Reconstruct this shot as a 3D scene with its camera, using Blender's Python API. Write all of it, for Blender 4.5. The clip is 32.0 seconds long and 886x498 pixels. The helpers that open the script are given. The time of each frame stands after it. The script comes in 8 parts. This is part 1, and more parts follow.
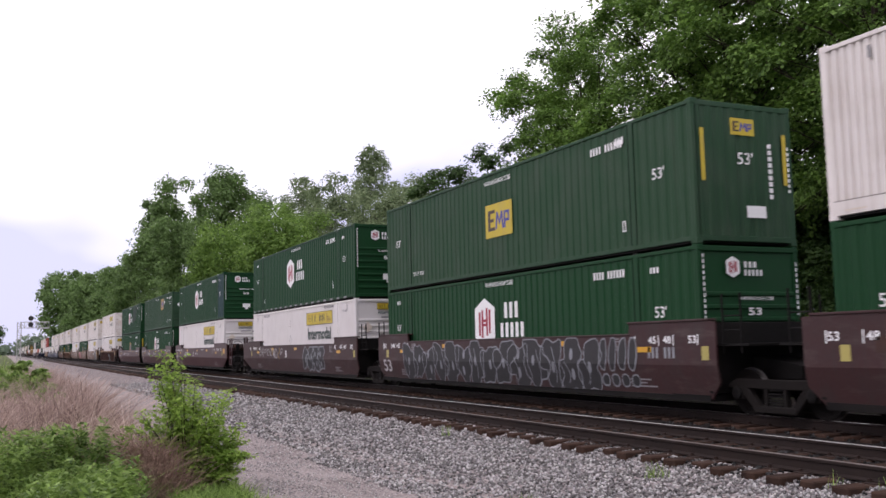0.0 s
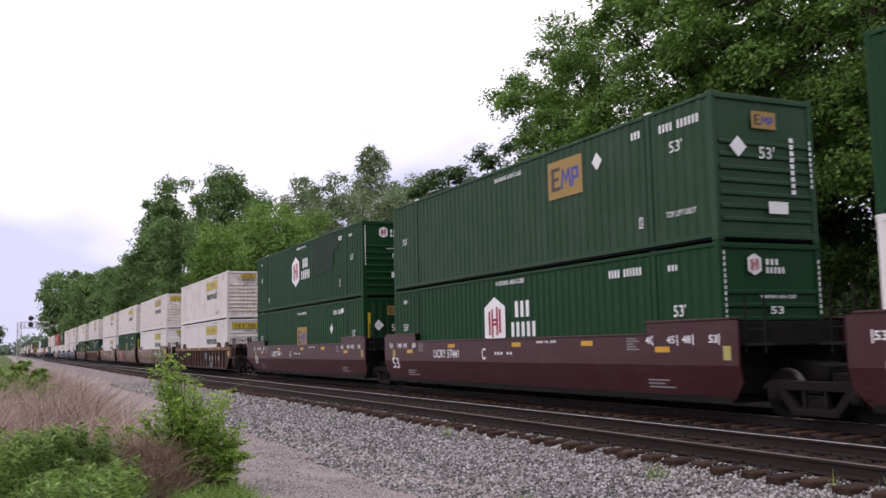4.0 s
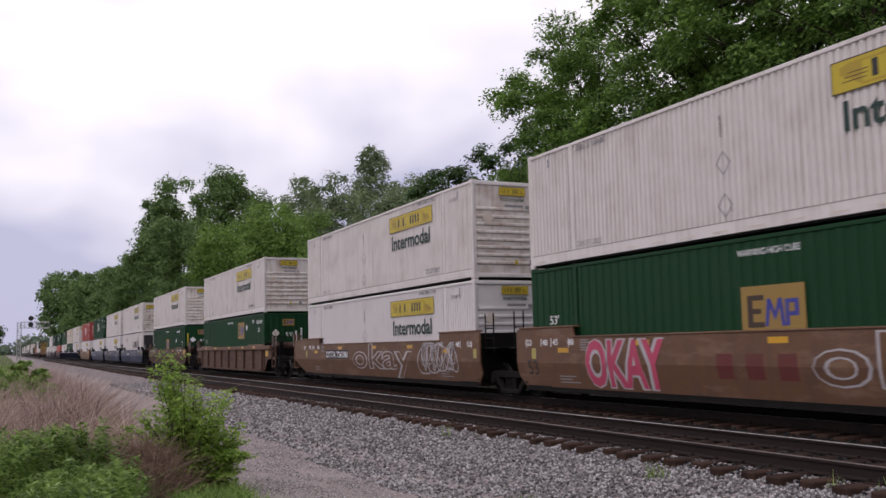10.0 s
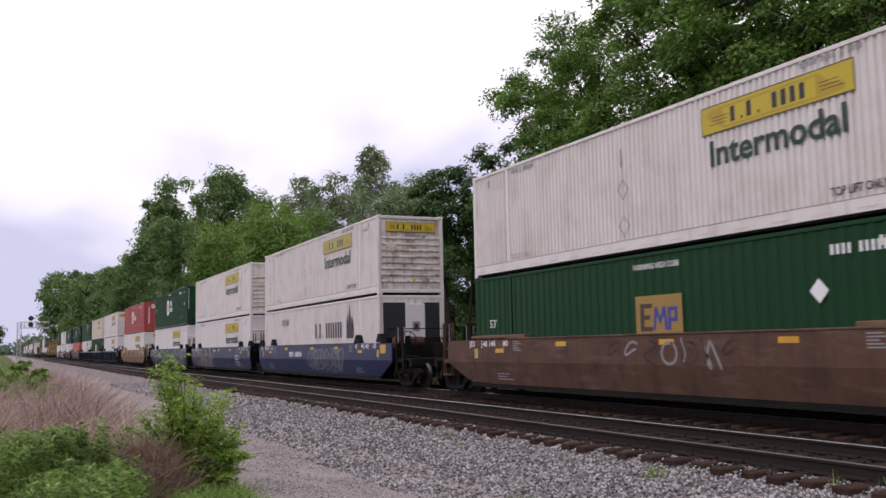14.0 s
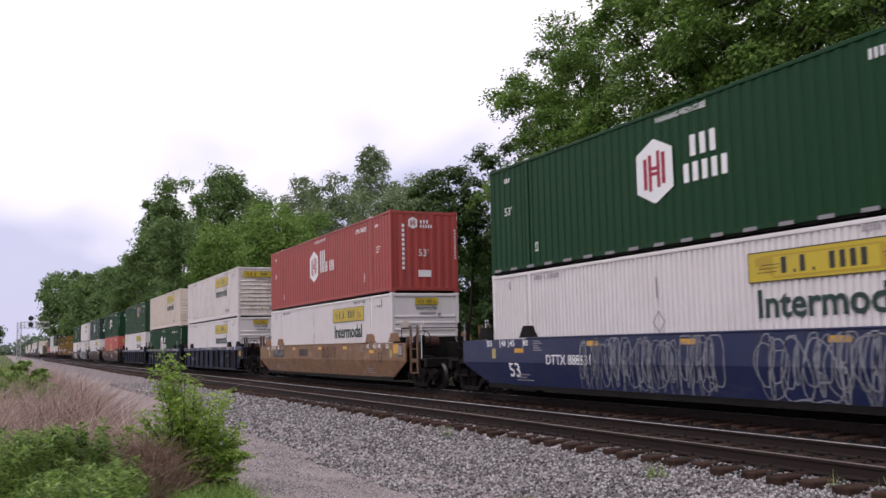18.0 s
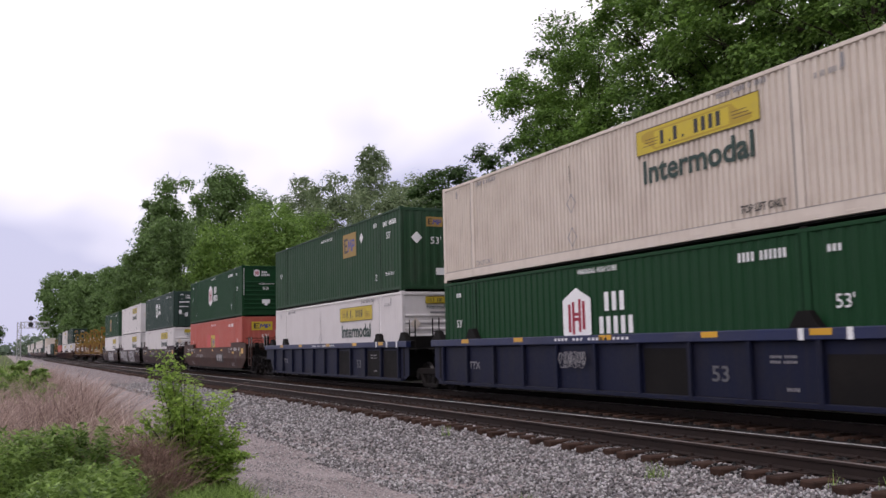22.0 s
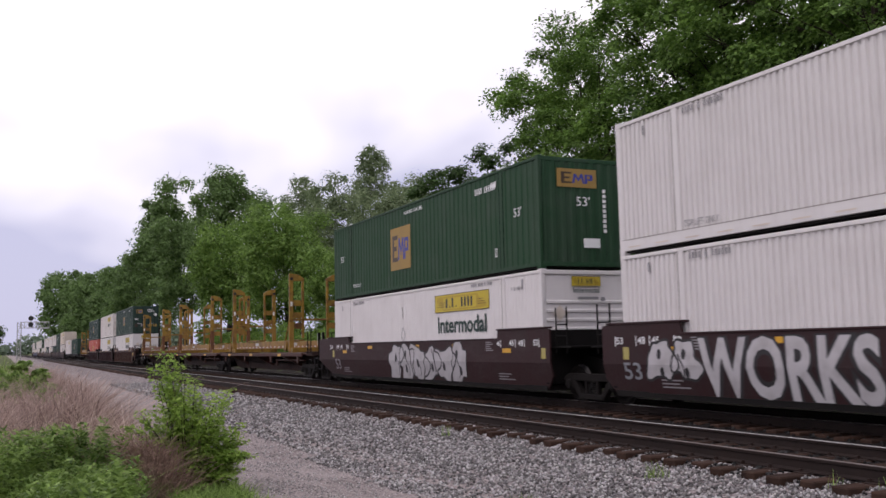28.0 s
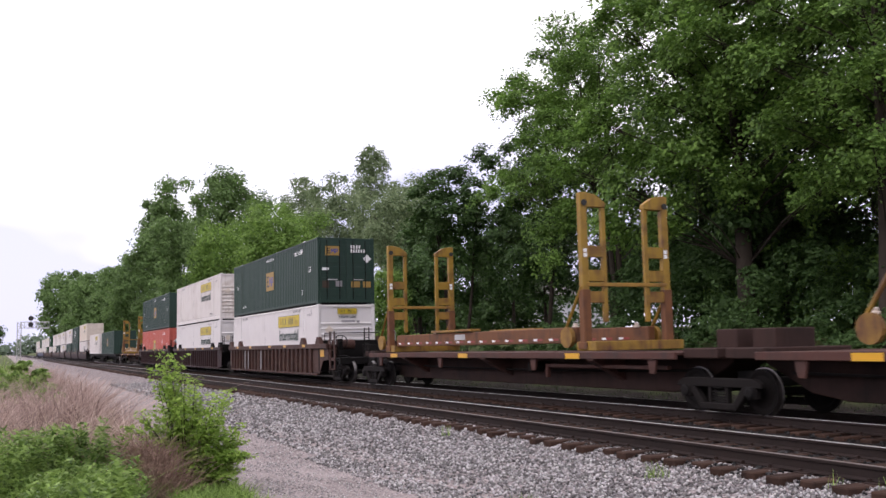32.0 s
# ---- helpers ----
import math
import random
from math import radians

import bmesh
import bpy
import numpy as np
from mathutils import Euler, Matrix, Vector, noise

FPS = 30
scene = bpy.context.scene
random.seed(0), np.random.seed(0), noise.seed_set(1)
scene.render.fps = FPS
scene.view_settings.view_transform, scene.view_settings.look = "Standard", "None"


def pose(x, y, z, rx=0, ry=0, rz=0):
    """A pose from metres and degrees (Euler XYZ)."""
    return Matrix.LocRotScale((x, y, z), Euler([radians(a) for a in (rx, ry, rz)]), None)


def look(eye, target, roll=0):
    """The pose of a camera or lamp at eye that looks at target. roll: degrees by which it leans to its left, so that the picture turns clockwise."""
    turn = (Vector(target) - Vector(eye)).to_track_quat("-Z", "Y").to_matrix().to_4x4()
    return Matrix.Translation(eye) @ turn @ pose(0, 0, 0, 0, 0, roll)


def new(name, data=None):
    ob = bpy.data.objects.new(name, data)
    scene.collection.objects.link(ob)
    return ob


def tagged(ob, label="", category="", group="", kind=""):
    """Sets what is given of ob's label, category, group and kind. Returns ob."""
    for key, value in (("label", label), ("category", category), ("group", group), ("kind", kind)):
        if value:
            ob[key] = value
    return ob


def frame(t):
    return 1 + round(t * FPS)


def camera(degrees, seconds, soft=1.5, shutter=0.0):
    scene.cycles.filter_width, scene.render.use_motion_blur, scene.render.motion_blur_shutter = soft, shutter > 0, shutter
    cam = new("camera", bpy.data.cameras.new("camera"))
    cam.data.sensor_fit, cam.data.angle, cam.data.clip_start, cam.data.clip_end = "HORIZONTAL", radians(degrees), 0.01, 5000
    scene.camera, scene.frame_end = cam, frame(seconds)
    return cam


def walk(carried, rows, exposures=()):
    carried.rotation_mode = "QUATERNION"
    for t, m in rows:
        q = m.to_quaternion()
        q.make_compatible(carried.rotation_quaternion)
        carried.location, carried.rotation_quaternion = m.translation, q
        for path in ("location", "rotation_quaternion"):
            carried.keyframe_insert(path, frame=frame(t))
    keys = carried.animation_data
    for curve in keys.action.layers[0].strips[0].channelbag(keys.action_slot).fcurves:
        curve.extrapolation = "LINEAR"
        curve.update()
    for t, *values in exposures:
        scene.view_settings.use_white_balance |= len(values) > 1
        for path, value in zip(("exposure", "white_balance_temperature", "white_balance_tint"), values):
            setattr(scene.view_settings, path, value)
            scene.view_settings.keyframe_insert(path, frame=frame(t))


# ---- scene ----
import functools

EYE = Vector((0.0, -13.368, 1.417))
AHEAD = Vector((-0.90017, 0.42342, 0.10203))
cam = camera(50.85, 32.0, soft=1.5, shutter=0.12)
VIEW = look(EYE, EYE + AHEAD * 20, -1.246)
STOPS = [(0, -0.1), (1, -0.2), (2, -0.3), (3, -0.2), (6, -0.2), (7, -0.6), (8, -0.65), (9, -0.65), (10, -0.65), (11, -0.65), (12, -0.5), (13, -0.45), (14, -0.4), (17, -0.52), (18, -0.35),
         (19, -0.25), (20, -0.4), (21, -0.55), (22, -0.4), (23, -0.15), (24, -0.1), (25, -0.05), (28, -0.48), (29, -0.15), (30, 0.1), (31, 0.1), (32, 0.1)]
walk(cam, [(0.0, VIEW), (32.0, VIEW)], [(t, e, 6500, 20) for t, e in STOPS])

# ---- sky and sun: bright overcast ----
SUN_EL, SUN_AZ = radians(52), radians(205)
world = bpy.data.worlds.new("overcast_sky")
scene.world = world
world.use_nodes = True
wn, wl = world.node_tree.nodes, world.node_tree.links
wn.clear()


def wnode(kind, **vals):
    n = wn.new(kind)
    for k, v in vals.items():
        n.inputs[k].default_value = v
    return n


w_out = wn.new("ShaderNodeOutputWorld")
w_bg = wn.new("ShaderNodeBackground")
sky = wn.new("ShaderNodeTexSky")
sky.sky_type = "NISHITA"
sky.sun_disc = False
sky.sun_elevation, sky.sun_rotation = SUN_EL, SUN_AZ
sky.dust_density = 2.0
sky_dim = wn.new("ShaderNodeVectorMath")
sky_dim.operation = "SCALE"
sky_dim.inputs["Scale"].default_value = 0.11
wl.new(sky.outputs["Color"], sky_dim.inputs[0])
w_tc = wn.new("ShaderNodeTexCoord")
w_map = wn.new("ShaderNodeMapping")
w_map.inputs["Scale"].default_value = (1.0, 1.0, 1.9)
w_map.inputs["Rotation"].default_value = (0.0, radians(14), radians(20))
wl.new(w_tc.outputs["Generated"], w_map.inputs["Vector"])
w_noise = wnode("ShaderNodeTexNoise", Scale=2.1, Detail=4.0, Roughness=0.48, Distortion=0.2)
wl.new(w_map.outputs["Vector"], w_noise.inputs["Vector"])
w_ramp = wn.new("ShaderNodeValToRGB")
w_ramp.color_ramp.elements[0].position = 0.41
w_ramp.color_ramp.elements[0].color = (0.88, 0.92, 1.18, 1)
w_ramp.color_ramp.elements[1].position = 0.61
w_ramp.color_ramp.elements[1].color = (1.85, 1.83, 1.86, 1)
# the cloud deck thins to a blue-grey haze towards the horizon
w_sep = wn.new("ShaderNodeSeparateXYZ")
wl.new(w_tc.outputs["Generated"], w_sep.inputs["Vector"])
w_low = wnode("ShaderNodeMapRange")
w_low.inputs["From Min"].default_value, w_low.inputs["From Max"].default_value = 0.02, 0.36
w_low.inputs["To Min"].default_value, w_low.inputs["To Max"].default_value = -0.17, 0.13
wl.new(w_sep.outputs["Z"], w_low.inputs["Value"])
w_add = wn.new("ShaderNodeMath")
w_add.operation = "ADD"
wl.new(w_noise.outputs["Fac"], w_add.inputs[0])
wl.new(w_low.outputs["Result"], w_add.inputs[1])
wl.new(w_add.outputs[0], w_ramp.inputs["Fac"])
w_mix = wn.new("ShaderNodeMix")
w_mix.data_type = "RGBA"
w_mix.inputs["Factor"].default_value = 0.88
wl.new(sky_dim.outputs["Vector"], w_mix.inputs["A"])
wl.new(w_ramp.outputs["Color"], w_mix.inputs["B"])
wl.new(w_mix.outputs["Result"], w_bg.inputs["Color"])
w_bg.inputs["Strength"].default_value = 1.0
wl.new(w_bg.outputs["Background"], w_out.inputs["Surface"])

sun_data = bpy.data.lights.new("sun", "SUN")
sun_data.energy, sun_data.angle, sun_data.color = 0.6, radians(25), (1.0, 0.96, 0.92)
sun = new("sun", sun_data)
sun.matrix_world = look((20, -60, 70), (0, 0, 0))

# ---- materials ----


def nodes_of(name):
    m = bpy.data.materials.new(name)
    m.use_nodes = True
    return m, m.node_tree.nodes, m.node_tree.links, m.node_tree.nodes["Principled BSDF"]


def surface(name, color, rough=0.6, metal=0.0, grime=(0.05, 0.04, 0.035), dirt=0.35, scale=1.2, fine=14.0, streak=0.0, bump=0.15, vary=0.08, spec=0.4, scuff=None, rub=0.5):
    """Painted or weathered surface: base colour, blotches of grime at a large scale, fine grain, vertical run-off streaks."""
    m, n, l, p = nodes_of(name)
    tc = n.new("ShaderNodeTexCoord")
    info = n.new("ShaderNodeObjectInfo")
    off = n.new("ShaderNodeVectorMath")
    off.operation = "ADD"
    rnd = n.new("ShaderNodeVectorMath")
    rnd.operation = "SCALE"
    rnd.inputs[0].default_value = (13.0, 7.0, 5.0)
    l.new(info.outputs["Random"], rnd.inputs["Scale"])
    l.new(tc.outputs["Object"], off.inputs[0])
    l.new(rnd.outputs["Vector"], off.inputs[1])
    big = n.new("ShaderNodeTexNoise")
    big.inputs["Scale"].default_value, big.inputs["Detail"].default_value = scale, 6.0
    l.new(off.outputs["Vector"], big.inputs["Vector"])
    small = n.new("ShaderNodeTexNoise")
    small.inputs["Scale"].default_value, small.inputs["Detail"].default_value = fine, 4.0
    l.new(off.outputs["Vector"], small.inputs["Vector"])
    ramp = n.new("ShaderNodeValToRGB")
    ramp.color_ramp.elements[0].position, ramp.color_ramp.elements[1].position = 0.45, 0.75
    ramp.color_ramp.elements[0].color, ramp.color_ramp.elements[1].color = (0, 0, 0, 1), (1, 1, 1, 1)
    l.new(big.outputs["Fac"], ramp.inputs["Fac"])
    fac = n.new("ShaderNodeMath")
    fac.operation = "MULTIPLY"
    fac.inputs[1].default_value = dirt
    l.new(ramp.outputs["Color"], fac.inputs[0])
    last = fac.outputs[0]
    if streak:
        mp = n.new("ShaderNodeMapping")
        mp.inputs["Scale"].default_value = (3.5, 3.5, 0.18)
        l.new(off.outputs["Vector"], mp.inputs["Vector"])
        st = n.new("ShaderNodeTexNoise")
        st.inputs["Scale"].default_value, st.inputs["Detail"].default_value = 2.0, 5.0
        l.new(mp.outputs["Vector"], st.inputs["Vector"])
        sr = n.new("ShaderNodeMapRange")
        sr.inputs["From Min"].default_value, sr.inputs["From Max"].default_value = 0.5, 0.8
        sr.inputs["To Max"].default_value = streak
        l.new(st.outputs["Fac"], sr.inputs["Value"])
        mx = n.new("ShaderNodeMath")
        mx.operation = "ADD"
        mx.use_clamp = True
        l.new(last, mx.inputs[0])
        l.new(sr.outputs["Result"], mx.inputs[1])
        last = mx.outputs[0]
    hsv = n.new("ShaderNodeHueSaturation")
    hsv.inputs["Color"].default_value = (*color, 1)
    vr = n.new("ShaderNodeMapRange")
    vr.inputs["To Min"].default_value, vr.inputs["To Max"].default_value = 1 - vary, 1 + vary
    mulr = n.new("ShaderNodeMath")
    mulr.operation = "ADD"
    mulr.use_clamp = False
    half = n.new("ShaderNodeMath")
    half.operation = "MULTIPLY"
    half.inputs[1].default_value = 0.5
    l.new(small.outputs["Fac"], half.inputs[0])
    halfr = n.new("ShaderNodeMath")
    halfr.operation = "MULTIPLY"
    halfr.inputs[1].default_value = 0.5
    l.new(info.outputs["Random"], halfr.inputs[0])
    l.new(half.outputs[0], mulr.inputs[0])
    l.new(halfr.outputs[0], mulr.inputs[1])
    l.new(mulr.outputs[0], vr.inputs["Value"])
    l.new(vr.outputs["Result"], hsv.inputs["Value"])
    mix = n.new("ShaderNodeMix")
    mix.data_type = "RGBA"
    l.new(last, mix.inputs["Factor"])
    l.new(hsv.outputs["Color"], mix.inputs["A"])
    mix.inputs["B"].default_value = (*grime, 1)
    shown = mix.outputs["Result"]
    if scuff:
        # long rubbed and faded patches
        ms = n.new("ShaderNodeMapping")
        ms.inputs["Scale"].default_value = (0.45, 0.45, 1.7)
        l.new(off.outputs["Vector"], ms.inputs["Vector"])
        sn = n.new("ShaderNodeTexNoise")
        sn.inputs["Scale"].default_value, sn.inputs["Detail"].default_value, sn.inputs["Roughness"].default_value = 1.9, 9.0, 0.68
        l.new(ms.outputs["Vector"], sn.inputs["Vector"])
        sm = n.new("ShaderNodeMapRange")
        sm.inputs["From Min"].default_value, sm.inputs["From Max"].default_value, sm.inputs["To Max"].default_value = 0.52, 0.68, rub
        l.new(sn.outputs["Fac"], sm.inputs["Value"])
        mix2 = n.new("ShaderNodeMix")
        mix2.data_type = "RGBA"
        l.new(sm.outputs["Result"], mix2.inputs["Factor"])
        l.new(shown, mix2.inputs["A"])
        mix2.inputs["B"].default_value = (*scuff, 1)
        shown = mix2.outputs["Result"]
    l.new(shown, p.inputs["Base Color"])
    p.inputs["Metallic"].default_value = metal
    rr = n.new("ShaderNodeMapRange")
    rr.inputs["To Min"].default_value, rr.inputs["To Max"].default_value = max(0.05, rough - 0.1), min(1.0, rough + 0.12)
    l.new(small.outputs["Fac"], rr.inputs["Value"])
    l.new(rr.outputs["Result"], p.inputs["Roughness"])
    p.inputs["Specular IOR Level"].default_value = spec
    if bump:
        b = n.new("ShaderNodeBump")
        b.inputs["Strength"].default_value, b.inputs["Distance"].default_value = bump, 0.02
        l.new(small.outputs["Fac"], b.inputs["Height"])
        l.new(b.outputs["Normal"], p.inputs["Normal"])
    return m


def leaf_material(name, dark, light, tan=0.25):
    """Leaves: colour differs from leaf to leaf and by branch, some light passes through."""
    m, n, l, p = nodes_of(name)
    geo = n.new("ShaderNodeNewGeometry")
    tc = n.new("ShaderNodeTexCoord")
    noi = n.new("ShaderNodeTexNoise")
    noi.inputs["Scale"].default_value, noi.inputs["Detail"].default_value = 0.45, 3.0
    l.new(tc.outputs["Object"], noi.inputs["Vector"])
    add = n.new("ShaderNodeMath")
    add.operation = "MULTIPLY_ADD"
    add.inputs[1].default_value, add.inputs[2].default_value = 0.55, -0.02
    l.new(geo.outputs["Random Per Island"], add.inputs[0])
    add2 = n.new("ShaderNodeMath")
    add2.operation = "MULTIPLY_ADD"
    add2.inputs[1].default_value = 0.75
    l.new(noi.outputs["Fac"], add2.inputs[0])
    l.new(add.outputs[0], add2.inputs[2])
    ramp = n.new("ShaderNodeValToRGB")
    ramp.color_ramp.elements[0].position, ramp.color_ramp.elements[1].position = 0.25, 0.95
    ramp.color_ramp.elements[0].color, ramp.color_ramp.elements[1].color = (*dark, 1), (*light, 1)
    l.new(add2.outputs[0], ramp.inputs["Fac"])
    l.new(ramp.outputs["Color"], p.inputs["Base Color"])
    p.inputs["Roughness"].default_value = 0.55
    p.inputs["Specular IOR Level"].default_value = 0.22
    tr = n.new("ShaderNodeBsdfTranslucent")
    l.new(ramp.outputs["Color"], tr.inputs["Color"])
    ms = n.new("ShaderNodeMixShader")
    ms.inputs["Fac"].default_value = tan
    l.new(p.outputs["BSDF"], ms.inputs[1])
    l.new(tr.outputs["BSDF"], ms.inputs[2])
    l.new(ms.outputs["Shader"], n["Material Output"].inputs["Surface"])
    return m


M = {}
M["white"] = surface("white_paint", (0.70, 0.655, 0.630), 0.5, grime=(0.40, 0.33, 0.29), dirt=0.34, streak=0.38, bump=0.05, vary=0.05)
M["white2"] = surface("clean_white_paint", (0.70, 0.668, 0.658), 0.5, grime=(0.43, 0.39, 0.37), dirt=0.18, streak=0.15, bump=0.05, vary=0.03)
M["white_end"] = surface("rust_streaked_white_paint", (0.69, 0.645, 0.61), 0.55, grime=(0.30, 0.175, 0.105), dirt=0.6, streak=0.55, bump=0.05, scale=2.0)
M["cream"] = surface("cream_paint", (0.66, 0.58, 0.50), 0.55, grime=(0.38, 0.30, 0.24), dirt=0.32, streak=0.30, bump=0.05)
M["greyed"] = surface("greyed_white_paint", (0.66, 0.62, 0.58), 0.55, grime=(0.24, 0.145, 0.09), dirt=0.8, streak=0.8, bump=0.05, scale=1.8)
M["green"] = surface("green_paint", (0.0055, 0.043, 0.0140), 0.55, spec=0.16, grime=(0.013, 0.045, 0.020), dirt=0.35, streak=0.3, bump=0.04, vary=0.12)
M["fadedgreen"] = surface("sun_faded_green_paint", (0.018, 0.056, 0.026), 0.6, spec=0.2, grime=(0.050, 0.074, 0.052), dirt=0.45, streak=0.5, bump=0.04, vary=0.12)
M["patchgreen"] = surface("dull_touch_up_green", (0.009, 0.028, 0.015), 0.65, spec=0.15, grime=(0.006, 0.018, 0.010), dirt=0.7, scale=1.6, streak=0.5, bump=0.04)
M["dkgreen"] = surface("dark_green_paint", (0.016, 0.040, 0.029), 0.52, spec=0.3, grime=(0.03, 0.05, 0.045), dirt=0.4, streak=0.35, bump=0.04, vary=0.12)
M["bluegreen"] = surface("bluish_green_paint", (0.009, 0.036, 0.040), 0.55, spec=0.25, grime=(0.02, 0.05, 0.05), dirt=0.3, streak=0.3, bump=0.04)
M["redbox"] = surface("brick_red_paint", (0.35, 0.050, 0.040), 0.5, grime=(0.18, 0.06, 0.05), dirt=0.4, streak=0.45, bump=0.05)
M["orange"] = surface("faded_orange_red_paint", (0.42, 0.085, 0.062), 0.5, grime=(0.42, 0.16, 0.12), dirt=0.45, streak=0.35, bump=0.05)
M["orange_new"] = surface("fresh_orange_red_paint", (0.50, 0.028, 0.022), 0.45, dirt=0.05, bump=0.03)
M["maroon"] = surface("dull_maroon_paint", (0.038, 0.0125, 0.0125), 0.6, grime=(0.030, 0.020, 0.019), dirt=0.55, streak=0.45, scale=2.2, scuff=(0.080, 0.056, 0.052), rub=0.55)
M["maroon_new"] = surface("maroon_paint", (0.046, 0.0085, 0.0105), 0.45, grime=(0.045, 0.022, 0.021), dirt=0.35, streak=0.3, scuff=(0.085, 0.045, 0.042), rub=0.3)
M["plum"] = surface("dark_plum_paint", (0.032, 0.0112, 0.0122), 0.6, grime=(0.030, 0.022, 0.021), dirt=0.5, streak=0.4, spec=0.25, scuff=(0.052, 0.036, 0.036), rub=0.4)
M["brown"] = surface("rusty_brown_paint", (0.062, 0.028, 0.021), 0.65, grime=(0.040, 0.026, 0.023), dirt=0.75, streak=0.6, scale=1.9, spec=0.25, scuff=(0.125, 0.080, 0.062), rub=0.5)
M["tan"] = surface("tan_yellow_paint", (0.215, 0.115, 0.054), 0.6, grime=(0.115, 0.060, 0.040), dirt=0.75, streak=0.55, scale=2.0, scuff=(0.30, 0.21, 0.15), rub=0.6)
M["tanbrown"] = surface("weathered_tan_brown_paint", (0.100, 0.052, 0.033), 0.65, grime=(0.048, 0.028, 0.022), dirt=0.75, streak=0.6, scale=1.8, spec=0.25, scuff=(0.185, 0.125, 0.090), rub=0.55)
M["oak"] = surface("weathered_yellow_brown_paint", (0.140, 0.070, 0.034), 0.6, grime=(0.10, 0.055, 0.038), dirt=0.7, streak=0.6, scale=1.9, scuff=(0.26, 0.165, 0.11), rub=0.5)
M["blue"] = surface("royal_blue_paint", (0.009, 0.017, 0.068), 0.45, grime=(0.028, 0.028, 0.05), dirt=0.45, streak=0.45, scuff=(0.055, 0.060, 0.105), rub=0.45)
M["navy"] = surface("grimy_navy_paint", (0.0062, 0.0085, 0.027), 0.6, spec=0.2, grime=(0.018, 0.017, 0.020), dirt=0.45, streak=0.5)
M["yellow"] = surface("yellow_paint", (0.52, 0.395, 0.022), 0.5, grime=(0.35, 0.27, 0.08), dirt=0.35, streak=0.25, bump=0.03)
M["gold"] = surface("faded_gold_decal", (0.32, 0.200, 0.050), 0.6, grime=(0.24, 0.16, 0.06), dirt=0.45, streak=0.3, bump=0.03)
M["rack"] = surface("chipped_yellow_rack_paint", (0.27, 0.160, 0.018), 0.5, grime=(0.085, 0.030, 0.017), dirt=0.85, scale=2.4, fine=9.0, streak=0.55)
M["rackrust"] = surface("rusty_yellow_beam_paint", (0.270, 0.150, 0.026), 0.6, grime=(0.080, 0.030, 0.018), dirt=0.9, scale=2.0, streak=0.4)
M["underframe"] = surface("soot_brown_underframe_steel", (0.042, 0.023, 0.019), 0.75, grime=(0.016, 0.012, 0.011), dirt=0.7, scale=1.4, streak=0.5, spec=0.15)
M["rustdeck"] = surface("rust_red_deck_steel", (0.072, 0.026, 0.018), 0.7, grime=(0.035, 0.022, 0.018), dirt=0.7, scale=1.8, streak=0.5)
M["rackfoot"] = surface("rust_eaten_yellow_paint", (0.150, 0.060, 0.022), 0.7, grime=(0.055, 0.024, 0.016), dirt=0.85, scale=2.6, streak=0.5)
M["fadedyellow"] = surface("sun_faded_yellow_decal", (0.40, 0.34, 0.10), 0.6, grime=(0.36, 0.32, 0.16), dirt=0.5, scale=2.0, streak=0.3, bump=0.0)
M["reflector"] = surface("yellow_reflective_tape", (0.62, 0.33, 0.02), 0.35, dirt=0.25, bump=0.0)
M["redtape"] = surface("faded_red_reflective_tape", (0.24, 0.035, 0.030), 0.5, grime=(0.16, 0.07, 0.04), dirt=0.5, bump=0.0)
# seam strips paint in the shadow line beside the recessed posts
M["seam"] = surface("grimy_seam", (0.34, 0.31, 0.29), 0.8, grime=(0.02, 0.02, 0.02), dirt=0.5, bump=0.0)
M["seamgreen"] = surface("shadowed_green_seam", (0.004, 0.018, 0.008), 0.8, spec=0.1, dirt=0.3, bump=0.0)
M["banner"] = surface("ochre_banner_print", (0.42, 0.29, 0.016), 0.5, grime=(0.30, 0.22, 0.06), dirt=0.35, bump=0.0)
M["ink"] = surface("black_lettering", (0.02, 0.02, 0.02), 0.5, dirt=0.1, bump=0.0)
M["inkgreen"] = surface("dark_green_lettering", (0.009, 0.036, 0.027), 0.5, dirt=0.1, bump=0.0)
M["inkblue"] = surface("blue_lettering", (0.035, 0.045, 0.26), 0.5, grime=(0.2, 0.17, 0.2), dirt=0.2, bump=0.0)
M["inkbrown"] = surface("dark_brown_lettering", (0.05, 0.030, 0.018), 0.5, dirt=0.1, bump=0.0)
M["inkgrey"] = surface("faded_grey_lettering", (0.25, 0.24, 0.25), 0.6, dirt=0.1, bump=0.0)
M["fadedstencil"] = surface("worn_grey_stencil", (0.11, 0.11, 0.12), 0.6, dirt=0.4, scale=4.0, bump=0.0)
M["inkmaroon"] = surface("worn_maroon_lettering", (0.13, 0.026, 0.024), 0.6, grime=(0.10, 0.05, 0.03), dirt=0.5, scale=3.0, bump=0.0)
M["inkwhite"] = surface("white_lettering", (0.78, 0.78, 0.78), 0.5, grime=(0.4, 0.4, 0.4), dirt=0.2, bump=0.0)
M["inkred"] = surface("crimson_lettering", (0.32, 0.012, 0.035), 0.5, dirt=0.1, bump=0.0)
M["spray_white"] = surface("white_spray_paint", (0.46, 0.44, 0.45), 0.6, grime=(0.25, 0.22, 0.22), dirt=0.5, scale=3.0, bump=0.0)
M["spray_grey"] = surface("grey_spray_paint", (0.24, 0.25, 0.27), 0.6, grime=(0.10, 0.09, 0.10), dirt=0.5, scale=3.0, bump=0.0)
M["spray_black"] = surface("black_spray_paint", (0.025, 0.024, 0.026), 0.6, dirt=0.1, bump=0.0)
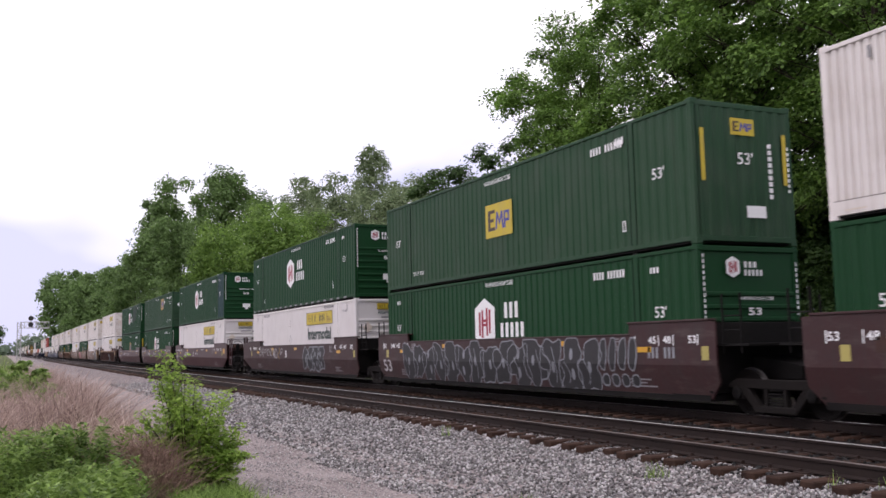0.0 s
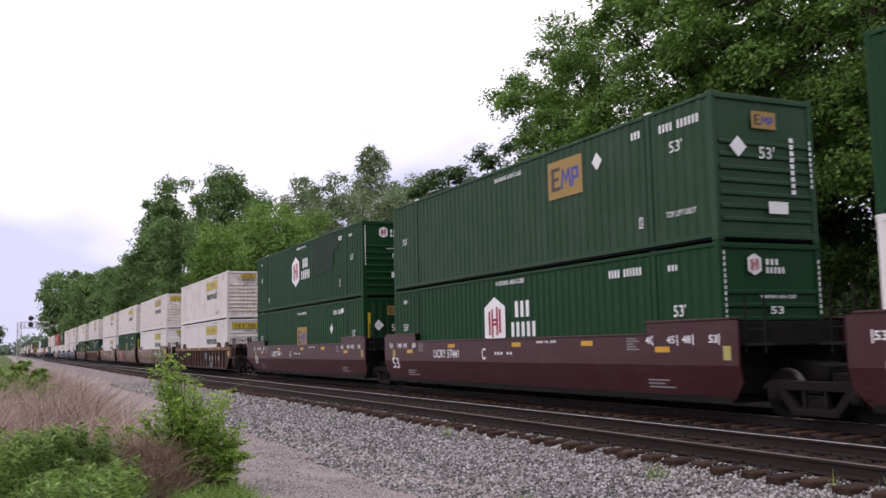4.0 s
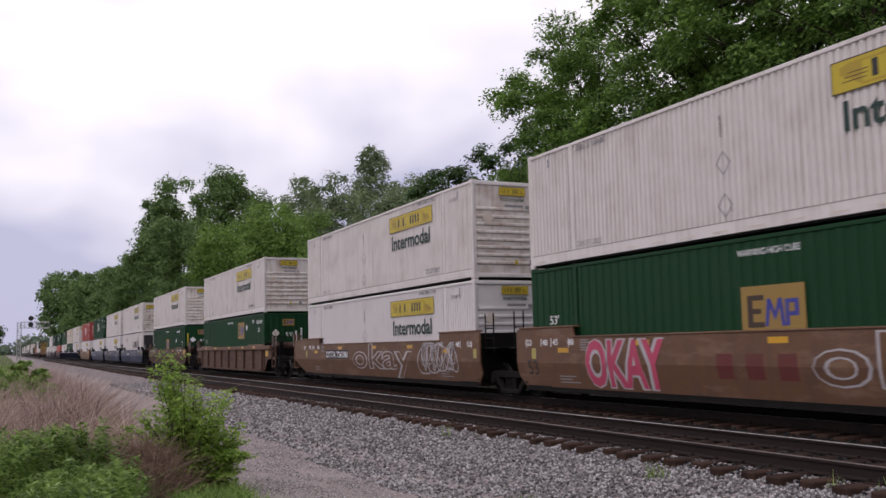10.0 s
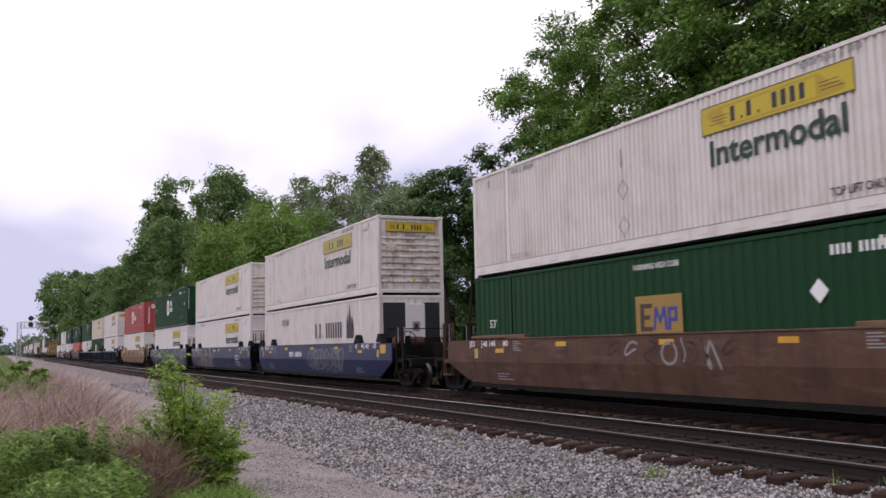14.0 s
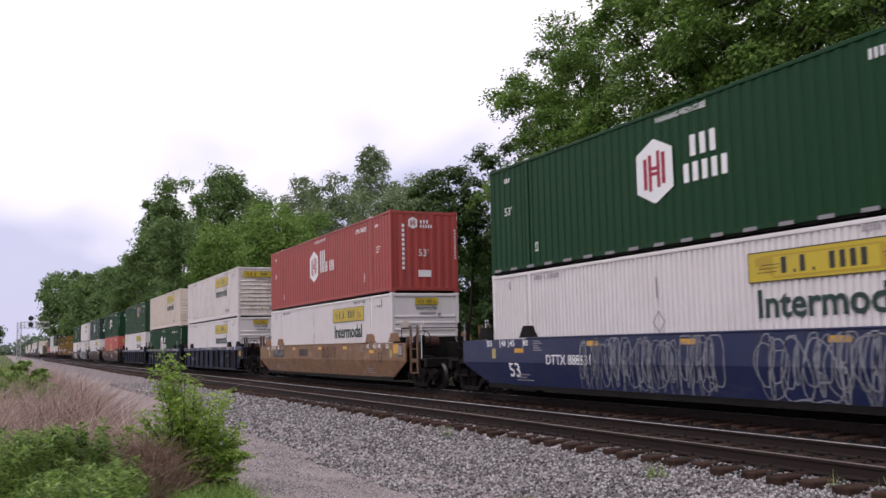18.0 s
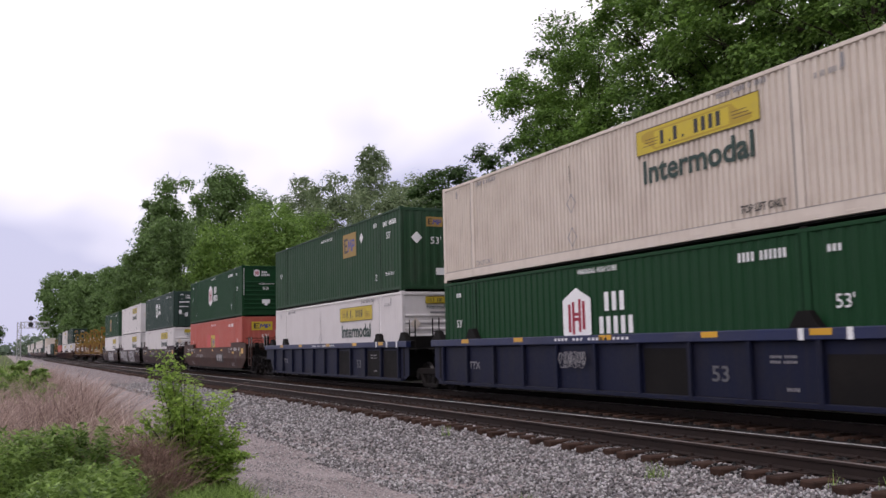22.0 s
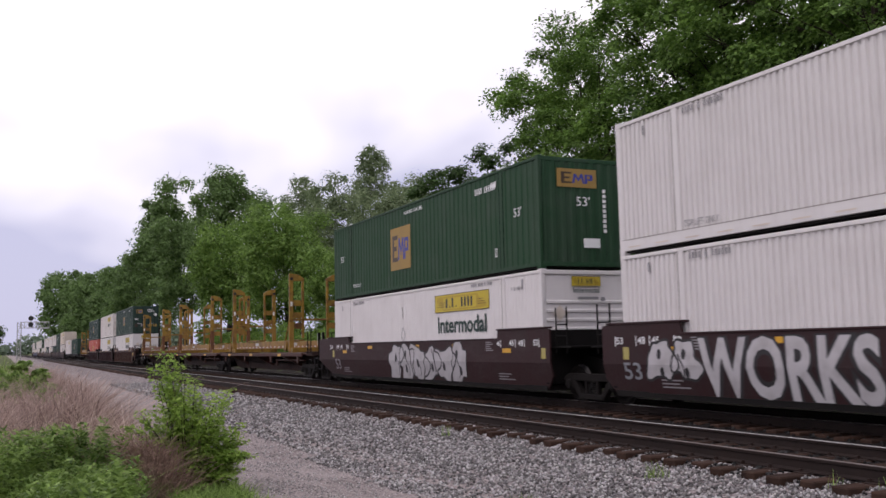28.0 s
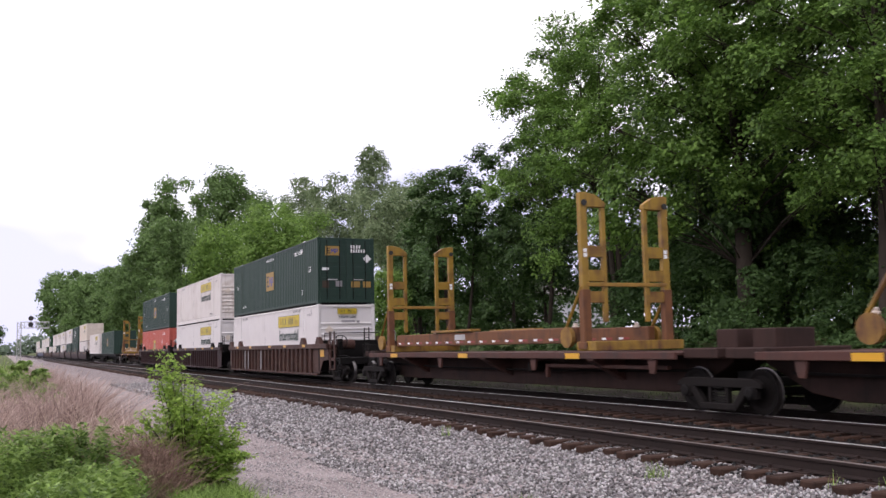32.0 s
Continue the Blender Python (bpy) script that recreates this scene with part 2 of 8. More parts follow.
M["spray_pink"] = surface("pink_spray_paint", (0.50, 0.07, 0.13), 0.6, dirt=0.2, bump=0.0)
M["spray_teal"] = surface("teal_spray_paint", (0.032, 0.088, 0.125), 0.6, dirt=0.3, bump=0.0)
# steel, frame_steel and wheel colours are darkened to carry the shade under cars
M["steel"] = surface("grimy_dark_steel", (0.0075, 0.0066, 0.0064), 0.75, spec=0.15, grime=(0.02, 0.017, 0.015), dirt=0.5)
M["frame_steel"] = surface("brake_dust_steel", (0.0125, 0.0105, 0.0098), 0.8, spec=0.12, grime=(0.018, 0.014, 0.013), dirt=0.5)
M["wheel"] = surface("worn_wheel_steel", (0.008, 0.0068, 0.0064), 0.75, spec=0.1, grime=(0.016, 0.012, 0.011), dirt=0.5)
M["tread"] = surface("polished_wheel_tread", (0.16, 0.15, 0.145), 0.4, metal=1.0, dirt=0.25, bump=0.0)
M["galv"] = surface("galvanised_steel", (0.48, 0.48, 0.48), 0.45, metal=0.7, dirt=0.2)
M["rubber"] = surface("black_rubber_hose", (0.015, 0.015, 0.016), 0.7, dirt=0.2)
M["rail"] = surface("rusty_rail_steel", (0.022, 0.0155, 0.0138), 0.75, spec=0.15, metal=0.0, grime=(0.035, 0.022, 0.018), dirt=0.5, scale=2.0)
M["railworn"] = surface("dull_worn_rail_head", (0.20, 0.17, 0.16), 0.55, metal=0.8, grime=(0.10, 0.075, 0.065), dirt=0.5, bump=0.0)
M["railtop"] = surface("polished_rail_head", (0.62, 0.60, 0.59), 0.36, metal=1.0, grime=(0.25, 0.22, 0.2), dirt=0.3, bump=0.0)
M["tie"] = surface("weathered_creosote_timber", (0.052, 0.030, 0.022), 0.9, spec=0.10, grime=(0.016, 0.012, 0.011), dirt=0.8, scale=3.0, fine=22.0, bump=0.5, vary=0.35)
M["plate"] = surface("rusty_tie_plate", (0.030, 0.019, 0.016), 0.85, spec=0.15, dirt=0.4)
M["bark"] = surface("tree_bark", (0.050, 0.039, 0.031), 0.92, spec=0.15, grime=(0.022, 0.019, 0.016), dirt=0.6, scale=2.0, fine=9.0, bump=0.7)
M["twig"] = surface("dead_grass_stem", (0.42, 0.30, 0.22), 0.85, grime=(0.24, 0.15, 0.12), dirt=0.5, bump=0.0, vary=0.3)
M["hwall"] = surface("pale_house_siding", (0.62, 0.62, 0.66), 0.7, dirt=0.15, bump=0.1)
M["hroof"] = surface("grey_shingle_roof", (0.17, 0.155, 0.15), 0.85, dirt=0.4, fine=20, bump=0.4)
M["leaf_oak"] = leaf_material("oak_leaves", (0.036, 0.082, 0.018), (0.225, 0.380, 0.080), 0.42)
# lowered so that the shade below the oaks sits in the leaf colour
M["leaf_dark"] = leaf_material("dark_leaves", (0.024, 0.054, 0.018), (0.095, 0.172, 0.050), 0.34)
M["leaf_light"] = leaf_material("fresh_green_leaves", (0.070, 0.135, 0.028), (0.240, 0.385, 0.085), 0.45)
# distance haze over the far trees is put into this paler green
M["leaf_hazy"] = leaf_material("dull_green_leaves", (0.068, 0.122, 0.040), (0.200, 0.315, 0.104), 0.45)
# weed colour darkened to stand for shade below the overhanging trees
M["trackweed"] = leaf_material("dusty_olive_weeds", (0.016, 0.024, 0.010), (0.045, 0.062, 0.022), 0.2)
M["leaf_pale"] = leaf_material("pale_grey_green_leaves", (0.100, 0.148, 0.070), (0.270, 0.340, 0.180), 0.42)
M["leaf_bush"] = leaf_material("bright_bush_leaves", (0.115, 0.225, 0.030), (0.440, 0.600, 0.140), 0.58)
# haze is mixed into the leaf colour of the distant woods
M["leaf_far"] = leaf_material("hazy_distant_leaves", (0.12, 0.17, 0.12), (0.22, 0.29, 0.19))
M["deadbrush"] = leaf_material("dead_brown_brush", (0.150, 0.095, 0.074), (0.460, 0.320, 0.250), 0.3)
M["drygrass"] = leaf_material("dry_reddish_grass", (0.120, 0.072, 0.060), (0.570, 0.430, 0.375), 0.3)
M["straw"] = leaf_material("pale_dry_straw", (0.38, 0.27, 0.22), (0.78, 0.64, 0.54), 0.3)
M["weed"] = leaf_material("green_weeds", (0.050, 0.105, 0.020), (0.330, 0.480, 0.125), 0.4)


def ground_material():
    """Ballast by the tracks, pale pinkish gravel on the service road, soil and turf beyond, blended by noise."""
    m, n, l, p = nodes_of("gravel_and_turf")
    geo = n.new("ShaderNodeNewGeometry")
    sep = n.new("ShaderNodeSeparateXYZ")
    l.new(geo.outputs["Position"], sep.inputs["Vector"])
    wob = n.new("ShaderNodeTexNoise")
    wob.inputs["Scale"].default_value, wob.inputs["Detail"].default_value = 0.7, 5.0
    l.new(geo.outputs["Position"], wob.inputs["Vector"])
    yy = n.new("ShaderNodeMath")
    yy.operation = "MULTIPLY_ADD"
    yy.inputs[1].default_value = 1.6
    l.new(wob.outputs["Fac"], yy.inputs[0])
    l.new(sep.outputs["Y"], yy.inputs[2])
    vor = n.new("ShaderNodeTexVoronoi")
    vor.inputs["Scale"].default_value = 19.0
    l.new(geo.outputs["Position"], vor.inputs["Vector"])
    vsep = n.new("ShaderNodeSeparateColor")
    l.new(vor.outputs["Color"], vsep.inputs["Color"])
    stone = n.new("ShaderNodeValToRGB")
    stone.color_ramp.elements[0].color, stone.color_ramp.elements[1].color = (0.06, 0.05, 0.05, 1), (0.36, 0.315, 0.31, 1)
    l.new(vsep.outputs["Red"], stone.inputs["Fac"])
    fine = n.new("ShaderNodeTexNoise")
    fine.inputs["Scale"].default_value, fine.inputs["Detail"].default_value = 34.0, 6.0
    l.new(geo.outputs["Position"], fine.inputs["Vector"])
    blot = n.new("ShaderNodeTexNoise")
    blot.inputs["Scale"].default_value, blot.inputs["Detail"].default_value = 0.9, 6.0
    l.new(geo.outputs["Position"], blot.inputs["Vector"])
    road = n.new("ShaderNodeValToRGB")
    road.color_ramp.elements[0].position, road.color_ramp.elements[1].position = 0.34, 0.66
    road.color_ramp.elements[0].color, road.color_ramp.elements[1].color = (0.135, 0.110, 0.105, 1), (0.36, 0.310, 0.302, 1)
    rf = n.new("ShaderNodeMath")
    rf.operation = "MULTIPLY_ADD"
    rf.inputs[1].default_value = 0.5
    hb = n.new("ShaderNodeMath")
    hb.operation = "MULTIPLY"
    hb.inputs[1].default_value = 0.5
    l.new(blot.outputs["Fac"], hb.inputs[0])
    l.new(fine.outputs["Fac"], rf.inputs[0])
    l.new(hb.outputs[0], rf.inputs[2])
    l.new(rf.outputs[0], road.inputs["Fac"])
    grit = n.new("ShaderNodeTexVoronoi")
    grit.inputs["Scale"].default_value = 38.0
    l.new(geo.outputs["Position"], grit.inputs["Vector"])
    gsep = n.new("ShaderNodeSeparateColor")
    l.new(grit.outputs["Color"], gsep.inputs["Color"])
    gramp = n.new("ShaderNodeValToRGB")
    gramp.color_ramp.elements[0].color, gramp.color_ramp.elements[1].color = (0.10, 0.083, 0.080, 1), (0.46, 0.40, 0.385, 1)
    l.new(gsep.outputs["Red"], gramp.inputs["Fac"])
    gmix = n.new("ShaderNodeMix")
    gmix.data_type = "RGBA"
    gmix.inputs["Factor"].default_value = 0.45
    l.new(road.outputs["Color"], gmix.inputs["A"])
    l.new(gramp.outputs["Color"], gmix.inputs["B"])
    turf = n.new("ShaderNodeValToRGB")
    turf.color_ramp.elements[0].position, turf.color_ramp.elements[1].position = 0.38, 0.62
    turf.color_ramp.elements[0].color, turf.color_ramp.elements[1].color = (0.035, 0.055, 0.018, 1), (0.115, 0.135, 0.045, 1)
    l.new(rf.outputs[0], turf.inputs["Fac"])

    def step(a, b):
        s = n.new("ShaderNodeMapRange")
        s.interpolation_type = "SMOOTHSTEP"
        s.inputs["From Min"].default_value, s.inputs["From Max"].default_value = a, b
        l.new(yy.outputs[0], s.inputs["Value"])
        return s.outputs["Result"]

    def mixed(fac, a, b):
        x = n.new("ShaderNodeMix")
        x.data_type = "RGBA"
        l.new(fac, x.inputs["Factor"])
        l.new(a, x.inputs["A"])
        l.new(b, x.inputs["B"])
        return x.outputs["Result"]

    c = mixed(step(-11.0, -10.3), turf.outputs["Color"], gmix.outputs["Result"])
    c = mixed(step(-7.3, -6.6), c, stone.outputs["Color"])
    # oily, dust-stained ballast, darkened further to stand for shade under the train
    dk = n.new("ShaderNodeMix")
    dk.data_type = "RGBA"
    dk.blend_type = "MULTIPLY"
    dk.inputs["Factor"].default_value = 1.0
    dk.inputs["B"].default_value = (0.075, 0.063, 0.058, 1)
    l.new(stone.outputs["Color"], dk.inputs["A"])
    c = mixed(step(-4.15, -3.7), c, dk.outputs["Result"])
    c = mixed(step(6.9, 8.2), c, turf.outputs["Color"])
    l.new(c, p.inputs["Base Color"])
    p.inputs["Roughness"].default_value = 0.9
    p.inputs["Specular IOR Level"].default_value = 0.2
    b = n.new("ShaderNodeBump")
    b.inputs["Strength"].default_value, b.inputs["Distance"].default_value = 0.8, 0.03
    l.new(vor.outputs["Distance"], b.inputs["Height"])
    b2 = n.new("ShaderNodeBump")
    b2.inputs["Strength"].default_value, b2.inputs["Distance"].default_value = 0.4, 0.02
    l.new(fine.outputs["Fac"], b2.inputs["Height"])
    l.new(b.outputs["Normal"], b2.inputs["Normal"])
    l.new(b2.outputs["Normal"], p.inputs["Normal"])
    return m


def stone_material(name, tone, low=(0.062, 0.050, 0.048, 1)):
    m, n, l, p = nodes_of(name)
    geo = n.new("ShaderNodeNewGeometry")
    ramp = n.new("ShaderNodeValToRGB")
    ramp.color_ramp.elements[0].color, ramp.color_ramp.elements[1].color = low, (0.47, 0.42, 0.405, 1)
    e = ramp.color_ramp.elements.new(0.55)
    e.color = (0.19, 0.163, 0.158, 1)
    l.new(geo.outputs["Random Per Island"], ramp.inputs["Fac"])
    noi = n.new("ShaderNodeTexNoise")
    noi.inputs["Scale"].default_value, noi.inputs["Detail"].default_value = 40.0, 4.0
    l.new(geo.outputs["Position"], noi.inputs["Vector"])
    mx = n.new("ShaderNodeMix")
    mx.data_type, mx.blend_type = "RGBA", "OVERLAY"
    mx.inputs["Factor"].default_value = 0.5
    l.new(ramp.outputs["Color"], mx.inputs["A"])
    l.new(noi.outputs["Color"], mx.inputs["B"])
    hs = n.new("ShaderNodeHueSaturation")
    hs.inputs["Saturation"].default_value = 0.35
    hs.inputs["Value"].default_value = tone
    l.new(mx.outputs["Result"], hs.inputs["Color"])
    l.new(hs.outputs["Color"], p.inputs["Base Color"])
    p.inputs["Roughness"].default_value = 0.85
    p.inputs["Specular IOR Level"].default_value = 0.2
    return m


M["ground"] = ground_material()
M["stone"] = stone_material("crushed_ballast_stone", 1.0)
# stained stone, with the shade under the train put into its tone
M["stone_trackbed"] = stone_material("oil_stained_ballast_stone", 0.10)
M["stone_road"] = stone_material("pale_road_grit", 1.15, (0.19, 0.155, 0.148, 1))

# ---- mesh helpers ----


class Shape:
    """Collects boxes, prisms and tubes into one mesh."""

    def __init__(self):
        self.v, self.f = [], []

    def add(self, verts, faces):
        k = len(self.v)
        self.v += [tuple(p) for p in verts]
        self.f += [tuple(i + k for i in f) for f in faces]
        return self

    def box(self, x0, x1, y0, y1, z0, z1):
        return self.add([(x, y, z) for z in (z0, z1) for y in (y0, y1) for x in (x0, x1)],
                        [(0, 2, 3, 1), (4, 5, 7, 6), (0, 1, 5, 4), (2, 6, 7, 3), (0, 4, 6, 2), (1, 3, 7, 5)])

    def prism(self, outline, a, b, axis="y"):
        """An outline of (x, z) points drawn through from y = a to b (or of (x, y) points along z, or (y, z) along x)."""
        put = {"y": lambda p, q: (p[0], q, p[1]), "z": lambda p, q: (p[0], p[1], q), "x": lambda p, q: (q, p[0], p[1])}[axis]
        n = len(outline)
        vs = [put(p, a) for p in outline] + [put(p, b) for p in outline]
        return self.add(vs, [tuple(range(n)), tuple(range(2 * n - 1, n - 1, -1))] + [(i, i + n, (i + 1) % n + n, (i + 1) % n) for i in range(n)])

    def tube(self, path, r, n=6, r1=None):
        """A round bar along a path of points, tapering from r to r1."""
        path = [Vector(p) for p in path]
        k, m = len(self.v), len(path)
        r1 = r if r1 is None else r1
        for i, p in enumerate(path):
            d = (path[min(i + 1, m - 1)] - path[max(i - 1, 0)]).normalized()
            s = d.cross(Vector((0, 0, 1)) if abs(d.z) < 0.9 else Vector((1, 0, 0))).normalized()
            t = d.cross(s)
            rr = r + (r1 - r) * i / max(1, m - 1)
            self.v += [tuple(p + (s * math.cos(2 * math.pi * j / n) + t * math.sin(2 * math.pi * j / n)) * rr) for j in range(n)]
        for i in range(m - 1):
            for j in range(n):
                a, b = k + i * n + j, k + i * n + (j + 1) % n
                self.f.append((a, b, b + n, a + n))
        self.f.append(tuple(range(k + n - 1, k - 1, -1)))
        self.f.append(tuple(range(k + (m - 1) * n, k + m * n)))
        return self

    def lathe(self, profile, n=24, centre=(0, 0, 0)):
        """A profile of (y, radius) turned about the y axis."""
        k, m = len(self.v), len(profile)
        cx, cy, cz = centre
        for y, r in profile:
            self.v += [(cx + r * math.cos(2 * math.pi * j / n), cy + y, cz + r * math.sin(2 * math.pi * j / n)) for j in range(n)]
        for i in range(m - 1):
            for j in range(n):
                a, b = k + i * n + j, k + i * n + (j + 1) % n
                self.f.append((a, a + n, b + n, b))
        self.f.append(tuple(range(k, k + n)))
        self.f.append(tuple(range(k + m * n - 1, k + (m - 1) * n - 1, -1)))
        return self

    def mesh(self, name, bevel=0.0, smooth=False):
        me = bpy.data.meshes.new(name)
        me.from_pydata(self.v, [], self.f)
        bm = bmesh.new()
        bm.from_mesh(me)
        bmesh.ops.recalc_face_normals(bm, faces=bm.faces)
        if bevel:
            edges = [e for e in bm.edges if len(e.link_faces) == 2 and e.calc_face_angle(0) > 0.6]
            bmesh.ops.bevel(bm, geom=edges, offset=bevel, segments=1, affect="EDGES", clamp_overlap=True)
        bm.to_mesh(me)
        bm.free()
        if smooth:
            for q in me.polygons:
                q.use_smooth = True
        me.materials.append(None)
        return me


CACHE = {}


def kept(key, make):
    if key not in CACHE:
        CACHE[key] = make()
    return CACHE[key]


def dress(ob, mat):
    ob.material_slots[0].link = "OBJECT"
    ob.material_slots[0].material = M[mat] if isinstance(mat, str) else mat
    return ob


def part(name, mesh, mat, parent, loc=(0, 0, 0), label="", turn=(0, 0, 0)):
    ob = dress(new(name, mesh), mat)
    ob.parent = parent
    ob.location = loc
    ob.rotation_euler = [radians(a) for a in turn]
    if label:
        ob["label"] = label
    return ob


def quads_mesh(name, co, mat):
    """A mesh of separate quads from an array (n, 4, 3)."""
    n = len(co)
    me = bpy.data.meshes.new(name)
    me.vertices.add(n * 4)
    me.vertices.foreach_set("co", np.ascontiguousarray(co, dtype=np.float32).ravel())
    me.loops.add(n * 4)
    me.loops.foreach_set("vertex_index", np.arange(n * 4, dtype=np.int32))
    me.polygons.add(n)
    me.polygons.foreach_set("loop_start", np.arange(0, n * 4, 4, dtype=np.int32))
    me.update(calc_edges=True)
    me.materials.append(M[mat])
    return me

# ---- ground, road, ballast ----
PROFILE = [(-900, 6.0), (-120, 0.6), (-40, -0.1), (-16, -0.28), (-12, -0.30), (-11, -0.36), (-9.4, -0.40), (-8.2, -0.38), (-7.4, -0.37), (-5.9, -0.36), (-5.5, -0.325), (-5.25, -0.255), (-5.0, -0.200), (-4.75, -0.195),
           (-2.6, -0.205), (-2.0, -0.25), (-1.4, -0.225), (1.4, -0.225), (1.9, -0.24), (3.4, -0.55), (6.0, -0.45), (8.0, 0.1), (12.0, 1.3), (20.0, 2.0), (60.0, 3.0), (900, 12.0)]


def ground_z(y):
    return np.interp(y, [p[0] for p in PROFILE], [p[1] for p in PROFILE])


def make_ground():
    ys = np.concatenate([np.linspace(-900, -60, 8), np.linspace(-40, -15, 10), np.arange(-14, 7, 0.25), np.linspace(7.5, 25, 24), np.linspace(40, 900, 9)])
    xs = np.concatenate([np.linspace(-2600, -300, 14), np.linspace(-250, -70, 20), np.arange(-64, 12, 0.8), np.linspace(20, 400, 8)])
    X, Y = np.meshgrid(xs, ys, indexing="ij")
    rng = np.random.RandomState(3)
    Z = ground_z(Y) + rng.uniform(-1, 1, X.shape) * np.where((Y > -12) & (Y < -5.6), 0.012, np.where(np.abs(Y + 2) < 3.6, 0.008, 0.06))
    n, k = X.shape
    idx = np.arange(n * k).reshape(n, k)
    f = np.stack([idx[:-1, :-1], idx[1:, :-1], idx[1:, 1:], idx[:-1, 1:]], -1).reshape(-1, 4)
    me = bpy.data.meshes.new("ground")
    me.from_pydata(np.stack([X, Y, Z], -1).reshape(-1, 3).tolist(), [], f.tolist())
    for q in me.polygons:
        q.use_smooth = True
    me.materials.append(M["ground"])
    tagged(new("ground", me), "pale gravel service road, grey ballast and rough turf beside railway tracks", "ground", kind="structure")


make_ground()


def make_stones(name, label, mat, beds, seed):
    """Loose crushed stones on the shoulder and between the sleepers, thinning out over the road."""
    rng = np.random.RandomState(seed)
    spots = []
    for x0, x1, y0, y1, count, lo, hi in beds:
        p = np.stack([rng.uniform(x0, x1, count), rng.uniform(y0, y1, count), rng.uniform(lo, hi, count)], -1)
        spots.append(p)
    p = np.concatenate(spots)
    keep = ~((p[:, 1] > -8.3) & (p[:, 1] < -7.3) & (rng.rand(len(p)) < (-7.3 - p[:, 1]) * 0.7))
    p = p[keep]
    n = len(p)
    base = np.array([(1, 0, 0), (0, 1, 0), (-1, 0, 0), (0, -1, 0), (0.3, 0.2, 0.8), (-0.2, -0.3, 0.75), (0, 0, -0.6)], float)
    faces = np.array([(0, 1, 4), (1, 2, 4), (2, 5, 4), (2, 3, 5), (3, 0, 5), (0, 4, 5), (1, 0, 6), (2, 1, 6), (3, 2, 6), (0, 3, 6)])
    v = base[None] * rng.uniform(0.7, 1.3, (n, 7, 3))
    a = rng.uniform(0, 6.28, n)
    c, s = np.cos(a)[:, None], np.sin(a)[:, None]
    v = np.stack([v[..., 0] * c - v[..., 1] * s, v[..., 0] * s + v[..., 1] * c, v[..., 2]], -1) * p[:, 2][:, None, None]
    v[..., 0] += p[:, 0][:, None]
    v[..., 1] += p[:, 1][:, None]
    v[..., 2] += (ground_z(p[:, 1]) + p[:, 2] * 0.25)[:, None]
    f = (faces[None] + (np.arange(n) * 7)[:, None, None]).reshape(-1, 3)
    me = bpy.data.meshes.new(name)
    me.vertices.add(n * 7)
    me.vertices.foreach_set("co", v.astype(np.float32).ravel())
    me.loops.add(len(f) * 3)
    me.loops.foreach_set("vertex_index", f.astype(np.int32).ravel())
    me.polygons.add(len(f))
    me.polygons.foreach_set("loop_start", np.arange(0, len(f) * 3, 3, dtype=np.int32))
    me.update(calc_edges=True)
    me.materials.append(M[mat])
    tagged(new(name, me), label, "gravel", kind="stuff")


make_stones("ballast_stones", "loose grey crushed stone ballast heaped along the track", "stone",
            ((-15, -5.5, -8.9, -5.25, 15000, 0.014, 0.034), (-28, -15, -8.6, -5.25, 9500, 0.018, 0.042), (-55, -28, -8.2, -5.25, 6500, 0.03, 0.06), (-15, -5.5, -5.5, -4.9, 2000, 0.016, 0.030), (-30, -15, -5.5, -4.9, 2000, 0.018, 0.034)), 5)
make_stones("road_grit", "fine pale grit scattered over the service road", "stone_road", ((-15, -5.5, -11.2, -7.6, 15000, 0.005, 0.015), (-30, -15, -11, -7.6, 6000, 0.009, 0.022)), 8)
make_stones("trackbed_stones", "oil-stained stones between the ties, coloured darker for shade", "stone_trackbed", ((-30, -5, -5.25, -2.4, 5200, 0.022, 0.042), (-35, -6, -2.5, 2.4, 3500, 0.025, 0.045)), 6)

# ---- the two tracks ----
NEAR_Y = -4.0
RAIL_OUT = [(-0.070, -0.17), (0.070, -0.17), (0.070, -0.155), (0.016, -0.135), (0.012, -0.045), (0.036, -0.035), (0.037, -0.006), (0.030, 0.0),
            (-0.030, 0.0), (-0.037, -0.006), (-0.036, -0.035), (-0.012, -0.045), (-0.016, -0.135), (-0.070, -0.155)]


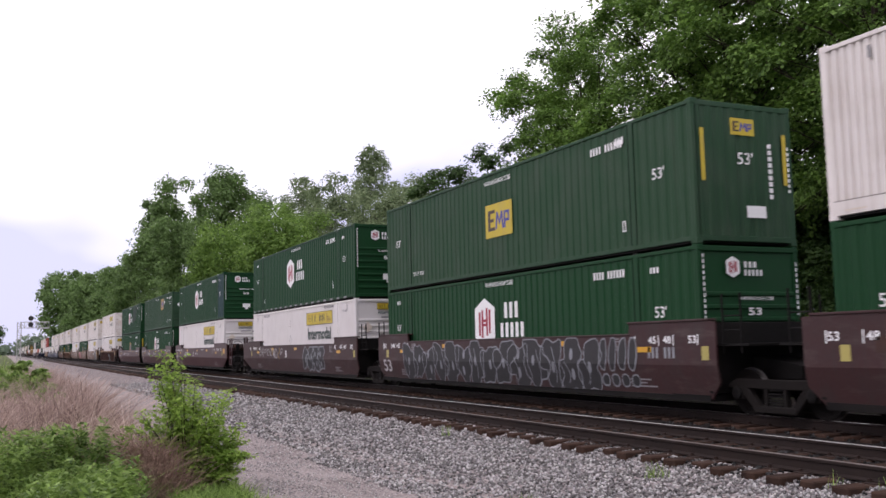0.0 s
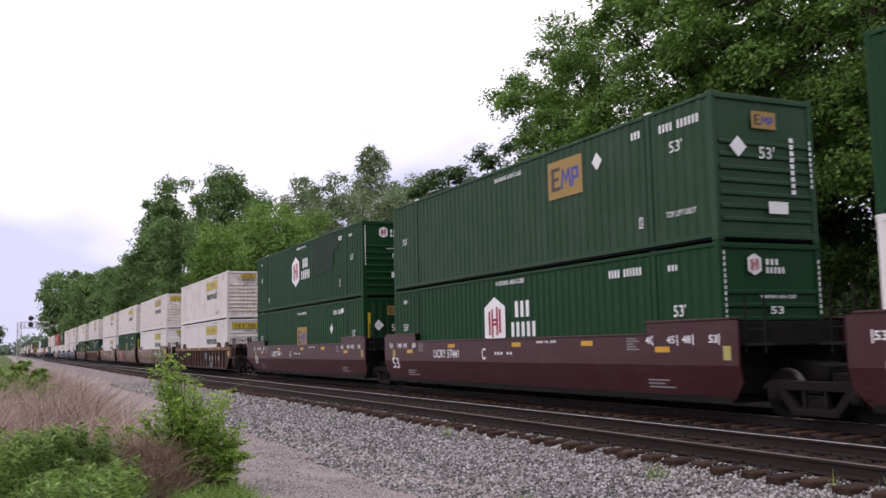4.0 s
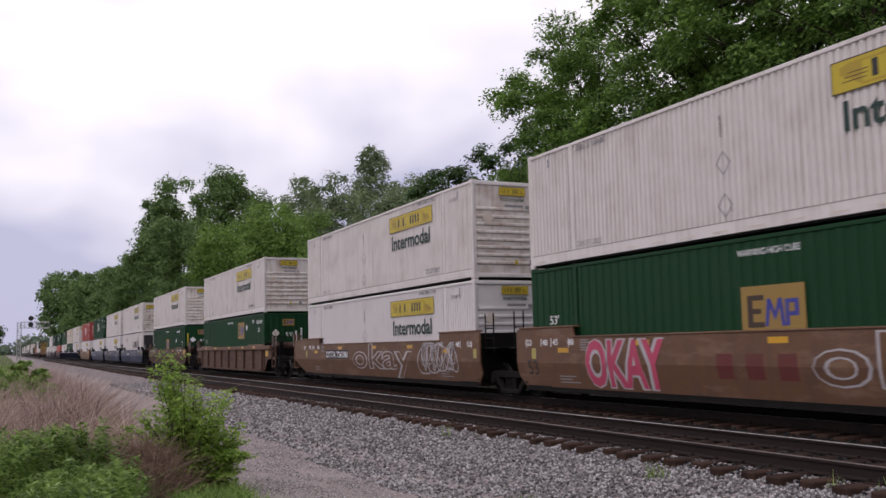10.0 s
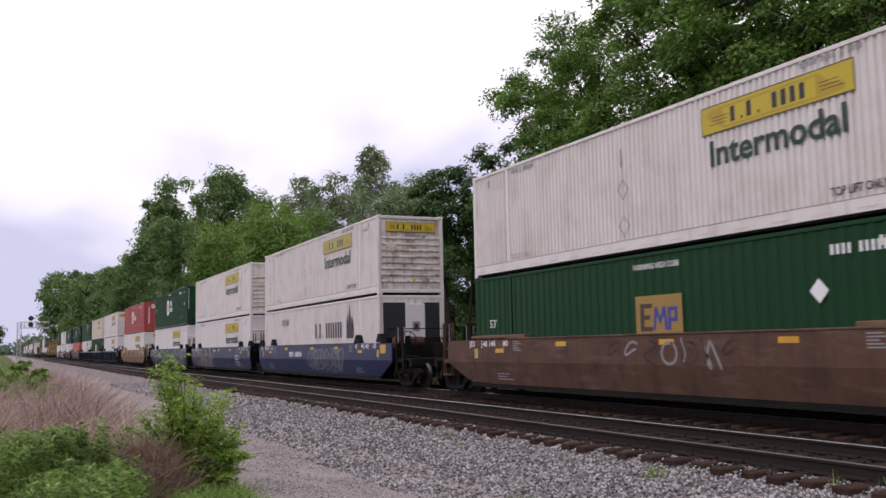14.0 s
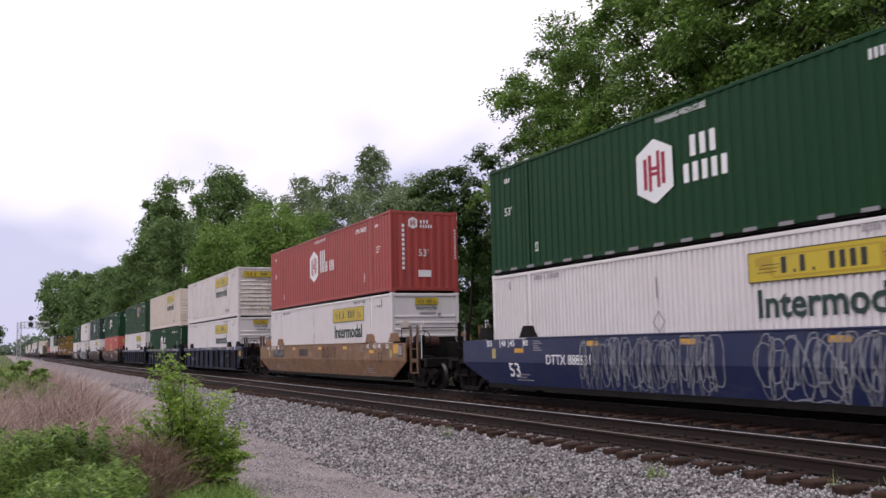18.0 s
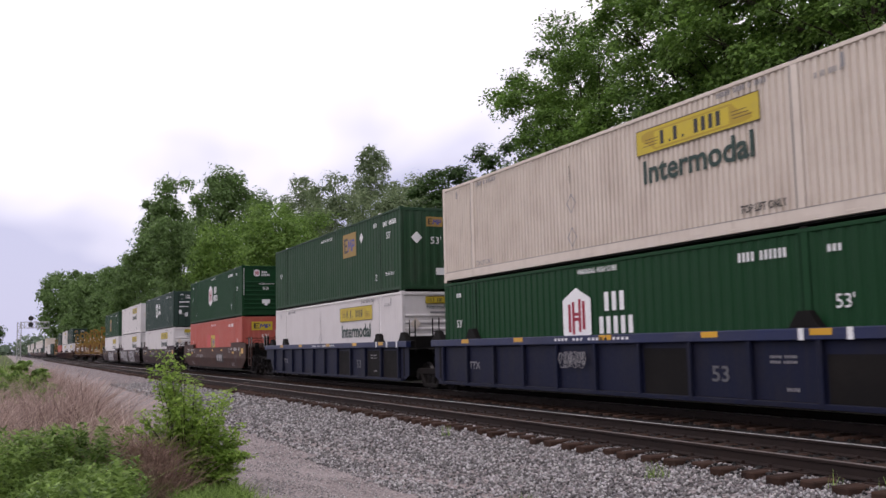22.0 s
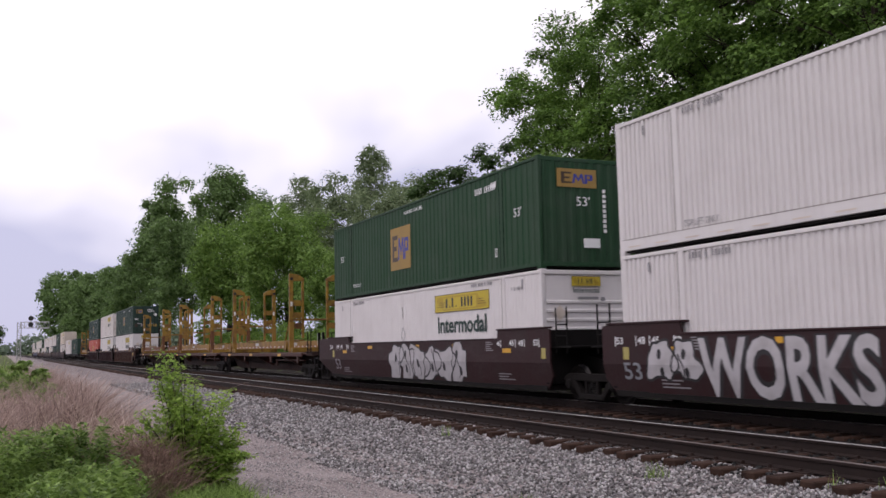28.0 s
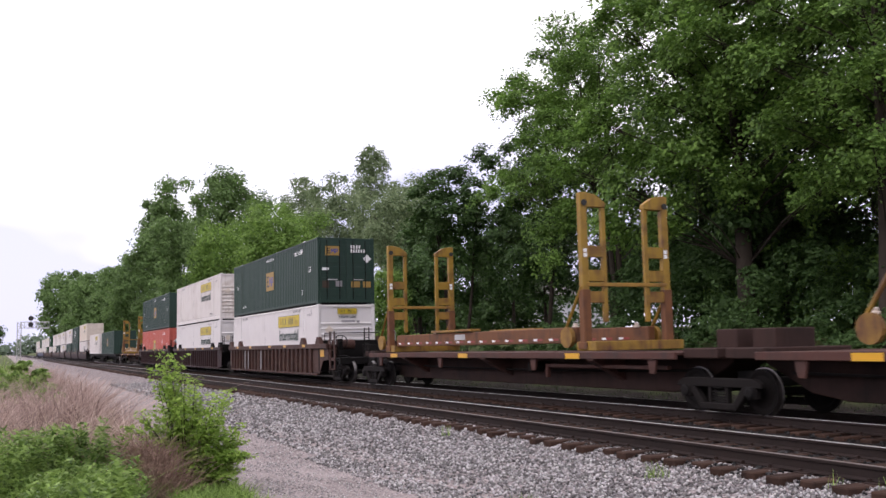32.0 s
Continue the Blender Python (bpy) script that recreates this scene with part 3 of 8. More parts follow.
def make_track(cy, label, pieces_from, pieces_to):
    track = tagged(new("railway_track"), label, "railway track", kind="structure")
    track.location = (0, cy, 0)
    sides = kept("rail", lambda: Shape().prism(RAIL_OUT, -900, 60, "x").mesh("rail"))
    top = kept("railtop", lambda: Shape().prism([(-0.033, -0.006), (0.033, -0.006), (0.029, 0.002), (-0.029, 0.002)], -900, 60, "x").mesh("rail_head"))
    for y in (-0.753, 0.753):
        rail = part("rail", sides, "rail", track, (0, y, 0))
        # the near track's nearer rail gets a darker, rougher head
        part("rail_head", top, "railworn" if cy < -1 and y < 0 else "railtop", rail, (0, 0, 0.001), "polished running surface")
    rng = random.Random(int(cy * 10) + 90)
    tie_meshes = []
    for k in range(4):
        def make(k=k):
            r = random.Random(k)
            s = Shape()
            h = [r.uniform(-0.012, 0.012) for _ in range(6)]
            s.box(-0.115 + h[0], 0.115 + h[1], -1.30 + h[2] * 5, 1.30 + h[3] * 2, -0.38, -0.172)
            return s.mesh("crosstie", bevel=0.016)
        tie_meshes.append(kept(("tie", k), make))
    plates = Shape()
    x, rest = 4.0, Shape()
    while x > -230:
        x -= 0.495 + rng.uniform(-0.03, 0.03)
        dz = rng.uniform(-0.008, 0.006)
        if pieces_to < x < pieces_from:
            t = part("crosstie", tie_meshes[rng.randrange(4)], "tie", track, (x, rng.uniform(-0.09, 0.07), dz), turn=(0, 0, rng.uniform(-1.5, 1.5)))
        else:
            rest.box(x - 0.115, x + 0.115, -1.3 + rng.uniform(-0.05, 0.05), 1.3, -0.35, -0.172 + dz)
        if x > -80:
            for y in (-0.753, 0.753):
                plates.box(x - 0.09, x + 0.09, y - 0.17, y + 0.17, -0.172 + dz - 0.01, -0.163 + dz)
                for sx, sy in ((-0.05, -0.095), (0.05, 0.095)):
                    plates.box(x + sx - 0.014, x + sx + 0.014, y + sy - 0.022, y + sy + 0.022, -0.17 + dz, -0.125)
    part("far_crossties", rest.mesh("far_crossties"), "tie", track)["kind"] = "stuff"
    part("tie_plates", plates.mesh("tie_plates"), "plate", track)["kind"] = "stuff"


make_track(NEAR_Y, "empty railway track with rusty rails and weathered timber ties", 3.0, -95.0)
make_track(0.0, "railway track under a passing container train", 3.0, -50.0)

# ---- lettering and painted marks ----


def lettering(text, w, h, bold=0.0, hollow=0.0):
    """The words as a flat mesh, w wide and h high, from its lower left corner."""
    def make():
        cu = bpy.data.curves.new("words", "FONT")
        cu.body, cu.size, cu.offset = text, 1.0, bold
        cu.resolution_u = 3
        if hollow:
            cu.fill_mode, cu.bevel_depth, cu.bevel_resolution = "NONE", hollow, 0
        tmp = bpy.data.objects.new("words", cu)
        me = bpy.data.meshes.new_from_object(tmp)
        bpy.data.objects.remove(tmp)
        co = np.empty(len(me.vertices) * 3, np.float32)
        me.vertices.foreach_get("co", co)
        co = co.reshape(-1, 3)
        lo, hi = co.min(0), co.max(0)
        co = (co - lo) / np.maximum(hi - lo, 1e-6) * np.array([w, h, 0], np.float32)
        me.vertices.foreach_set("co", co.ravel())
        me.update()
        me.materials.clear()
        me.materials.append(None)
        return me
    return kept(("txt", text, w, h, bold, hollow), make)


def flat(rects, key=None):
    """Flat rectangles (x0, y0, x1, y1), 1.5 mm thick, as one mesh in the xy plane."""
    def make():
        s = Shape()
        for x0, y0, x1, y1 in rects:
            s.add([(x0, y0, 0), (x1, y0, 0), (x1, y1, 0), (x0, y1, 0)], [(0, 1, 2, 3)])
        return s.mesh("marks")
    return kept(("flat", tuple(rects)), make)


def polygon(points):
    def make():
        return Shape().add([(x, y, 0) for x, y in points], [tuple(range(len(points)))]).mesh("panel")
    return kept(("poly", tuple(points)), make)


def bars(pattern, w, h):
    """A row of plain upright bars standing for a maker's name or an unreadable line; blanks in the pattern leave gaps."""
    n = len(pattern)
    step = w / n
    out = []
    for i, ch in enumerate(pattern):
        if ch == " ":
            continue
        top = h if ch in "Il" else h * 0.72
        if ch == ".":
            out.append((i * step + step * 0.3, 0, i * step + step * 0.55, h * 0.2))
        else:
            out.append((i * step, 0, i * step + step * 0.56, top))
    return flat(out)


SIDE, FRONT = (90, 0, 0), (90, 0, 90)

TRAIN, WHEELS = [], ([], [])

# ---- containers, 53 ft ----
CL, CW, CH = 16.154, 2.6, 2.896


def wall_profile(a, b, pitch, depth):
    """Points along a corrugated sheet from a to b: (along, inset)."""
    n = max(1, round((b - a) / pitch))
    p = (b - a) / n
    pts = [(a, 0.0)]
    for i in range(n):
        x = a + i * p
        pts += [(x + p * 0.30, 0.0), (x + p * 0.42, depth), (x + p * 0.80, depth), (x + p * 0.92, 0.0)]
    return pts + [(b, 0.0)]


def side_sheet(pitch, depth):
    def make():
        s = Shape()
        pts = wall_profile(-CL + 0.13, -0.13, pitch, depth)
        v = [(x, d, z) for x, d in pts for z in (0.15, CH - 0.09)]
        s.add(v, [(2 * i, 2 * i + 2, 2 * i + 3, 2 * i + 1) for i in range(len(pts) - 1)])
        n = len(pts)
        s.box(-CL + 0.13, -0.13, depth + 0.006, depth + 0.012, 0.15, CH - 0.09)
        return s.mesh("side_wall")
    return kept(("side", pitch, depth), make)


def repaint_sheet():
    """The bay ahead of the stacking post, painted over in another colour."""
    def make():
        pts = [q for q in wall_profile(-CL + 0.13, -0.13, 0.29, 0.024) if q[0] > -1.88]
        return Shape().add([(x, d, z) for x, d in pts for z in (0.16, CH - 0.10)], [(2 * i, 2 * i + 2, 2 * i + 3, 2 * i + 1) for i in range(len(pts) - 1)]).mesh("repaint_panel")
    return kept("repaint", make)


def end_sheet():
    def make():
        s = Shape()
        pts = wall_profile(-CW / 2 + 0.12, CW / 2 - 0.12, 0.29, 0.024)
        s.add([(-d, y, z) for y, d in pts for z in (0.16, CH - 0.11)], [(2 * i, 2 * i + 1, 2 * i + 3, 2 * i + 2) for i in range(len(pts) - 1)])
        s.box(-0.075, -0.07, -CW / 2 + 0.12, CW / 2 - 0.12, 0.16, CH - 0.11)
        return s.mesh("end_wall")
    return kept("end_v", make)


def end_slats():
    def make():
        s = Shape()
        s.box(-0.085, -0.055, -CW / 2 + 0.12, CW / 2 - 0.12, 0.16, CH - 0.11)
        return s.mesh("end_wall")
    return kept("end_h", make)


def slat_mesh():
    return kept("slat", lambda: Shape().prism([(-0.056, -0.055), (-0.012, -0.03), (-0.012, 0.03), (-0.056, 0.055)], -CW / 2 + 0.15, CW / 2 - 0.15, "y").mesh("slat", bevel=0.006))


def door_leaf():
    def make():
        s = Shape().box(-0.06, -0.02, 0.0, 1.15, 0.17, CH - 0.12)
        for z in (0.5, 0.98, 1.46, 1.94, 2.42):
            s.box(-0.021, -0.006, 0.07, 1.08, z - 0.16, z + 0.16)
        return s.mesh("door", bevel=0.008)
    return kept("door", make)


CASTING = lambda: kept("casting", lambda: Shape().box(-0.09, 0.09, -0.08, 0.08, -0.06, 0.06).mesh("corner_casting", bevel=0.012))
POST = lambda: kept("post", lambda: Shape().prism([(-0.06, -0.065), (0.06, -0.065), (0.06, 0.03), (0.02, 0.065), (-0.06, 0.065)], 0.10, CH - 0.10, "z").mesh("corner_post", bevel=0.01))
MIDPOST = lambda: kept("midpost", lambda: Shape().box(-0.085, 0.085, -0.012, 0.03, 0.14, CH - 0.08).mesh("stacking_post", bevel=0.008))
TOPRAIL = lambda: kept("toprail", lambda: Shape().box(-CL + 0.10, -0.10, -0.03, 0.03, CH - 0.11, CH - 0.03).mesh("top_rail", bevel=0.012))
LOWRAIL = lambda: kept("lowrail", lambda: Shape().prism([(-0.03, 0.07), (0.05, 0.07), (0.05, 0.09), (0.0, 0.09), (0.0, 0.15), (-0.03, 0.17)], -CL + 0.10, -0.10, "x").mesh("bottom_rail", bevel=0.008))
LOWRAIL2 = lambda: kept("lowrail2", lambda: Shape().prism([(-0.035, 0.07), (0.05, 0.07), (0.05, 0.09), (0.0, 0.09), (0.0, 0.27), (-0.035, 0.30)], -CL + 0.10, -0.10, "x").mesh("bottom_rail", bevel=0.008))
HEADER = lambda: kept("header", lambda: Shape().box(-0.06, -0.004, -CW / 2 + 0.10, CW / 2 - 0.10, CH - 0.14, CH - 0.03).mesh("end_header", bevel=0.012))
SILL = lambda: kept("endsill", lambda: Shape().box(-0.06, -0.004, -CW / 2 + 0.10, CW / 2 - 0.10, 0.06, 0.18).mesh("end_sill", bevel=0.012))


def roof_mesh():
    def make():
        s = Shape()
        pts = wall_profile(-CL + 0.08, -0.08, 0.6, 0.012)
        s.add([(x, y, CH - 0.035 - d) for x, d in pts for y in (-CW / 2 + 0.04, CW / 2 - 0.04)], [(2 * i, 2 * i + 2, 2 * i + 3, 2 * i + 1) for i in range(len(pts) - 1)])
        return s.mesh("roof")
    return kept("roof", make)


FLOOR = lambda: kept("cfloor", lambda: Shape().box(-CL + 0.08, -0.08, -CW / 2 + 0.05, CW / 2 - 0.05, 0.03, 0.09).mesh("floor"))

STYLE = {
    "jb": ("white", "white intermodal container with a yellow name panel"),
    "jbdirty": ("white", "grimy white intermodal container with rust-stained end"),
    "jbcream": ("cream", "cream-white intermodal container with a yellow name panel"),
    "jbnew": ("white2", "white intermodal container with a yellow name panel"),
    "plain": ("white", "plain white intermodal container with faded lettering"),
    "hub": ("green", "green corrugated container with a white hexagon logo"),
    "emp": ("green", "green corrugated container with a faded gold logo"),
    "dkemp": ("dkgreen", "dark green corrugated container with a gold logo"),
    "hubred": ("redbox", "brick-red corrugated container with a white hexagon logo"),
    "empred": ("orange", "orange-red corrugated container with a yellow logo"),
    "dkhub": ("dkgreen", "dark green container with a white hexagon logo"),
}


def container(style, end, s, z, extras="", far=False):
    paint, label = STYLE[style]
    if style == "emp" and z > 2:
        paint, label = "fadedgreen", "sun-faded green corrugated container with a faded gold logo"
    ob = tagged(new("shipping_container"), label + (" atop another container" if z > 2 else " inside a well car"), "container", group="containers on the train")
    ob.location = (s, 0, z)
    TRAIN.append((ob, s, z))
    white = paint in ("white", "white2", "cream")
    for sy in (-1, 1):
        tn = (0, 0, 0) if sy < 0 else (0, 0, 180)
        wall = part("side_wall", side_sheet(0.29 if not white else 0.158, 0.024 if not white else 0.016 if "s" in extras else 0.042), paint, ob, (0, -CW / 2 + 0.016, 0) if sy < 0 else (-CL, CW / 2 - 0.016, 0), turn=tn)
        part("top_rail", TOPRAIL(), paint, ob, (0, sy * (CW / 2 - 0.03), 0))
        part("bottom_rail", (LOWRAIL2 if white else LOWRAIL)(), paint, ob, (0, -CW / 2 + 0.035, 0) if sy < 0 else (-CL, CW / 2 - 0.035, 0), turn=tn)
        for u in (1.99, CL - 1.99) if sy < 0 or not far else ():
            part("stacking_post", MIDPOST(), paint, ob, (-u, sy * (CW / 2 - (0.016 if sy < 0 else 0.03)), 0))
            if not far:
                part("stacking_casting", CASTING(), "inkwhite" if not white and z > 2 else "steel", ob, (-u, sy * (CW / 2 - 0.085), CH - 0.058))
        if sy < 0 and not far:
            seams = kept("postseam", lambda: functools.reduce(lambda q, u: q.box(-u - 0.105, -u - 0.088, -0.004, 0.012, 0.16, CH - 0.10).box(-u + 0.088, -u + 0.098, -0.004, 0.012, 0.16, CH - 0.10), (1.99, CL - 1.99), Shape()).mesh("post_seam"))
            if white:
                seams = kept("railseam", lambda: functools.reduce(lambda q, u: q.box(-u - 0.105, -u - 0.088, -0.004, 0.012, 0.32, CH - 0.10), (1.99, CL - 1.99), Shape()).box(-CL + 0.14, -0.14, -0.009, 0.0, 0.297, 0.315).mesh("post_seam"))
            part("post_seam", seams, "seam" if white else "seamgreen" if "green" in paint else paint, ob, (0, -CW / 2 + 0.006, 0))["kind"] = "stuff"
        for u in (0.075, CL - 0.075):
            part("corner_post", POST(), paint, ob, (-u, sy * (CW / 2 - 0.07), 0), turn=tn)
            if not far:
                part("corner_casting", CASTING(), paint, ob, (-u - (0.02 if u < 1 else -0.02), sy * (CW / 2 - 0.082), CH - 0.062))
                part("corner_casting", CASTING(), paint, ob, (-u - (0.02 if u < 1 else -0.02), sy * (CW / 2 - 0.082), 0.062))
    part("roof", roof_mesh(), paint, ob)
    part("floor", FLOOR(), "steel", ob)
    part("end_header", HEADER(), paint, ob)
    part("end_sill", SILL(), paint, ob)
    part("rear_wall", end_sheet(), paint, ob, (-CL, 0, 0), turn=(0, 0, 180))
    part("rear_header", HEADER(), paint, ob, (-CL, 0, 0), turn=(0, 0, 180))
    if end == "v":
        part("end_wall", end_sheet(), paint, ob, (-0.01, 0, 0))
    elif end == "h":
        part("end_wall", end_slats(), "greyed" if style == "jbdirty" else "white_end" if paint == "white" else paint, ob)
        for i in range(8 if white else 7):
            part("slat", slat_mesh(), "greyed" if (style == "jbdirty" and i < 6) else "white_end" if paint == "white" else paint, ob, (0, 0, (0.48 + i * 0.225) if white else (0.42 + i * 0.25)))
    else:
        part("end_wall", end_slats(), paint, ob)
        for k, y in enumerate((-1.165, 0.015)):
            d = part("door", door_leaf(), paint, ob, (0.012, y, 0))
            for yy in (0.28, 0.85):
                part("locking_bar", kept("lockbar", lambda: Shape().tube([(0.03, 0, 0.2), (0.03, 0, CH - 0.15)], 0.018).mesh("locking_bar")), "steel", d, (0, yy, 0))
            part("handle", kept("lockhandle", lambda: Shape().box(0.035, 0.05, 0.0, 0.45, -0.02, 0.02).mesh("handle", bevel=0.006)), "galv", d, (0, 0.3, 1.05))
    side_marks(ob, style, z, extras, far)
    if not far:
        end_marks(ob, style, end, extras)
    return ob


YS = -CW / 2 + 0.008


def small(ob):
    """Fine marks too small to pick apart singly."""
    if any(w in ob.name for w in ("bars", "lines", "notice", "tape", "strokes", "stroke", "small_mark", "stencil", "maker", "emblem", "scroll", "slotting", "faded", "words", "strip", "border", "warning_tag", "length_mark", "height_warning", "word", "letter", "number")):
        ob["kind"] = "stuff"
    return ob



def mark(ob, name, mesh, mat, u, v, lift=0.0):
    """A mark on the track-side wall; u runs back from the front end, v up from the floor."""
    return small(part(name, mesh, mat, ob, (-u, YS - 0.004 - lift, v), turn=SIDE))


def emark(ob, name, mesh, mat, y, v, lift=0.0):
    return small(part(name, mesh, mat, ob, (0.006 + lift, y, v), turn=FRONT))


def ring_mesh():
    """A diamond-shaped frame."""
    a, b = ((0, -0.24), (0.20, 0), (0, 0.24), (-0.20, 0)), ((0, -0.20), (0.165, 0), (0, 0.20), (-0.165, 0))
    return kept("ring", lambda: Shape().add([(*p, 0) for p in a + b], [(i, (i + 1) % 4, (i + 1) % 4 + 4, i + 4) for i in range(4)]).mesh("placard_holder"))


def jb_panel(ob, m, a, b, w, h, paint="yellow"):
    m(ob, "name_panel", flat([(0, 0, w, h)]), paint, a, b)
    m(ob, "name_banner", polygon(((w * 0.05, h * 0.55), (w * 0.10, h * 0.40), (w * 0.17, h * 0.10), (w * 0.88, h * 0.10), (w * 0.94, h * 0.16), (w * 0.95, h * 0.34), (w * 0.86, h * 0.50), (w * 0.80, h * 0.86), (w * 0.10, h * 0.86), (w * 0.05, h * 0.78))), "banner", a, b, 0.0015)
    m(ob, "name_field", flat([(w * 0.17, h * 0.17, w * 0.78, h * 0.79)]), paint, a, b, 0.0022)
    m(ob, "maker_name", bars("I.I. IIII", w * 0.52, h * 0.52), "ink", a - w * 0.22 if m is mark else a + w * 0.22, b + h * 0.24, 0.003)
    ed = h * 0.035
    m(ob, "panel_border", flat([(0, 0, w, ed), (0, h - ed, w, h), (0, 0, ed, h), (w - ed, 0, w, h)]), "inkbrown", a, b, 0.003)
    x0 = w * 0.06
    sw = []
    for i in range(3):
        o = i * h * 0.10
        sw += [(x0 + o, h * 0.30 + o * 1.2, x0 + w * 0.13 + o * 0.5, h * 0.325 + o * 1.2), (w - x0 - w * 0.13 - o * 0.5, h * 0.30 + o * 1.2, w - x0 - o, h * 0.325 + o * 1.2)]
    m(ob, "scrollwork", flat(sw), "inkbrown", a, b, 0.0035)


def emp_panel(ob, m, a, b, w, h, mat):
    sg = -1 if m is mark else 1
    m(ob, "logo_panel", flat([(0, 0, w, h)]), mat, a, b)
    m(ob, "logo_mark", polygon(((0, 0), (w * 0.27, 0), (w * 0.27, h * 0.10), (w * 0.09, h * 0.10), (w * 0.09, h * 0.26), (w * 0.22, h * 0.26), (w * 0.22, h * 0.36), (w * 0.09, h * 0.36), (w * 0.09, h * 0.52), (w * 0.27, h * 0.52), (w * 0.27, h * 0.62), (0, h * 0.62))), "inkbrown", a + sg * w * 0.10, b + h * 0.20, 0.003)
    zig = polygon(((0.0, 0.0), (0.07, 0.0), (0.12, 0.34), (0.22, 0.10), (0.32, 0.34), (0.36, 0.0), (0.44, 0.0), (0.38, 0.52), (0.30, 0.52), (0.22, 0.28), (0.13, 0.52), (0.06, 0.52)))
    z = m(ob, "logo_zigzag", zig, "inkblue", a + sg * w * 0.38, b + h * 0.22, 0.003)
    z.scale = (w * 0.72, h, 1)
    m(ob, "logo_block", flat([(0, 0, w * 0.06, h * 0.5), (w * 0.06, h * 0.42, w * 0.20, h * 0.5), (w * 0.06, h * 0.18, w * 0.20, h * 0.26), (w * 0.14, h * 0.26, w * 0.20, h * 0.42)]), "inkblue", a + sg * w * 0.70, b + h * 0.22, 0.0035)


def hub_panel(ob, m, a, b, w, h, ink):
    """White hexagon with four upright strokes and a tie between."""
    sg = -1 if m is mark else 1
    hexa = polygon(((0.5, 0.0), (1.0, 0.2), (1.0, 0.8), (0.5, 1.0), (0.0, 0.8), (0.0, 0.2)))
    q = m(ob, "hexagon", hexa, "inkwhite", a, b)
    q.scale = (w, h, 1)
    m(ob, "hexagon_emblem", flat([(w * 0.20, h * 0.24, w * 0.30, h * 0.72), (w * 0.34, h * 0.20, w * 0.43, h * 0.76), (w * 0.57, h * 0.24, w * 0.66, h * 0.80), (w * 0.70, h * 0.28, w * 0.80, h * 0.76),
                                   (w * 0.43, h * 0.43, w * 0.57, h * 0.485), (w * 0.43, h * 0.515, w * 0.57, h * 0.57)]), ink, a, b, 0.003)


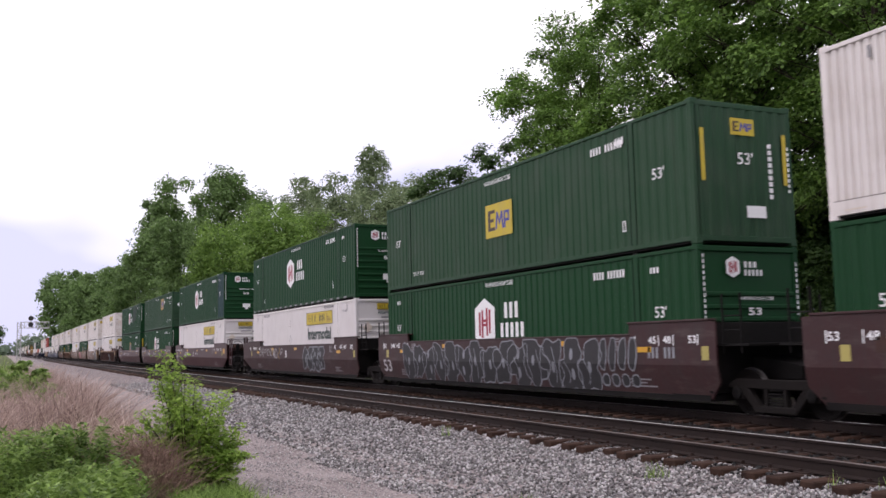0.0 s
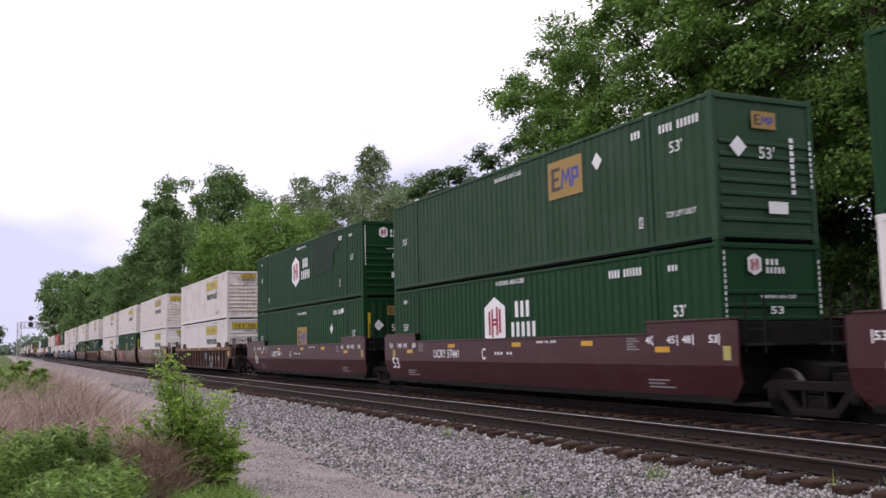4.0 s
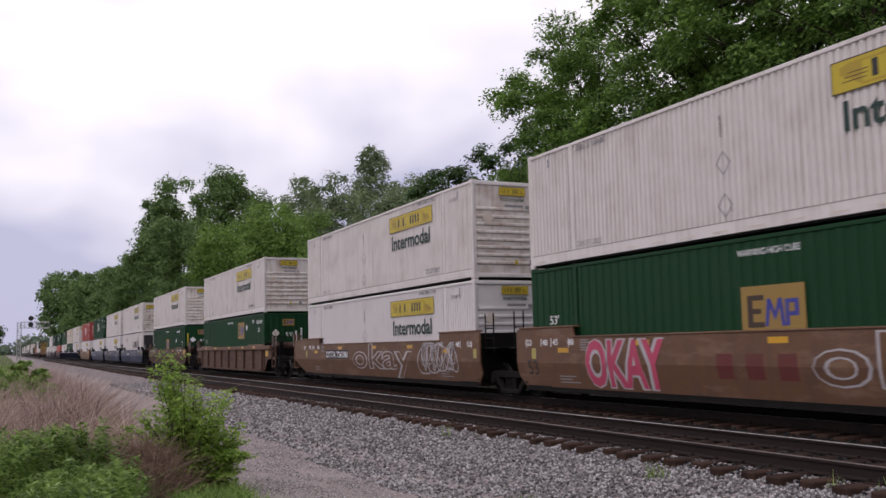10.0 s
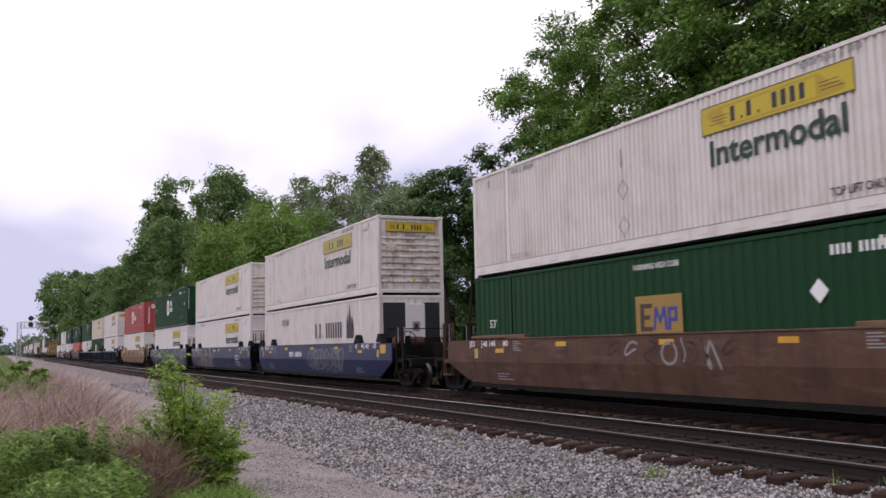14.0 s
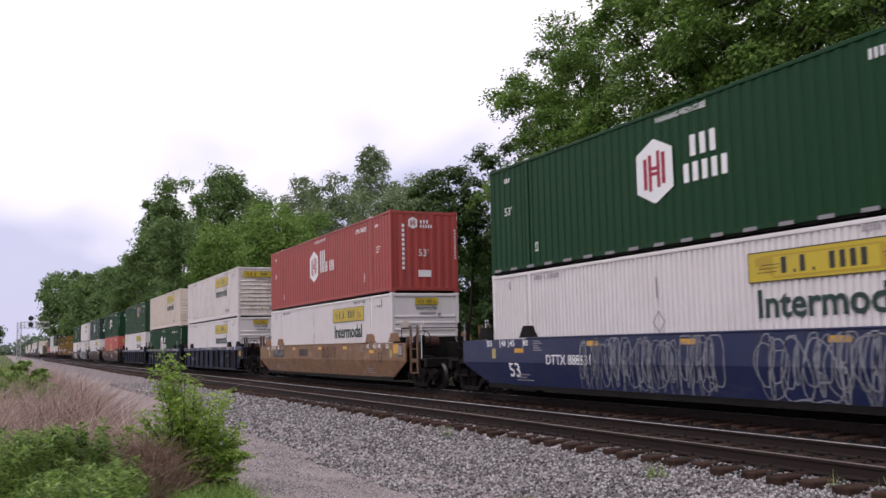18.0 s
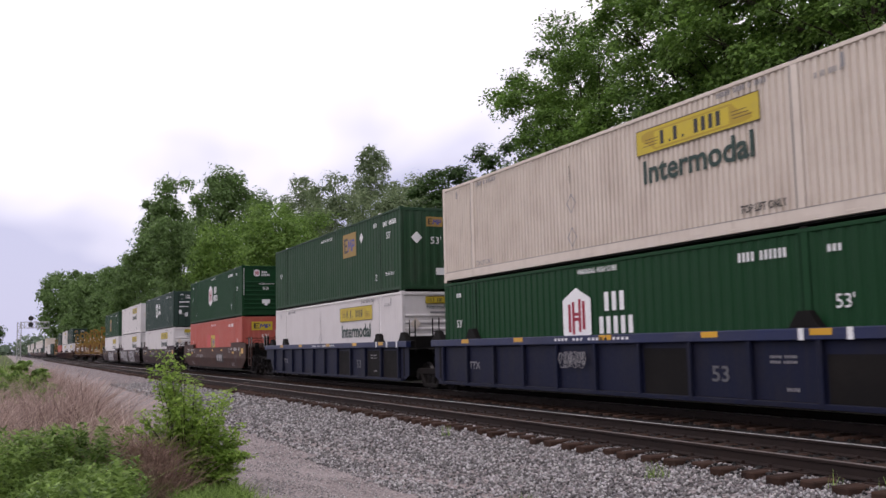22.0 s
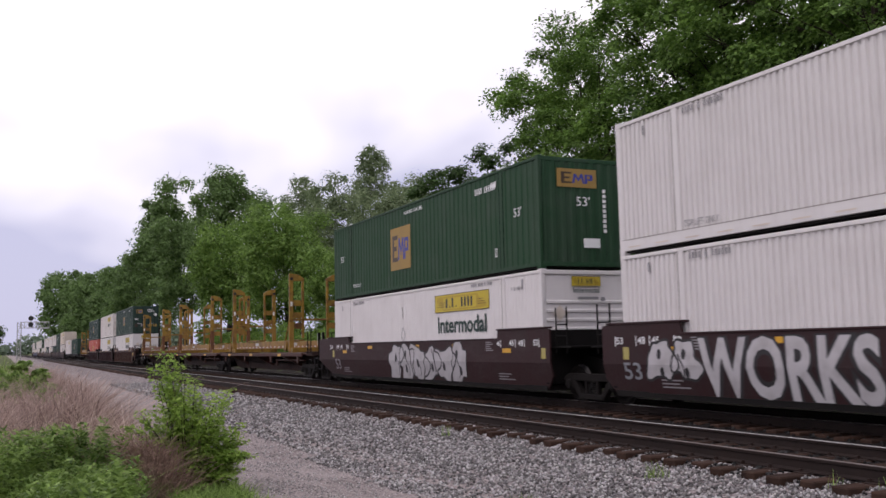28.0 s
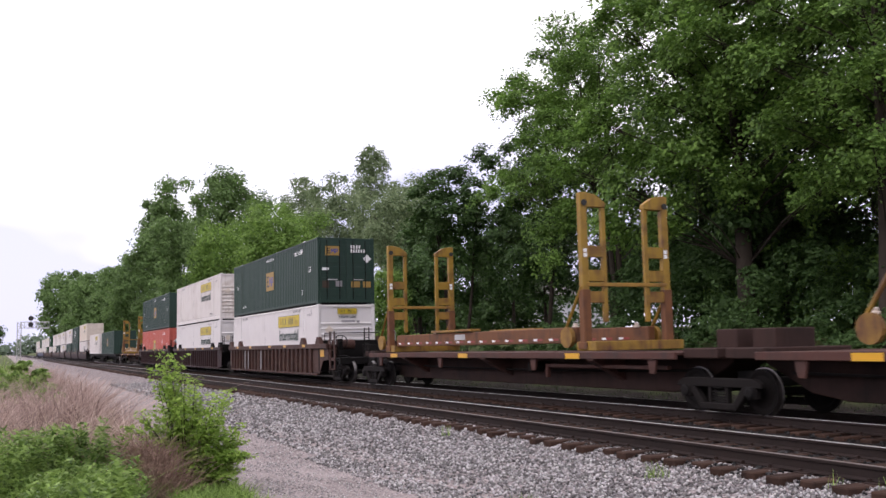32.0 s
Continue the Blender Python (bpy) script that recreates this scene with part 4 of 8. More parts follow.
def side_marks(ob, style, z, extras, far):
    if style.startswith("jb"):
        jb_panel(ob, mark, 6.40, 2.02, 3.60, 0.54, "fadedyellow" if "F" in extras else "yellow")
        mark(ob, "word", lettering("Intermodal", 3.2, 0.50, 0.022), "inkgreen", 6.20, 1.39)
        if far:
            return
        mark(ob, "lift_notice", lettering("TOP LIFT ONLY", 1.12, 0.15, 0.02), "inkgrey" if "f" in extras else "ink", 3.42, 0.40)
        mark(ob, "lift_notice", lettering("TOP LIFT ONLY", 1.0, 0.13), "inkgrey", 14.0, 0.36)
        if z > 2:
            mark(ob, "rail_slotting", flat([(i * 0.92, 0, i * 0.92 + 0.40, 0.028) for i in range(17)]), "cream", 15.8, 0.13, 0.012)
        mark(ob, "stack_notice", bars("lllll llll l llll", 1.3, 0.10), "inkgrey", 3.9, 2.66)
        mark(ob, "stencilled_number", bars("Illl l llllll", 1.2, 0.12), "inkgrey", 13.9, 2.62)
        mark(ob, "stencilled_number", bars("l ll lll l", 0.6, 0.10), "inkgrey", 1.55, 2.42)
        for v in (1.42, 0.62) if z > 2 else (1.42,):
            mark(ob, "placard_holder", ring_mesh(), "inkgrey", 9.0, v)
        mark(ob, "seam_line", flat([(0, 0, 0.025, 0.42)]), "inkbrown", 9.05, 1.92)
        mark(ob, "vent", flat([(0, 0, 0.07, 0.24)]), "inkgrey", 1.0, 2.46)
        mark(ob, "vent", flat([(0, 0, 0.07, 0.20)]), "inkgrey", 15.2, 2.46)
    elif style == "plain":
        mark(ob, "maker_name", bars("I.I. Illllll", 3.6, 0.62), "ink", 7.6, 1.42)
        mark(ob, "faded_mark", bars("Illlll", 1.2, 0.3), "inkgrey", 12.9, 2.1)
        mark(ob, "spire_mark", polygon(((0, 0), (0.16, 0), (0.16, 0.5), (0.30, 1.0), (0.44, 0.5), (0.44, 0.8), (0.56, 1.3), (0.68, 0.8), (0.68, 0.4), (0.84, 0.9), (0.98, 0.4), (0.98, 0))), "ink", 3.7, 1.38)
    elif "hub" in style:
        ink = "inkred" if style == "hub" and "k" not in extras else ("green" if style != "hubred" else "redbox")
        hub_panel(ob, mark, 9.52, 0.95, 1.18, 1.36, ink)
        if style == "hubred":
            mark(ob, "maker_name", bars("IlI", 0.75, 0.5), "inkwhite", 8.05, 1.72)
            mark(ob, "maker_name", bars("Illll Ill", 1.9, 0.42), "inkwhite", 8.05, 1.30)
        else:
            mark(ob, "maker_name", bars("IlI", 0.85, 0.42), "inkwhite", 7.80, 1.72)
            mark(ob, "maker_name", bars("Illll", 1.35, 0.38), "inkwhite", 8.02, 1.22)
        if not far:
            mark(ob, "height_warning", lettering("WARNING HIGH CUBE", 1.55, 0.12, 0.01), "inkwhite", 8.84, 2.60)
            mark(ob, "stencilled_number", bars("Illl llllll", 1.2, 0.17), "inkwhite", 3.55, 2.42)
            mark(ob, "length_mark", lettering("53'", 0.38, 0.24, 0.004), "inkwhite", 1.40, 1.50)
            mark(ob, "length_mark", lettering("53'", 0.38, 0.22, 0.004), "inkwhite", 15.33, 1.54)
            mark(ob, "small_mark", flat([(0, 0, 0.16, 0.03), (0.02, 0.05, 0.05, 0.2), (0.11, 0.05, 0.14, 0.2), (0.02, 0.2, 0.14, 0.23), (0, 0.27, 0.16, 0.29)]), "inkwhite", 2.75, 0.55)
            mark(ob, "small_mark", flat([(0, 0, 0.16, 0.03), (0.02, 0.05, 0.05, 0.2), (0.11, 0.05, 0.14, 0.2), (0.02, 0.2, 0.14, 0.23)]), "inkwhite", 13.8, 0.45)
            mark(ob, "small_mark", bars("lll", 0.32, 0.12), "inkwhite", 1.5, 2.42)
            mark(ob, "small_mark", bars("lll", 0.32, 0.12), "inkwhite", 15.3, 2.42)
        if "b" in extras:
            part("repaint_panel", repaint_sheet(), "bluegreen", ob, (0, -CW / 2 + 0.012, 0))
        if "p" in extras:
            mark(ob, "repaint_patch", polygon(((0, 0.0), (2.9, 0.2), (2.9, 0.9), (3.6, 1.0), (3.6, 1.6), (0.5, 1.6), (0.3, 0.9))), "patchgreen", 6.4, 1.15, 0.001)
        if "t" in extras:
            mark(ob, "rail_tape", flat([(i * 0.86, 0, i * 0.86 + 0.34, 0.07) for i in range(18)]), "inkgrey", 15.9, 0.06, 0.03)
    else:
        gold = "yellow" if style == "empred" or "Y" in extras else "gold"
        if "e" in extras:
            emp_panel(ob, mark, 5.95, 1.62, 1.50, 0.92, gold)
        elif "E" in extras:
            emp_panel(ob, mark, 10.0, 0.72, 1.75, 1.45, gold)
        else:
            emp_panel(ob, mark, 8.72, 1.05, 1.24 if style == "empred" else 1.50, 0.92, gold)
        if not far:
            u0 = 3.85 if "e" in extras else 3.78
            if "n" not in extras:
                mark(ob, "placard", polygon(((0, -0.21), (0.2, 0), (0, 0.21), (-0.2, 0))), "inkwhite", u0, 2.22 if "e" in extras else 1.80)
            mark(ob, "height_warning", lettering("WARNING HIGH CUBE", 1.5, 0.12, 0.01), "inkwhite", 8.76, 2.52)
            mark(ob, "stencilled_number", bars("Illl llllll", 1.25, 0.17), "inkwhite", 1.60 if "e" in extras else 3.5, 2.36)
            mark(ob, "length_mark", lettering("53'", 0.40, 0.24, 0.004), "inkwhite", 1.30, 1.90 if "e" in extras else 1.45)
            mark(ob, "length_mark", lettering("53'", 0.40, 0.22, 0.004), "inkwhite", 15.3, 1.48)
            mark(ob, "lift_notice", lettering("TOP LIFT ONLY", 0.9, 0.12, 0.01), "inkwhite", 1.48 if "e" in extras else 13.9, 0.60 if "e" in extras else 0.40)
            mark(ob, "small_mark", flat([(0, 0, 0.16, 0.03), (0.02, 0.05, 0.05, 0.2), (0.11, 0.05, 0.14, 0.2), (0.02, 0.2, 0.14, 0.23)]), "inkwhite", 2.4, 0.5)
            mark(ob, "small_mark", bars("lll", 0.36, 0.16), "inkwhite", 2.55, 2.42)
            if "r" in extras:
                mark(ob, "repaint_panel", flat([(0, 0, 1.24, 1.05), (2.48, 0.02, 3.70, 1.02)]), "orange_new", 9.96, 0.97, -0.002)


def end_marks(ob, style, end, extras):
    if style == "plain":
        # front-mounted cooling unit; flat black panels paint in the dark recesses beside it
        emark(ob, "recess", flat([(0, 0, 0.86, 1.75)]), "ink", -1.14, 0.85)
        emark(ob, "recess", flat([(0, 0, 0.62, 1.75)]), "ink", 0.46, 0.85)
        unit = emark(ob, "cooling_unit", kept("coolunit", lambda: Shape().box(-0.28, 0.46, 0.85, 2.55, 0.0, 0.10).mesh("cooling_unit", bevel=0.02)), "white2", 0, 0, 0.002)
        part("grille", flat([(0, 0, 0.30, 0.36)]), "inkgrey", unit, (-0.05, 1.55, 0.104))
        part("grille_plate", flat([(0, 0, 0.14, 0.20)]), "ink", unit, (0.03, 1.63, 0.107))
    if style.startswith("jb"):
        if "W" in extras:
            jb_panel(ob, emark, -0.98, 2.28, 1.95, 0.36)
        else:
            jb_panel(ob, emark, -0.42, 2.46, 0.88, 0.25)
            emark(ob, "word", lettering("Intermodal", 0.78, 0.13, 0.01), "inkgreen", -0.37, 2.29)
        emark(ob, "data_plate", flat([(0, 0, 0.62, 0.07)]), "inkgrey", -0.25, 2.12, 0.01)
        emark(ob, "vent_box", kept("ventbox", lambda: Shape().box(0, 0.12, 0, 0.10, 0, 0.03).mesh("vent_box", bevel=0.006)), "inkgrey", 0.45, 2.08, 0.0)
        emark(ob, "placard", polygon(((0, -0.2), (0.2, 0), (0, 0.2), (-0.2, 0))), "cream", -0.80, 1.05 if "x" in extras else 1.78, 0.012)
        emark(ob, "inspection_tag", flat([(0, 0, 0.15, 0.17)]), "inkgrey", 0.55, 0.42, 0.012)
        emark(ob, "inspection_tag", flat([(0, 0, 0.09, 0.15)]), "yellow", 0.05, 0.42, 0.012)
    elif "hub" in style:
        base = -0.62 if end != "door" else -0.80
        ink = "inkred" if style == "hub" else ("redbox" if style == "hubred" else "dkgreen")
        hub_panel(ob, emark, base, 2.24, 0.34, 0.42, ink)
        emark(ob, "maker_name", bars("IlI", 0.36, 0.12), "inkwhite", base + 0.44, 2.44, 0.02)
        emark(ob, "maker_name", bars("Illll", 0.50, 0.12), "inkwhite", base + 0.44, 2.28, 0.02)
        if end == "v":
            emark(ob, "length_mark", lettering("53'", 0.38, 0.25, 0.004), "inkwhite", -0.25, 1.28)
            emark(ob, "data_plate", flat([(0, 0, 0.5, 0.24)]), "inkwhite", -0.27, 0.55)
            emark(ob, "stencilled_number", flat([(0, i * 0.165, 0.10, i * 0.165 + 0.11) for i in range(10)]), "inkwhite", -0.88, 0.80)
            emark(ob, "stencilled_number", flat([(0, i * 0.11, 0.05, i * 0.11 + 0.07) for i in range(10)]), "inkwhite", 1.16, 1.2)
        elif end == "h":
            emark(ob, "height_warning", lettering("WARNING HIGH CUBE", 0.9, 0.07, 0.01), "inkwhite", -0.35, 1.80, 0.014)
            emark(ob, "length_mark", lettering("53", 0.34, 0.15, 0.02), "inkwhite", -0.12, 1.50, 0.014)
            emark(ob, "data_plate", flat([(0, 0, 0.46, 0.22), (0.14, -0.12, 0.32, 0)]), "inkwhite", -0.15, 0.72, 0.014)
            emark(ob, "stencilled_number", flat([(0, i * 0.11, 0.04, i * 0.11 + 0.07) for i in range(14)]), "inkwhite", -1.21, 1.2)
            emark(ob, "stencilled_number", flat([(0, i * 0.11, 0.04, i * 0.11 + 0.07) for i in range(10)]), "inkwhite", 1.19, 1.5)
        else:
            emark(ob, "stencilled_number", bars("Illl", 0.5, 0.14), "inkwhite", 0.3, 2.42, 0.02)
            emark(ob, "stencilled_number", bars("llllll", 0.62, 0.14), "inkwhite", 0.3, 2.24, 0.02)
            emark(ob, "length_mark", lettering("53'", 0.36, 0.18, 0.015), "inkwhite", 0.66, 1.20, 0.02)
            for y, v, w, h, mt in ((-0.85, 1.95, 0.8, 0.09, "inkwhite"), (-0.85, 1.60, 0.7, 0.07, "inkwhite"), (-0.9, 1.05, 0.25, 0.32, "inkwhite"), (-0.4, 0.85, 0.22, 0.3, "inkwhite"), (0.2, 0.95, 0.4, 0.2, "inkwhite"), (0.7, 0.9, 0.36, 0.24, "reflector"), (0.25, 1.6, 0.9, 0.08, "inkgrey")):
                emark(ob, "door_decal", flat([(0, 0, w, h)]), mt, y, v, 0.022)
    elif "emp" in style:
        if end == "door":
            emp_panel(ob, lambda o, n_, me, mt, y, v, lift=0.0: emark(o, n_, me, mt, y, v, lift + 0.02), -0.95, 2.1, 0.62, 0.40, "gold")
            emark(ob, "stencilled_number", bars("Illl", 0.5, 0.14), "inkwhite", 0.2, 2.42, 0.02)
            emark(ob, "stencilled_number", bars("llllll", 0.7, 0.14), "inkwhite", 0.2, 2.24, 0.02)
            emark(ob, "placard", polygon(((0, -0.19), (0.19, 0), (0, 0.19), (-0.19, 0))), "inkwhite", 0.95, 1.98, 0.022)
            for y, v, w, h, mt in ((-1.1, 1.45, 0.3, 0.12, "inkwhite"), (-1.1, 0.7, 0.3, 0.3, "inkbrown"), (-0.5, 0.75, 0.3, 0.25, "inkgrey"), (0.2, 0.72, 0.42, 0.26, "gold"), (0.75, 0.72, 0.36, 0.26, "gold")):
                emark(ob, "door_decal", flat([(0, 0, w, h)]), mt, y, v, 0.022)
        else:
            big = "G" in extras
            emp_panel(ob, emark, -0.75 if big else -0.33, 2.10 if big else 2.22, 1.2 if big else 0.62, 0.48 if big else 0.34, "yellow" if style == "empred" or "Y" in extras else "gold")
            if "n" not in extras:
                emark(ob, "placard", polygon(((0, -0.21), (0.21, 0), (0, 0.21), (-0.21, 0))), "inkwhite" if "q" not in extras else "greyed", -0.70, 1.83)
            emark(ob, "length_mark", lettering("53'", 0.40, 0.25, 0.004), "inkwhite", -0.18, 1.62)
            emark(ob, "data_plate", flat([(0, 0, 0.5, 0.24)]), "inkwhite", 0.0, 0.55)
            emark(ob, "stencilled_number", flat([(0, i * 0.13, 0.10, i * 0.13 + 0.09) for i in range(9)]), "inkwhite", 0.62, 0.95)
            emark(ob, "stencilled_number", flat([(0, i * 0.11, 0.05, i * 0.11 + 0.07) for i in range(9)]), "inkwhite", 1.14, 1.1)
            if "y" in extras:
                for y in (-1.12, 1.02):
                    emark(ob, "hazard_strip", flat([(0, 0, 0.10, 1.05)]), "yellow", y, 1.25, 0.002)

# ---- rail cars ----

ARTIC, COUPLED = "artic", "coupled"


def wheelset_mesh():
    def make():
        s = Shape()
        for sg in (-1, 1):
            prof = [(0.0, 0.09), (0.02, 0.13), (0.03, 0.30), (0.0, 0.37), (0.0, 0.422), (0.095, 0.425), (0.100, 0.455), (0.13, 0.452), (0.132, 0.36), (0.09, 0.30), (0.10, 0.13), (0.12, 0.09)]
            s.lathe([(sg * (0.815 - a), r) for a, r in prof], 28)
        s.lathe([(-0.98, 0.075), (-0.7, 0.085), (0.0, 0.08), (0.7, 0.085), (0.98, 0.075)], 12)
        me = s.mesh("wheelset")
        me.materials.append(M["tread"])
        for q in me.polygons:
            c = q.center
            if 0.41 < math.hypot(c.x, c.z) < 0.44 and 0.70 < abs(c.y) < 0.80:
                q.material_index = 1
        return me
    return kept("wheelset", make)


def side_frame_mesh():
    def make():
        s = Shape()
        # top chord, sloping struts and spring seat around two windows
        s.prism([(-1.16, 0.50), (-1.14, 0.58), (-0.95, 0.67), (0.95, 0.67), (1.14, 0.58), (1.16, 0.50)], -0.07, 0.07)
        s.prism([(-0.88, 0.52), (-0.66, 0.52), (-0.36, 0.16), (-0.50, 0.10)], -0.07, 0.07)
        s.prism([(0.88, 0.52), (0.50, 0.10), (0.36, 0.16), (0.66, 0.52)], -0.07, 0.07)
        s.box(-0.50, 0.50, -0.09, 0.09, 0.08, 0.20)
        s.box(-0.27, -0.19, -0.06, 0.06, 0.18, 0.55)
        s.box(0.19, 0.27, -0.06, 0.06, 0.18, 0.55)
        for x in (-0.89, 0.89):
            s.box(x - 0.13, x + 0.13, -0.08, 0.08, 0.30, 0.54)
        return s.mesh("side_frame", bevel=0.014)
    return kept("side_frame", make)


def spring_mesh():
    def make():
        s = Shape()
        for x in (-0.10, 0.02, 0.12):
            for k in range(5):
                s.box(x - 0.05, x + 0.05, -0.05, 0.05, 0.20 + k * 0.05, 0.23 + k * 0.05)
        return s.mesh("spring_nest")
    return kept("spring_nest", make)


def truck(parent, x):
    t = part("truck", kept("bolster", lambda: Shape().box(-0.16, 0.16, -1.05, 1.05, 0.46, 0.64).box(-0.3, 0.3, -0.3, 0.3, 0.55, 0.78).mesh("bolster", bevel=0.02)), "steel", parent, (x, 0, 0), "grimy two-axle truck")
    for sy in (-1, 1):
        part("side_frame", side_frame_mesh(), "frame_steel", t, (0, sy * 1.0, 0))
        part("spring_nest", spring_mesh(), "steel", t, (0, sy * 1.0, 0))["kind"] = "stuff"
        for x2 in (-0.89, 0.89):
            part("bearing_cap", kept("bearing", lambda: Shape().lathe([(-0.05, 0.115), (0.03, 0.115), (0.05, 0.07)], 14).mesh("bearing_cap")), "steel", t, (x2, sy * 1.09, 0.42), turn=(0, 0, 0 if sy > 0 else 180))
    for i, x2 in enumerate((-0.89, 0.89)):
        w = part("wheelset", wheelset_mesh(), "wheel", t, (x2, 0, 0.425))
        WHEELS[i].append(w)
    return t


KINK, LEAN = 0.92, 0.21


def smooth_side(front, rear, raised):
    """Side plate of a well: raised over both ends, cut away below for the trucks, kinked inward along its lower third."""
    def make():
        fx = {COUPLED: 9.62, ARTIC: 8.62}[front]
        rx = -{COUPLED: 9.62, ARTIC: 8.62}[rear]
        e = 0.24 if raised else 0.0
        up = [(fx, 1.50 + e), (8.3, 1.52 + e), (6.0, 1.52 + e), (5.95, 1.52), (-5.95, 1.52), (-6.0, 1.52 + e), (-8.3, 1.52 + e), (rx, 1.50 + e)] if raised else [(fx, 1.50), (8.3, 1.52), (-8.3, 1.52), (rx, 1.50)]
        lowf = [(8.10, 0.27), (8.65, 0.74), (fx, 0.88)] if front == COUPLED else [(8.30, 0.27), (8.55, 0.50), (fx, 0.60)]
        lowr = [(rx, 0.88), (-8.65, 0.74), (-8.10, 0.27)] if rear == COUPLED else [(rx, 0.60), (-8.55, 0.50), (-8.30, 0.27)]
        mid = KINK
        s = Shape()
        s.prism([*reversed(up), (fx, mid), (rx, mid)][::-1], -0.05, 0.0)
        # lower strip leans in towards the well floor
        top = [(fx, mid), (8.6, mid), (0.0, mid), (-8.6, mid), (rx, mid)]
        low = [lowf[2], lowf[0], (0.0, 0.27), lowr[2], lowr[0]]
        inn = lambda z: (mid - z) * LEAN
        vs = [(x, inn(z) - 0.05, z) for x, z in top] + [(x, inn(z) - 0.05, z) for x, z in low] + [(x, inn(z), z) for x, z in top] + [(x, inn(z), z) for x, z in low]
        fs = []
        for i in range(4):
            fs += [(i, i + 1, i + 6, i + 5), (i + 10, i + 15, i + 16, i + 11), (i + 5, i + 6, i + 16, i + 15)]
        fs += [(0, 5, 15, 10), (4, 14, 19, 9)]
        s.add(vs, fs)
        return s.mesh("side_plate", bevel=0.0)
    return kept(("smooth", front, rear, raised), make)


def ribbed_side(front, rear):
    def make():
        fx = {COUPLED: 9.62, ARTIC: 8.75}[front]
        rx = -{COUPLED: 9.62, ARTIC: 8.75}[rear]
        lowf = [(fx, 0.90), (8.9, 0.86), (8.35, 0.27)] if front == COUPLED else [(fx, 0.45), (8.35, 0.27)]
        lowr = [(-8.35, 0.27), (-8.9, 0.86), (rx, 0.90)] if rear == COUPLED else [(-8.35, 0.27), (rx, 0.45)]
        return Shape().prism([(rx, 1.42), (fx, 1.42), *lowf, *lowr][::-1], 0.06, 0.09).mesh("side_plate")
    return kept(("ribbed", front, rear), make)


def chord(front, rear, h=0.20):
    def make():
        fx = {COUPLED: 9.66, ARTIC: 8.8}[front]
        rx = -{COUPLED: 9.66, ARTIC: 8.8}[rear]
        return Shape().box(rx, fx, -0.05, 0.12, 1.56 - h, 1.56).mesh("top_chord", bevel=0.015)
    return kept(("chord", front, rear, h), make)


RIB = lambda h=0.27: kept(("rib", h), lambda: Shape().prism([(-0.05, h), (0.05, h), (0.05, 1.37), (-0.05, 1.37)], -0.04, 0.06).mesh("rib", bevel=0.012))
BRACKET = lambda: kept("bracket", lambda: Shape().prism([(-0.36, 0.0), (-0.30, 0.06), (-0.12, 0.30), (0.12, 0.30), (0.30, 0.06), (0.36, 0.0)], -0.04, 0.14).mesh("guide_bracket", bevel=0.012))


def stanchions(h):
    def make():
        s = Shape()
        for x in (-0.24, 0.24):
            s.tube([(x, 0, 0), (x, 0, h)], 0.022, 6)
        for k in range(3):
            z = 0.15 + k * (h - 0.3) / 3
            s.tube([(-0.24, 0, z), (0.24, 0, z)], 0.014, 5)
        return s.mesh("ladder")
    return kept(("ladder", h), make)


def brake_wheel_mesh():
    def make():
        s = Shape()
        ring = [(0, 0.28 * math.cos(a), 0.28 * math.sin(a)) for a in np.linspace(0, 2 * math.pi, 19)]
        s.tube(ring, 0.018, 5)
        for a in range(0, 360, 72):
            s.tube([(0, 0, 0), (0, 0.28 * math.cos(radians(a)), 0.28 * math.sin(radians(a)))], 0.012, 4)
        s.lathe([(-0.05, 0.04), (0.05, 0.04)], 8)
        return s.mesh("brake_wheel")
    return kept("brakewheel", make)


